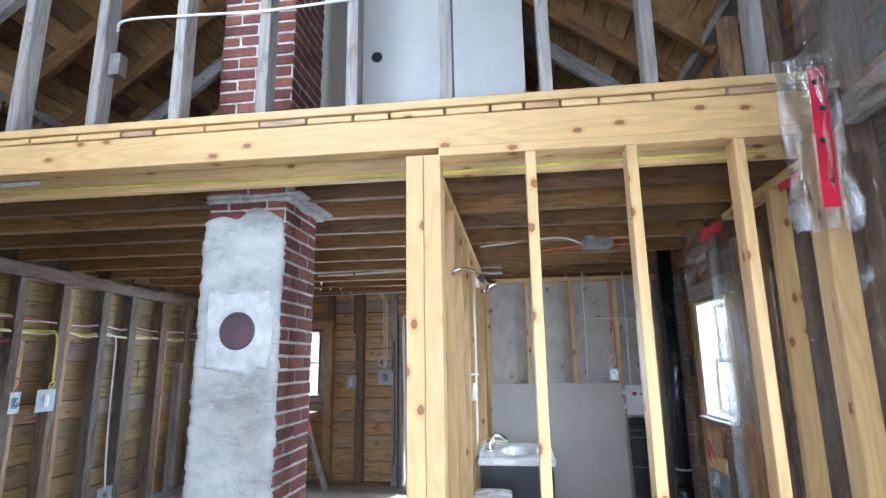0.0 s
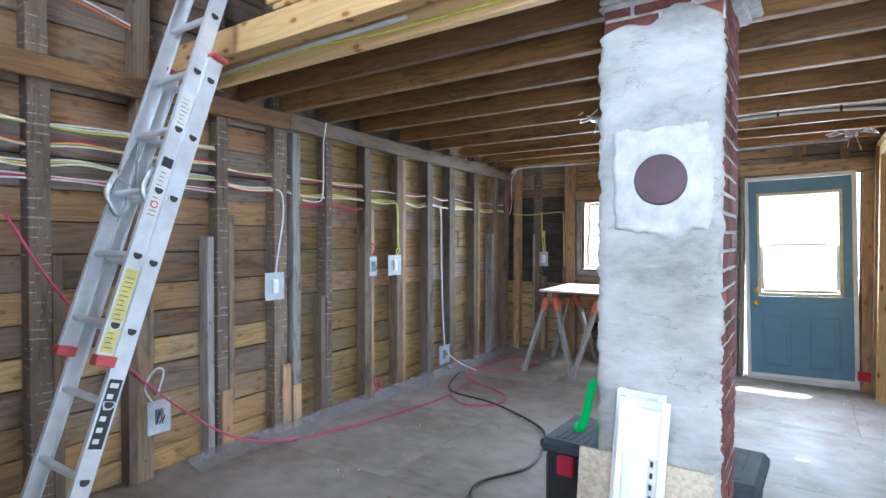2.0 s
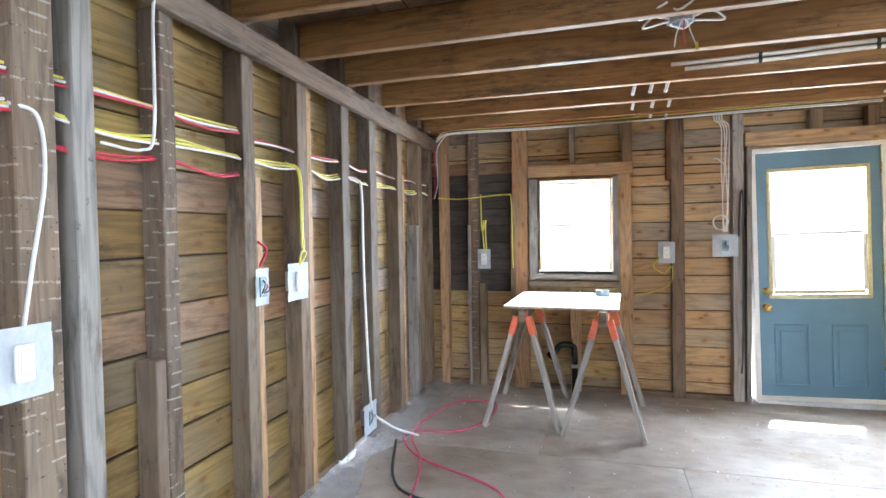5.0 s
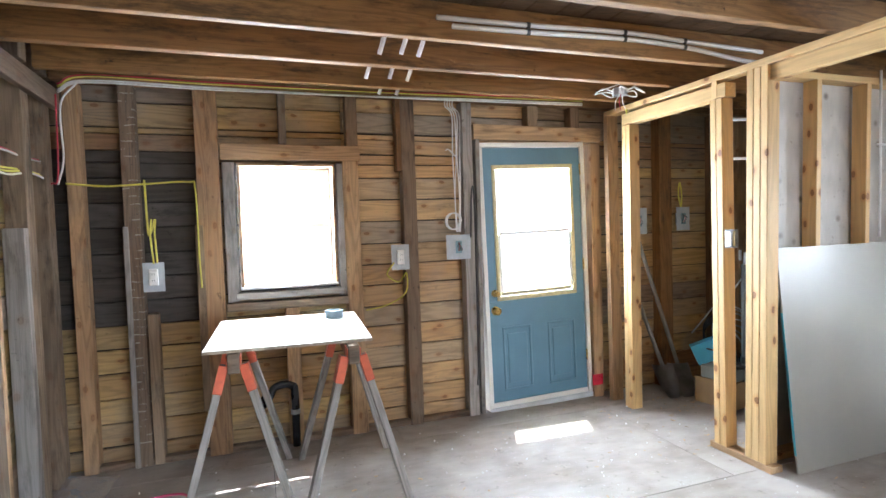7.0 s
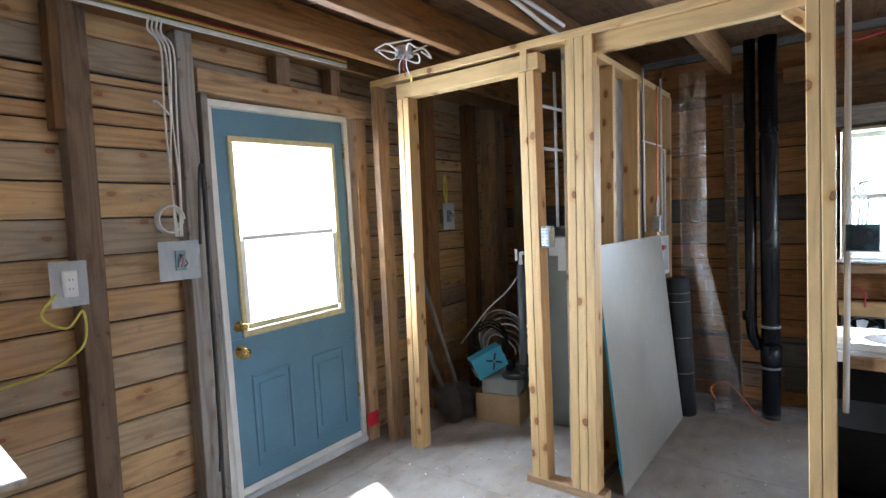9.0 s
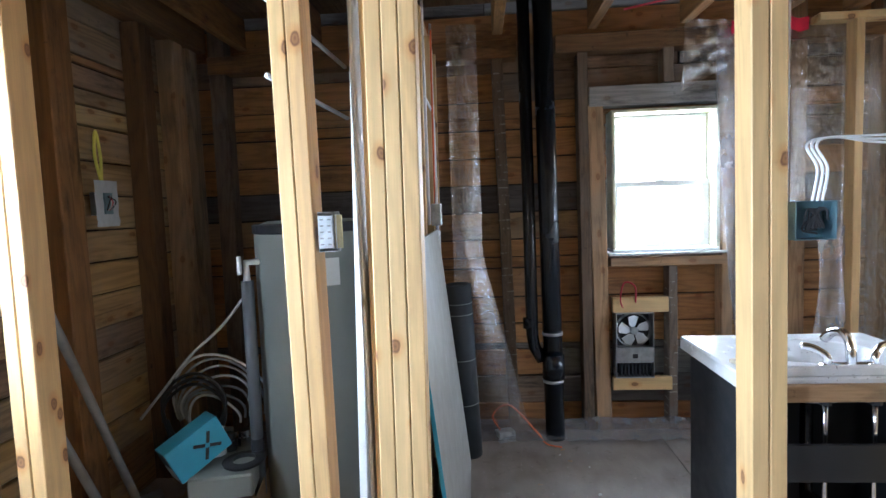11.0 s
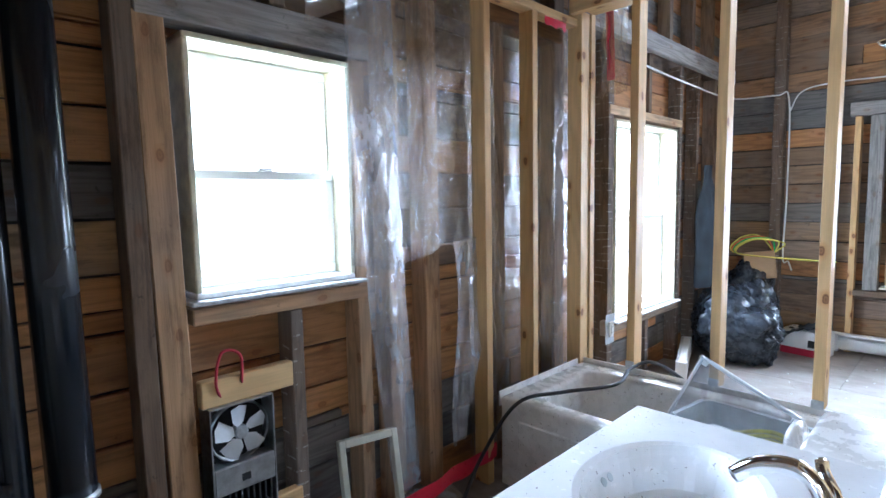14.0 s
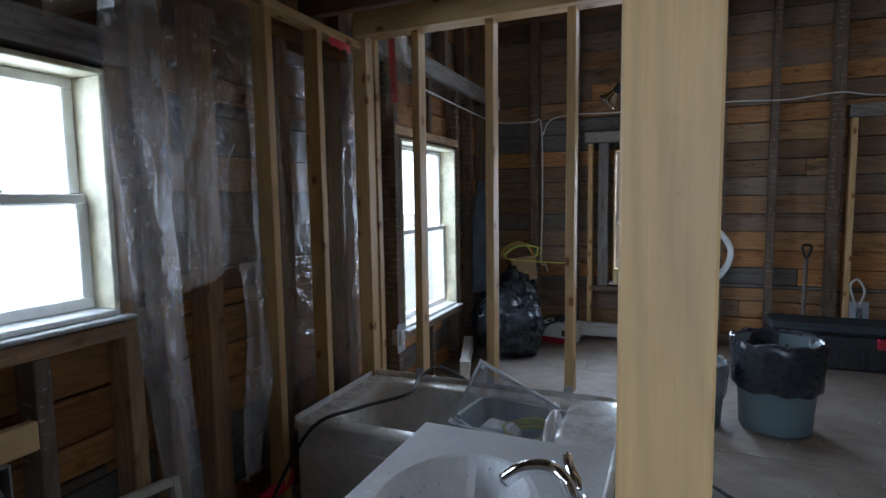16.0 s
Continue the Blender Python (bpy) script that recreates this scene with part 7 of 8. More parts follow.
# ---- on the kitchen floor ----
drape("floor_plastic", lambda u, v: (-4.14 + 0.24 * v * (0.75 + 0.5 * noise.noise((u * 9, 0, 4))) + 0.3 * v * max(0, u - 0.75), 2.3 + 4.4 * u, 0.012 + 0.05 * (1 - v) ** 2 + 0.02 * abs(noise.noise((u * 40, v * 5, 6)))), 120, 8, MILKY_FILM, "crumpled polythene strip along the foot of the wall")
cable("cord", [(-3.95, 1.35, 1.55), (-3.98, 1.55, 1.2), (-4.05, 1.9, 0.75), (-4.1, 2.25, 0.4), (-4.02, 2.6, 0.12), (-3.91, 3.01, 0.015), (-3.75, 3.53, 0.012), (-3.61, 4.37, 0.012), (-3.7, 5.0, 0.012), (-3.92, 5.5, 0.02), (-3.8, 6.2, 0.012), (-3.5, 6.3, 0.012), (-3.45, 5.95, 0.012), (-3.6, 5.6, 0.012), (-3.95, 5.45, 0.015), (-3.75, 5.1, 0.012), (-3.2, 4.8, 0.012), (-3.12, 4.5, 0.012), (-3.35, 4.35, 0.012), (-3.6, 4.5, 0.012)], 0.007, PINK_CORD, "long pink extension cord trailing over the floor", "cord")
cable("cord", [(-3.98, 5.3, 0.02), (-3.8, 4.8, 0.012), (-3.6, 4.6, 0.012), (-3.17, 4.52, 0.012), (-2.67, 4.26, 0.012), (-2.45, 4.0, 0.012), (-2.35, 3.5, 0.012), (-2.5, 3.1, 0.012), (-2.3, 2.75, 0.012)], 0.009, BLACK_CORD, "black extension cord on the plywood floor", "cord")


def toolbox():
    ob = thing("toolbox", "long black plastic toolbox with a ribbed grey lid", "toolbox", at=(-1.59, 3.33, 0), turn=-2)
    put("body", cube(-0.49, 0.49, -0.22, 0.22, 0.0, 0.29, bevel=0.02), BLACK_PLASTIC, ob)
    lid_ = put("lid", cube(-0.515, 0.515, -0.245, 0.245, 0.292, 0.37, bevel=0.025), GREY_LID, ob)
    for k in range(24):
        put("rib", cube(-0.44 + 0.037 * k, -0.42 + 0.037 * k, -0.19, 0.19, 0.37, 0.374), GREY_LID, lid_)
    for x in (-0.36, 0.36):
        put("latch", cube(x - 0.045, x + 0.045, -0.262, -0.222, 0.2, 0.3, bevel=0.008), RED_LATCH, ob, "red latch")
    return ob


GREY_LID = plain_mat("grey_ribbed_lid", (0.05, 0.062, 0.075), 0.85, 0, 0.15, 8)
RED_LATCH = plain_mat("red_latch_plastic", (0.4, 0.02, 0.05), 0.4, 0, 0.1, 8)
toolbox()
clampg = thing("bar_clamp", "green-handled bar clamp standing behind the toolbox", "clamp", at=(-1.68, 2.74, 0))
put("bar", rod(bmesh.new(), (0, 0, 0.0), (0.02, 0.0, 0.72), 0.009), STEEL, clampg)
put("jaw", tube(bmesh.new(), [(0.02, -0.02, 0.6), (0.03, 0, 0.72), (0.02, 0, 0.8), (-0.02, 0, 0.8), (-0.04, 0, 0.7), (-0.07, 0, 0.6), (-0.1, 0, 0.6)], 0.02, 8, 5), GREEN_PLASTIC, clampg, "green plastic grip", True)

trim_stack = thing("metal_panels", "two white painted metal panels leaning on the chimney", "metal panel", at=(-1.455, 2.40, 0))
tm = pose(0, 0, 0, -8, 2, 0)
for k, (x0, x1, y, h) in enumerate(((-0.10, 0.07, 0.0, 0.87), (-0.075, 0.095, -0.05, 0.85))):
    for b in ((x0, x0 + 0.022, y - 0.02, y + 0.02, 0, h), (x1 - 0.022, x1, y - 0.02, y + 0.02, 0, h), (x0 + 0.05, x1 - 0.06, y - 0.012, y + 0.0, 0, h - 0.03), (x0 + 0.0225, x1 - 0.0225, y + 0.008, y + 0.016, 0.0, h - 0.002), (x0 + 0.0225, x1 - 0.0225, y - 0.018, y - 0.013, h - 0.2, h - 0.03)):
        put("channel", cube(*b, m=tm, bevel=0.002), WHITE_PAINT, trim_stack)
for k in range(14):
    put("slot", cube(0.045, 0.055, -0.0575, -0.056, 0.1 + 0.04 * k, 0.12 + 0.04 * k, m=tm, bevel=0), INK, trim_stack)
pb = put("particle_board", cube(-0.245, 0.245, -0.008, 0.008, 0, 0.6, bevel=0.002), PARTICLE)
pb.matrix_basis = pose(-1.44, 2.46, 0.003, -8, 0, 0)
tagged(pb, "stained particle board leaning on the chimney", "board")
scrap = put("floor_plate", cube(-0.035, 0.035, -0.012, 0.012, 0, 0.004), STEEL)
scrap.location = (-0.93, 4.6, 0.001)
tagged(scrap, "small metal plate lying on the floor", "plate")

# ---- closet ----
DULL_GREY = plain_mat("dull_grey_plastic", (0.11, 0.115, 0.12), 0.5, 0, 0.1, 6)
GREY_CABLE = plain_mat("grey_cable", (0.4, 0.4, 0.4), 0.5, 0, 0.15, 20)
heater = thing("water_heater", "tall grey-green water heater in the closet", "water heater", at=(0.66, 5.93, 0))
put("tank", lathe(bmesh.new(), [(0.0001, 0.0), (0.26, 0.0), (0.265, 0.02), (0.265, 1.30), (0.26, 1.325), (0.2, 1.345), (0.0001, 1.35)], 40, pose(0, 0, 0.0)), GREY_TANK, heater, "", True)
put("top_band", lathe(bmesh.new(), [(0.267, 1.29), (0.272, 1.295), (0.272, 1.33), (0.262, 1.335)], 40), BLACK_PLASTIC, heater)
for a0, z0, z1, mt in ((-178, 1.16, 1.28, LABEL), (-165, 1.06, 1.18, LABEL)):
    bm = bmesh.new()
    n = 6
    vs = [[bm.verts.new((0.268 * math.cos(radians(a0 + 26 * k / n)), 0.268 * math.sin(radians(a0 + 26 * k / n)), z)) for k in range(n + 1)] for z in (z0, z1)]
    for k in range(n):
        bm.faces.new((vs[0][k], vs[0][k + 1], vs[1][k + 1], vs[1][k]))
    put("label", bm, mt, heater, "white printed label")
put("relief_pipe", rod(bmesh.new(), (-0.22, 0.235, 0.12), (-0.22, 0.235, 1.09), 0.027), DULL_GREY, heater, "grey relief pipe", True)
put("valve", tube(bmesh.new(), [(-0.15, 0.17, 1.17), (-0.22, 0.235, 1.17), (-0.22, 0.235, 1.08)], 0.016, 8, 2, False), VINYL, heater, "white relief valve", True)
put("valve_lever", cube(-0.26, -0.24, 0.245, 0.26, 1.12, 1.2), VINYL, heater, "white valve lever")
put("tape_wrap", rod(bmesh.new(), (-0.22, 0.235, 0.33), (-0.22, 0.235, 0.38), 0.029), BLACK_PLASTIC, heater)
for x in (-0.1, 0.1):
    put("pipe", rod(bmesh.new(), (x, 0, 1.34), (x, 0, 2.4), 0.011), VINYL, heater, "white water pipe", True)
for z in (2.12, 1.86):
    put("pipe", rod(bmesh.new(), (-0.7, -0.1, z - 0.02), (0.3, -0.12, z), 0.01), VINYL, heater, "white water pipe", True)
carton = thing("cardboard_box", "open cardboard box of plumbing clutter", "box", at=(0.42, 6.3, 0), turn=12)
for b in ((-0.2, 0.2, -0.16, -0.155, 0, 0.2), (-0.2, 0.2, 0.155, 0.16, 0, 0.2), (-0.2, -0.195, -0.1545, 0.1545, 0, 0.2), (0.195, 0.2, -0.1545, 0.1545, 0, 0.2), (-0.195, 0.195, -0.1545, 0.1545, 0, 0.005)):
    put("side", cube(*b, bevel=0.001), CARDBOARD, carton)
case = put("grey_case", cube(-0.19, 0.19, -0.13, 0.13, 0, 0.1, bevel=0.008), GREY_TANK)
case.matrix_basis = pose(0.42, 6.29, 0.2, 0, 0, 14)
tagged(case, "pale grey plastic case on the cardboard box", "case")
fanbox = thing("blue_carton", "tilted blue carton printed with a ceiling fan", "carton", at=(0.33, 6.36, 0.33), turn=-38)
put("carton", cube(-0.12, 0.12, -0.05, 0.05, 0, 0.16, bevel=0.003, m=pose(0, 0, 0, 0, -24, 0)), BLUE_CARTON, fanbox)
for a in (35, 120, 215, 300):
    put("blade_print", cube(0.01, 0.06, -0.052, -0.0505, -0.007, 0.007, bevel=0, m=pose(0, 0, 0.08, 0, -24, 0) @ pose(0, 0, 0, 0, a, 0)), INK, fanbox)
put("end_panel", cube(-0.1215, -0.1203, -0.048, 0.048, 0.004, 0.156, bevel=0, m=pose(0, 0, 0, 0, -24, 0)), INK, fanbox, "black printed end")
put("barcode", cube(-0.1235, -0.1217, -0.035, 0.03, 0.02, 0.08, bevel=0, m=pose(0, 0, 0, 0, -24, 0)), LABEL, fanbox, "white label with bars")
ring = put("flange_ring", lathe(bmesh.new(), [(0.05, 0.0), (0.085, 0.0), (0.09, 0.012), (0.05, 0.016), (0.05, 0.0)], 28), BLACK_PLASTIC)
ring.location = (0.37, 6.2, 0.301)
tagged(ring, "black ring gasket on the grey case", "ring")
for k, (x, y, r, h, mt) in enumerate(((0.46, 6.28, 0.035, 0.07, CHROME), (0.4, 6.32, 0.03, 0.08, BLACK_PLASTIC), (0.36, 6.36, 0.04, 0.12, LABEL))):
    t_ = put("fitting", lathe(bmesh.new(), [(0.0001, 0), (r, 0), (r, h * 0.6), (r * 0.8, h * 0.65), (r * 0.8, h), (0.0001, h)], 16), mt)
    t_.location = (x + 0.09, y, 0.301)
    tagged(t_, "small plumbing fitting on the grey case", "fitting", "plumbing fittings")
for k in range(7):
    a = 0.11 + 0.017 * k
    cable("cable_coil", [(0.56 + 0.012 * k, 6.42 + a * 1.15 * math.cos(q), 0.42 + 0.012 * k + a * math.sin(q) + 0.02 * math.sin(2 * q + k)) for q in [0.42 * j - 0.4 for j in range(10)]], 0.0065, GREY_CABLE if k % 3 else WHITE_CABLE, "loose loop of grey house cable in the closet", "cable", "loops of cable", per=4)
cable("cable_coil", [(0.52 + 0.02 * math.sin(a), 6.5 + (0.15 + 0.015 * math.sin(3 * a)) * math.cos(a), 0.42 + 0.17 * math.sin(a) + 0.004 * a) for a in [0.5 * q for q in range(38)]], 0.008, BLACK_CORD, "loose coil of black cable", "cable", per=3)
cable("cable", [(0.46, 6.72, 0.46), (0.47, 6.6, 0.6), (0.48, 6.47, 0.75), (0.49, 6.32, 0.88), (0.49, 6.2, 1.02)], 0.0065, WHITE_CABLE, "stiff white cable springing from the coil")


def digger(name, label, foot, top, blade=True, hand=False, spin=0):
    f, t = Vector(foot), Vector(top)
    ob = thing(name, label, "shovel" if blade else "broom")
    d = (t - f).normalized()
    put("shaft", rod(bmesh.new(), f + d * (0.25 if blade else 0.0), t, 0.016), GREY_SHAFT, ob, "", True)
    if blade:
        m = Matrix.Translation(f) @ d.to_track_quat("Z", "Y").to_matrix().to_4x4() @ Matrix.Rotation(radians(spin), 4, "Z")
        bm = bmesh.new()
        g = [[bm.verts.new(m @ Vector(((i / 6 - 0.5) * 0.21 * (0.55 + 0.45 * min(1, j / 2.5)), -0.03 * (1 - ((i / 6 - 0.5) * 2) ** 2), 0.28 * j / 6))) for i in range(7)] for j in range(7)]
        for a, b in zip(g, g[1:]):
            for i in range(6):
                bm.faces.new((a[i], a[i + 1], b[i + 1], b[i]))
        bmesh.ops.solidify(bm, geom=bm.faces[:], thickness=0.003)
        put("blade", bm, SHOVEL_STEEL, ob, "dull steel blade", True)
    if hand:
        s = d.orthogonal().normalized()
        put("grip", tube(bmesh.new(), [t - d * 0.02, t + s * 0.05 + d * 0.05, t + s * 0.05 + d * 0.1, t - s * 0.05 + d * 0.1, t - s * 0.05 + d * 0.05, t - d * 0.02], 0.012, 8, 4), BLACK_PLASTIC, ob, "black D grip", True)
    return ob


GREY_SHAFT = plain_mat("grey_wooden_shaft", (0.2, 0.19, 0.17), 0.7, 0, 0.2, 9)
digger("shovel", "long-handled shovel leaning in the closet", (0.2, 6.5, 0.01), (-0.08, 6.74, 1.3), spin=50)
digger("shovel", "grey-shafted spade leaning in the closet", (0.08, 6.52, 0.01), (-0.14, 6.7, 0.85), spin=50)
trim1 = timber("trim_strip", (0.03, 5.555, 0.0), (0.10, 5.52, 2.0), 0.07, 0.02, GREY_STUD, None, across=(1, 0, 0))
tagged(trim1, "long weathered trim strip standing in the closet", "trim strip")
trim2 = timber("trim_strip", (0.06, 5.60, 0.0), (0.10, 5.56, 1.95), 0.05, 0.03, WHITE_PAINT, None, across=(1, 0, 0))
tagged(trim2, "long white trim strip standing in the closet", "trim strip")
jbf = thing("floor_box", "loose steel box with orange wire on the floor", "electrical box", at=(1.25, 5.03, 0.0), turn=20)
put("box", cube(-0.035, 0.035, -0.05, 0.05, 0.0, 0.06), STEEL, jbf)
cable("wire", [(1.25, 5.06, 0.06), (1.23, 5.1, 0.16), (1.28, 5.0, 0.2), (1.23, 4.85, 0.06), (1.18, 4.8, 0.01), (1.13, 4.72, 0.01)], 0.005, ORANGE_WIRE, "orange wire curling from the floor box", "wire")

# ---- front room ----
before = set(scene.objects)
bin_ = thing("waste_bin", "grey plastic bin lined with a black bag", "waste bin", at=(-1.09, 1.2, 0))
put("tub", lathe(bmesh.new(), [(0.0001, 0.0), (0.19, 0.0), (0.2, 0.02), (0.235, 0.54), (0.245, 0.55), (0.23, 0.55), (0.19, 0.05), (0.0001, 0.04)], 36), GREY_BIN, bin_, "", True)
bm = lathe(bmesh.new(), [(0.239, 0.27), (0.246, 0.3), (0.245, 0.4), (0.252, 0.5), (0.258, 0.56), (0.245, 0.575), (0.225, 0.56), (0.215, 0.45), (0.17, 0.3)], 60)
for v in bm.verts:
    n_ = noise.noise((v.co.x * 14, v.co.y * 14, v.co.z * 5))
    v.co.x *= 1 + 0.04 * n_ + 0.03
    v.co.y *= 1 + 0.04 * n_ + 0.03
    v.co.z += 0.03 * noise.noise((v.co.x * 9, v.co.y * 9, 3)) * (1 if v.co.z < 0.35 or v.co.z > 0.5 else 0.3)
put("bag", bm, BAG, bin_, "black bin bag folded over the rim", True)
bin2 = thing("waste_bin", "small grey bin with a clear liner", "waste bin", at=(-0.66, 1.28, 0))
put("tub", lathe(bmesh.new(), [(0.0001, 0.0), (0.12, 0.0), (0.15, 0.4), (0.155, 0.405), (0.145, 0.405), (0.115, 0.03), (0.0001, 0.02)], 28), GREY_BIN, bin2, "", True)
bm = lathe(bmesh.new(), [(0.152, 0.2), (0.158, 0.3), (0.165, 0.41), (0.15, 0.42), (0.13, 0.3)], 36)
for v in bm.verts:
    v.co.z += 0.04 * noise.noise((v.co.x * 12, v.co.y * 12, 1))
put("liner", bm, MILKY_FILM, bin2, "clear plastic liner", True)
chest = thing("tool_chest", "long black plastic tool chest with a grey lid", "tool chest", at=(-1.78, -0.36, 0))
put("body", cube(-0.5, 0.5, -0.22, 0.13, 0.0, 0.3, bevel=0.02), BLACK_PLASTIC, chest)
put("lid", cube(-0.52, 0.52, -0.23, 0.15, 0.302, 0.38, bevel=0.025), GREY_LID, chest, "dark grey lid")
for x in (-0.28, 0.28):
    put("latch", cube(x - 0.05, x + 0.05, 0.132, 0.16, 0.2, 0.29, bevel=0.006), RED_LATCH, chest, "red latch")
for k in range(7):
    put("rib", cube(-0.42 + 0.13 * k, -0.38 + 0.13 * k, 0.131, 0.14, 0.03, 0.19), BLACK_PLASTIC, chest)
digger("shovel", "green-shafted spade standing by the back wall", (-1.56, -0.55, 0.02), (-1.58, -0.6, 0.9), True, True)
cable("cable", [(1.23, 1.4, 2.27), (1.23, 0.6, 2.25), (1.2, -0.4, 2.24), (0.9, -0.62, 2.25), (0.8, -0.63, 2.2), (0.79, -0.64, 1.4), (0.8, -0.63, 0.8), (0.75, -0.6, 0.76), (0.72, -0.6, 0.68)], 0.007, WHITE_CABLE, "white cable running round the front room studs")
cable("cable", [(0.79, -0.63, 2.1), (0.7, -0.63, 2.26), (0.45, -0.64, 2.3), (0.0, -0.64, 2.29), (-0.9, -0.64, 2.31), (-1.39, -0.64, 2.29), (-1.78, -0.64, 2.32), (-2.1, -0.64, 2.27), (-2.9, -0.64, 2.28)], 0.007, WHITE_CABLE, "white cable crossing the back wall studs")
cable("cable", [(-0.36, 3.80, 1.40), (-0.42, 3.72, 1.40), (-0.54, 3.5, 1.385), (-0.61, 3.38, 1.31), (-0.58, 3.42, 1.24), (-0.48, 3.62, 1.225), (-0.37, 3.8, 1.24)], 0.008, WHITE_CABLE, "white cable loop sticking out of the wall studs")
wall_box = thing("switch_box", "pale steel box on a bathroom wall stud", "electrical box", at=(-0.395, 3.78, 1.29))
put("box", cube(-0.012, 0.02, -0.035, 0.035, -0.055, 0.055), STEEL, wall_box)
cable("cable", [(-1.98, -0.58, 0.5), (-2.0, -0.55, 0.62), (-1.95, -0.55, 0.72), (-1.9, -0.56, 0.66), (-1.95, -0.58, 0.48)], 0.009, WHITE_CABLE, "white cable loop above the low box")


def bag(at, r, h, seed):
    ob = bmesh.new()
    bmesh.ops.create_icosphere(ob, subdivisions=5, radius=1.0)
    for v in ob.verts:
        d = 1 - 0.16 * abs(noise.noise(Vector((v.co.x * 7, v.co.y * 7, v.co.z * 2.5 + seed)))) - 0.08 * abs(noise.noise(v.co * 15 + Vector((0, seed, 0)))) + 0.3 * noise.noise(v.co * 1.7 + Vector((seed, 0, 0))) + 0.1 * abs(noise.noise(v.co * 5 + Vector((seed, 3, 0)))) + 0.04 * noise.noise(v.co * 13)
        v.co = Vector((v.co.x * r * d, v.co.y * r * d, max(-0.8, v.co.z) * h * d))
    lo = min(v.co.z for v in ob.verts)
    for v in ob.verts:
        v.co.z -= lo
    o = put("bin_bag", ob, BAG, None, "", True)
    o.location = at
    return tagged(o, "full black bin bag slumped on the floor", "bin bag", "bags of rubbish")


bag((0.93, 0.16, 0), 0.37, 0.31, 3.0)
bag((0.76, 0.22, 0), 0.15, 0.16, 21.0)
bag((0.93, -0.1, 0), 0.25, 0.33, 9.0)
bag((0.98, -0.33, 0.0), 0.24, 0.4, 15.0)
shoebox = thing("shoe_box", "white and red printed box beside the bags", "box", at=(0.54, -0.39, 0), turn=-12)
put("carton", cube(-0.16, 0.16, -0.11, 0.11, 0, 0.21, bevel=0.003), LABEL, shoebox)
put("stripe", cube(-0.162, 0.162, 0.1105, 0.1125, 0.0, 0.06, bevel=0), RED_LATCH, shoebox, "red printed band")
put("picture", cube(-0.13, -0.05, 0.1105, 0.1125, 0.08, 0.14, bevel=0), INK, shoebox, "dark printed patch")
rag = drape("rag", lambda u, v: (0.38 + 0.3 * u, -0.48 + 0.22 * v + 0.04 * (v > 0.8), 0.225 + 0.05 * noise.noise((u * 6, v * 6, 3)) + 0.03 * math.sin(5 * u)), 16, 12, CLOTH, "dark rag heaped on the printed box", "rag")
cbox = put("cardboard_box", cube(-0.12, 0.12, -0.1, 0.1, 0, 0.24, bevel=0.003), CARDBOARD)
cbox.matrix_basis = pose(0.9, -0.33, 0.62, 8, 6, 20)
tagged(cbox, "brown cardboard box resting on the bags", "box")
for k in range(5):
    cable("cord", [(0.8, -0.35, 0.86), (0.72 + 0.05 * k, -0.3, 0.95 + 0.015 * k), (0.95 + 0.03 * k, -0.25, 0.97), (1.05, -0.2, 0.85), (0.6 - 0.06 * k, -0.4, 0.8)], 0.006, (YELLOW_CABLE, YELLOW_CABLE, GREEN_PLASTIC, ORANGE_WIRE, YELLOW_CABLE)[k], "tangled cord on top of the bags", "cord", "tangled cords")
drape("coat", lambda u, v: (1.2 - 0.1 * math.sin(math.pi * u) * (0.3 + 0.7 * v) + 0.03 * noise.noise((u * 5, v * 4, 2)), 0.4 - 0.46 * u * (0.35 + 0.65 * min(1, v * 2.2)) - 0.14 * (1 - min(1, v * 2.2)), 1.62 - 1.02 * v), 24, 36, CLOTH, "dark coat hanging beside the window", "coat")


def baseboard_heater(at, turn, ln, label):
    ob = thing("baseboard_heater", label, "heater", "baseboard heaters", at, turn)
    put("back", cube(-ln / 2, ln / 2, 0.0, 0.012, 0.02, 0.17), WHITE_PAINT, ob)
    put("hood", cube(-ln / 2, ln / 2, -0.06, -0.0005, 0.145, 0.17, bevel=0.008), WHITE_PAINT, ob)
    put("front", cube(-ln / 2, ln / 2, -0.065, -0.058, 0.045, 0.13, bevel=0.003), WHITE_PAINT, ob)
    for s in (-1, 1):
        put("end_cap", cube(s * ln / 2 - 0.03, s * ln / 2 + 0.03, -0.067, 0.012, 0.018, 0.172, bevel=0.004), WHITE_PAINT, ob)
    return ob


baseboard_heater((-0.2, -0.62, 0), 180, 1.15, "white baseboard heater below the window")
baseboard_heater((1.17, 0.75, 0), -72, 0.75, "loose white baseboard heater on the floor")
candle = put("candle", lathe(bmesh.new(), [(0.0001, 0), (0.07, 0), (0.072, 0.15), (0.062, 0.158), (0.0001, 0.15)], 20), WAX)
candle.location = (-0.01, -0.6, 0.586)
tagged(candle, "pale yellow candle on the window sill", "candle")
bottle = put("bottle", lathe(bmesh.new(), [(0.0001, 0), (0.04, 0), (0.04, 0.12), (0.015, 0.15), (0.015, 0.17), (0.0001, 0.17)], 16), VINYL)
bottle.location = (1.27, 1.35, 0.525)
tagged(bottle, "white bottle on the tall window's sill", "bottle")
EAST = 0.09  # the front room's things keep to the outer wall's line
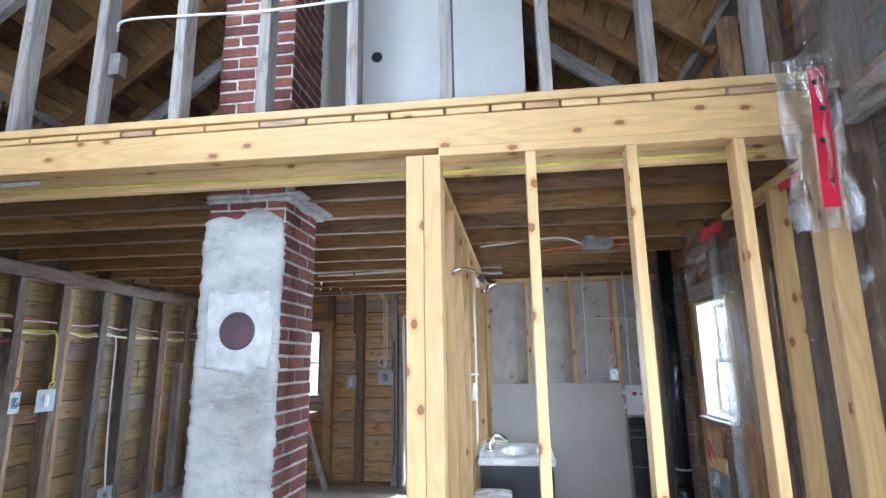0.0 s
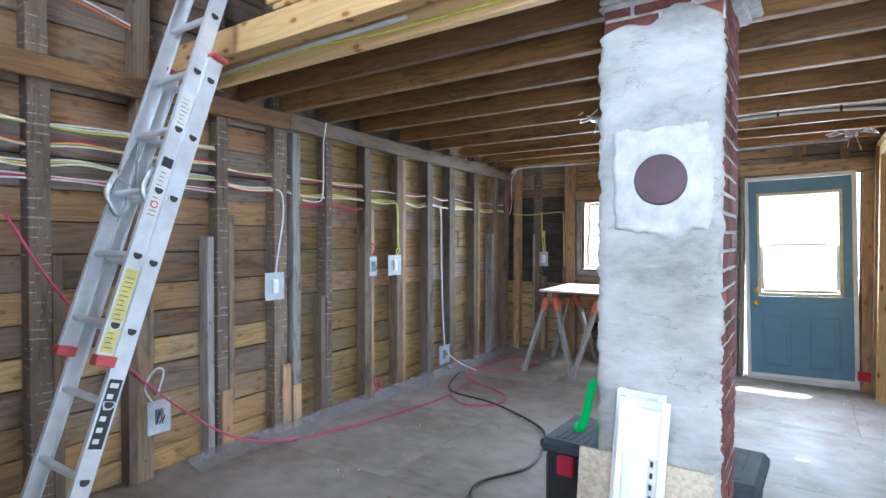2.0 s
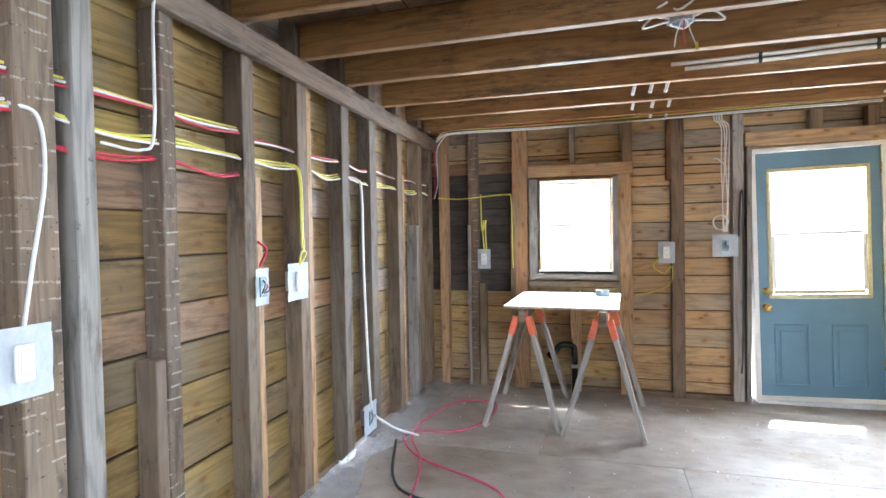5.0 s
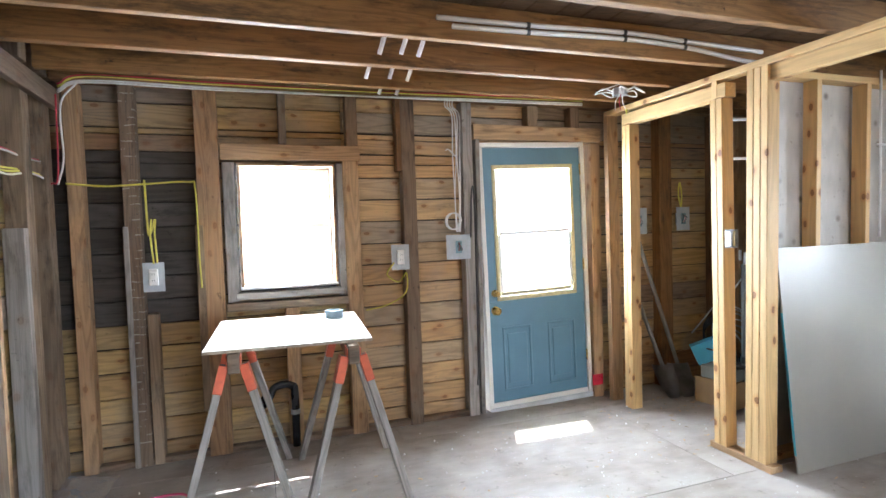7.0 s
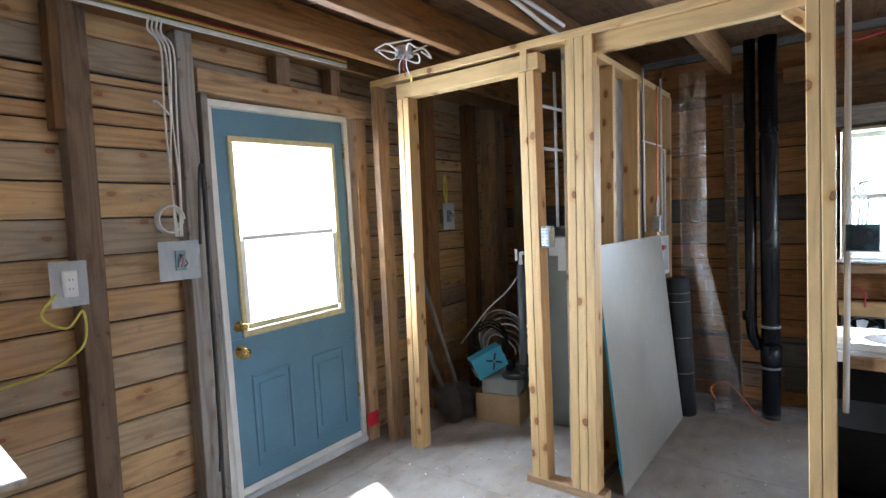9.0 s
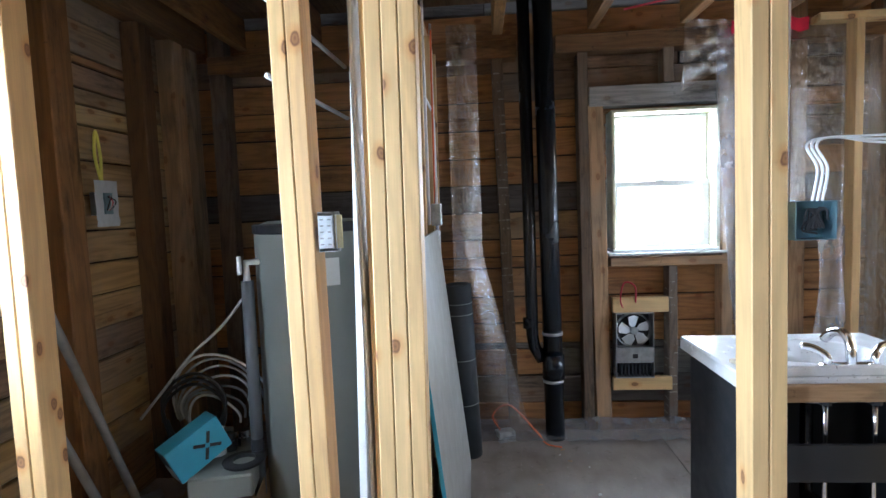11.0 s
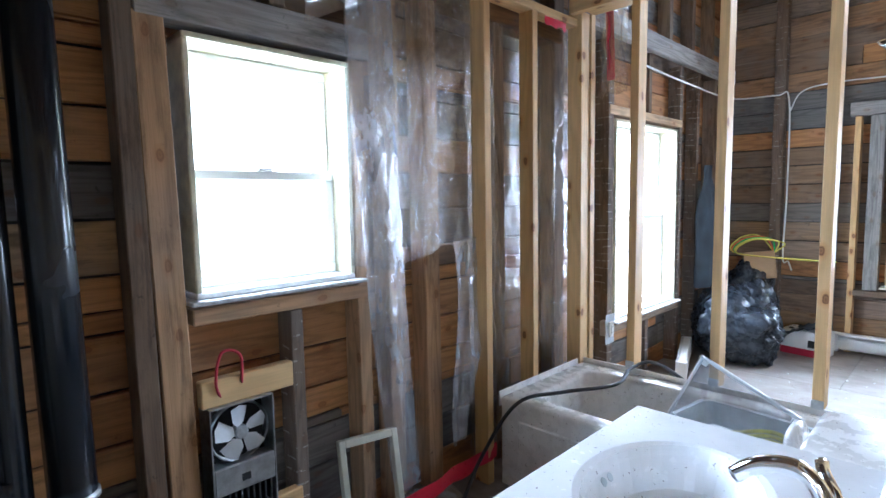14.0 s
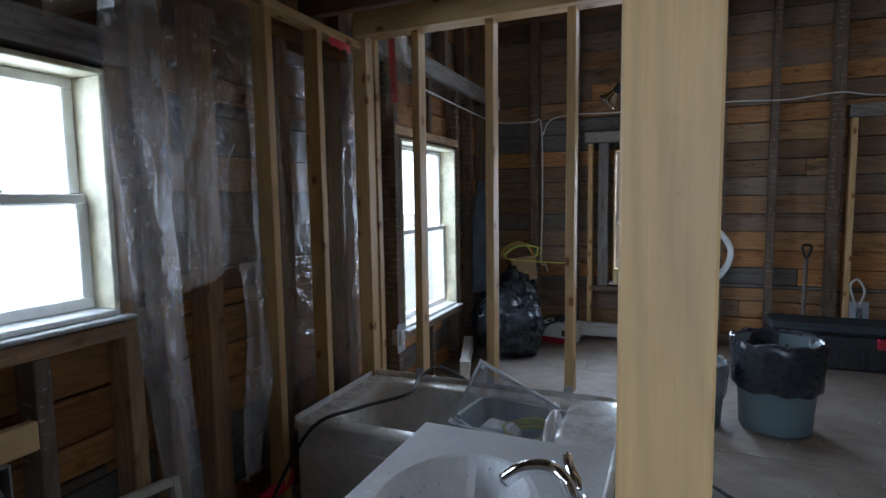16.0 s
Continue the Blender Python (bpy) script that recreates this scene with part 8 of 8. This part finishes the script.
for ob in set(scene.objects) - before:
    if ob.parent is None:
        ob.location.x += EAST
cable("cord", [(1.21, 3.35, 0.02), (1.21, 3.2, 0.2), (1.1, 3.08, 0.44), (1.0, 2.85, 0.455), (0.86, 2.6, 0.46), (0.9, 2.35, 0.475), (0.8, 2.2, 0.47), (0.5, 2.0, 0.2), (0.1, 1.85, 0.012), (-0.4, 1.98, 0.012), (-0.75, 2.3, 0.012), (-1.0, 2.4, 0.012), (-1.25, 2.2, 0.012)], 0.009, BLACK_CORD, "black cord draped over the tub rim", "cord")
cable("cord", [(0.95, 2.2, 0.4), (0.7, 1.9, 0.06), (0.3, 1.75, 0.012), (-0.1, 1.9, 0.012), (-0.3, 1.8, 0.012)], 0.006, WHITE_CABLE, "white cord on the front room floor", "cord")
# loose crumbs of plaster and sawdust
bm = bmesh.new()
for k in range(420):
    x, y = rng.uniform(-3.9, 1.1), rng.uniform(-0.5, 6.7)
    s = rng.uniform(0.002, 0.007)
    m = pose(x, y, s * 0.6, rng.uniform(0, 180), rng.uniform(0, 180), 0) @ Matrix.Diagonal((s, s * rng.uniform(0.5, 1.6), s * 0.6, 1))
    bmesh.ops.create_icosphere(bm, subdivisions=1, radius=1.0, matrix=m)
crumbs = put("debris", bm, LABEL)
tagged(crumbs, "scattered plaster crumbs on the floor", "debris", kind="stuff")

bm = bmesh.new()
for k in range(260):
    x, y = (rng.gauss(-0.1, 0.45), rng.gauss(6.2, 0.4)) if k % 2 else (rng.uniform(-3.9, 1.2), rng.uniform(2.4, 6.7))
    if XL + 0.1 < x < XR - 0.1 and y < YF - 0.1:
        s = rng.uniform(0.004, 0.014)
        bmesh.ops.create_cube(bm, size=1.0, matrix=pose(x, y, 0.002, rng.uniform(-6, 6), rng.uniform(-6, 6), rng.uniform(0, 180)) @ Matrix.Diagonal((s * 2.2, s * rng.uniform(0.3, 1.0), 0.002, 1)))
chips = put("wood_chips", bm, TAN_STUD)
tagged(chips, "brown wood chips and dry leaves on the floor", "debris", kind="stuff")
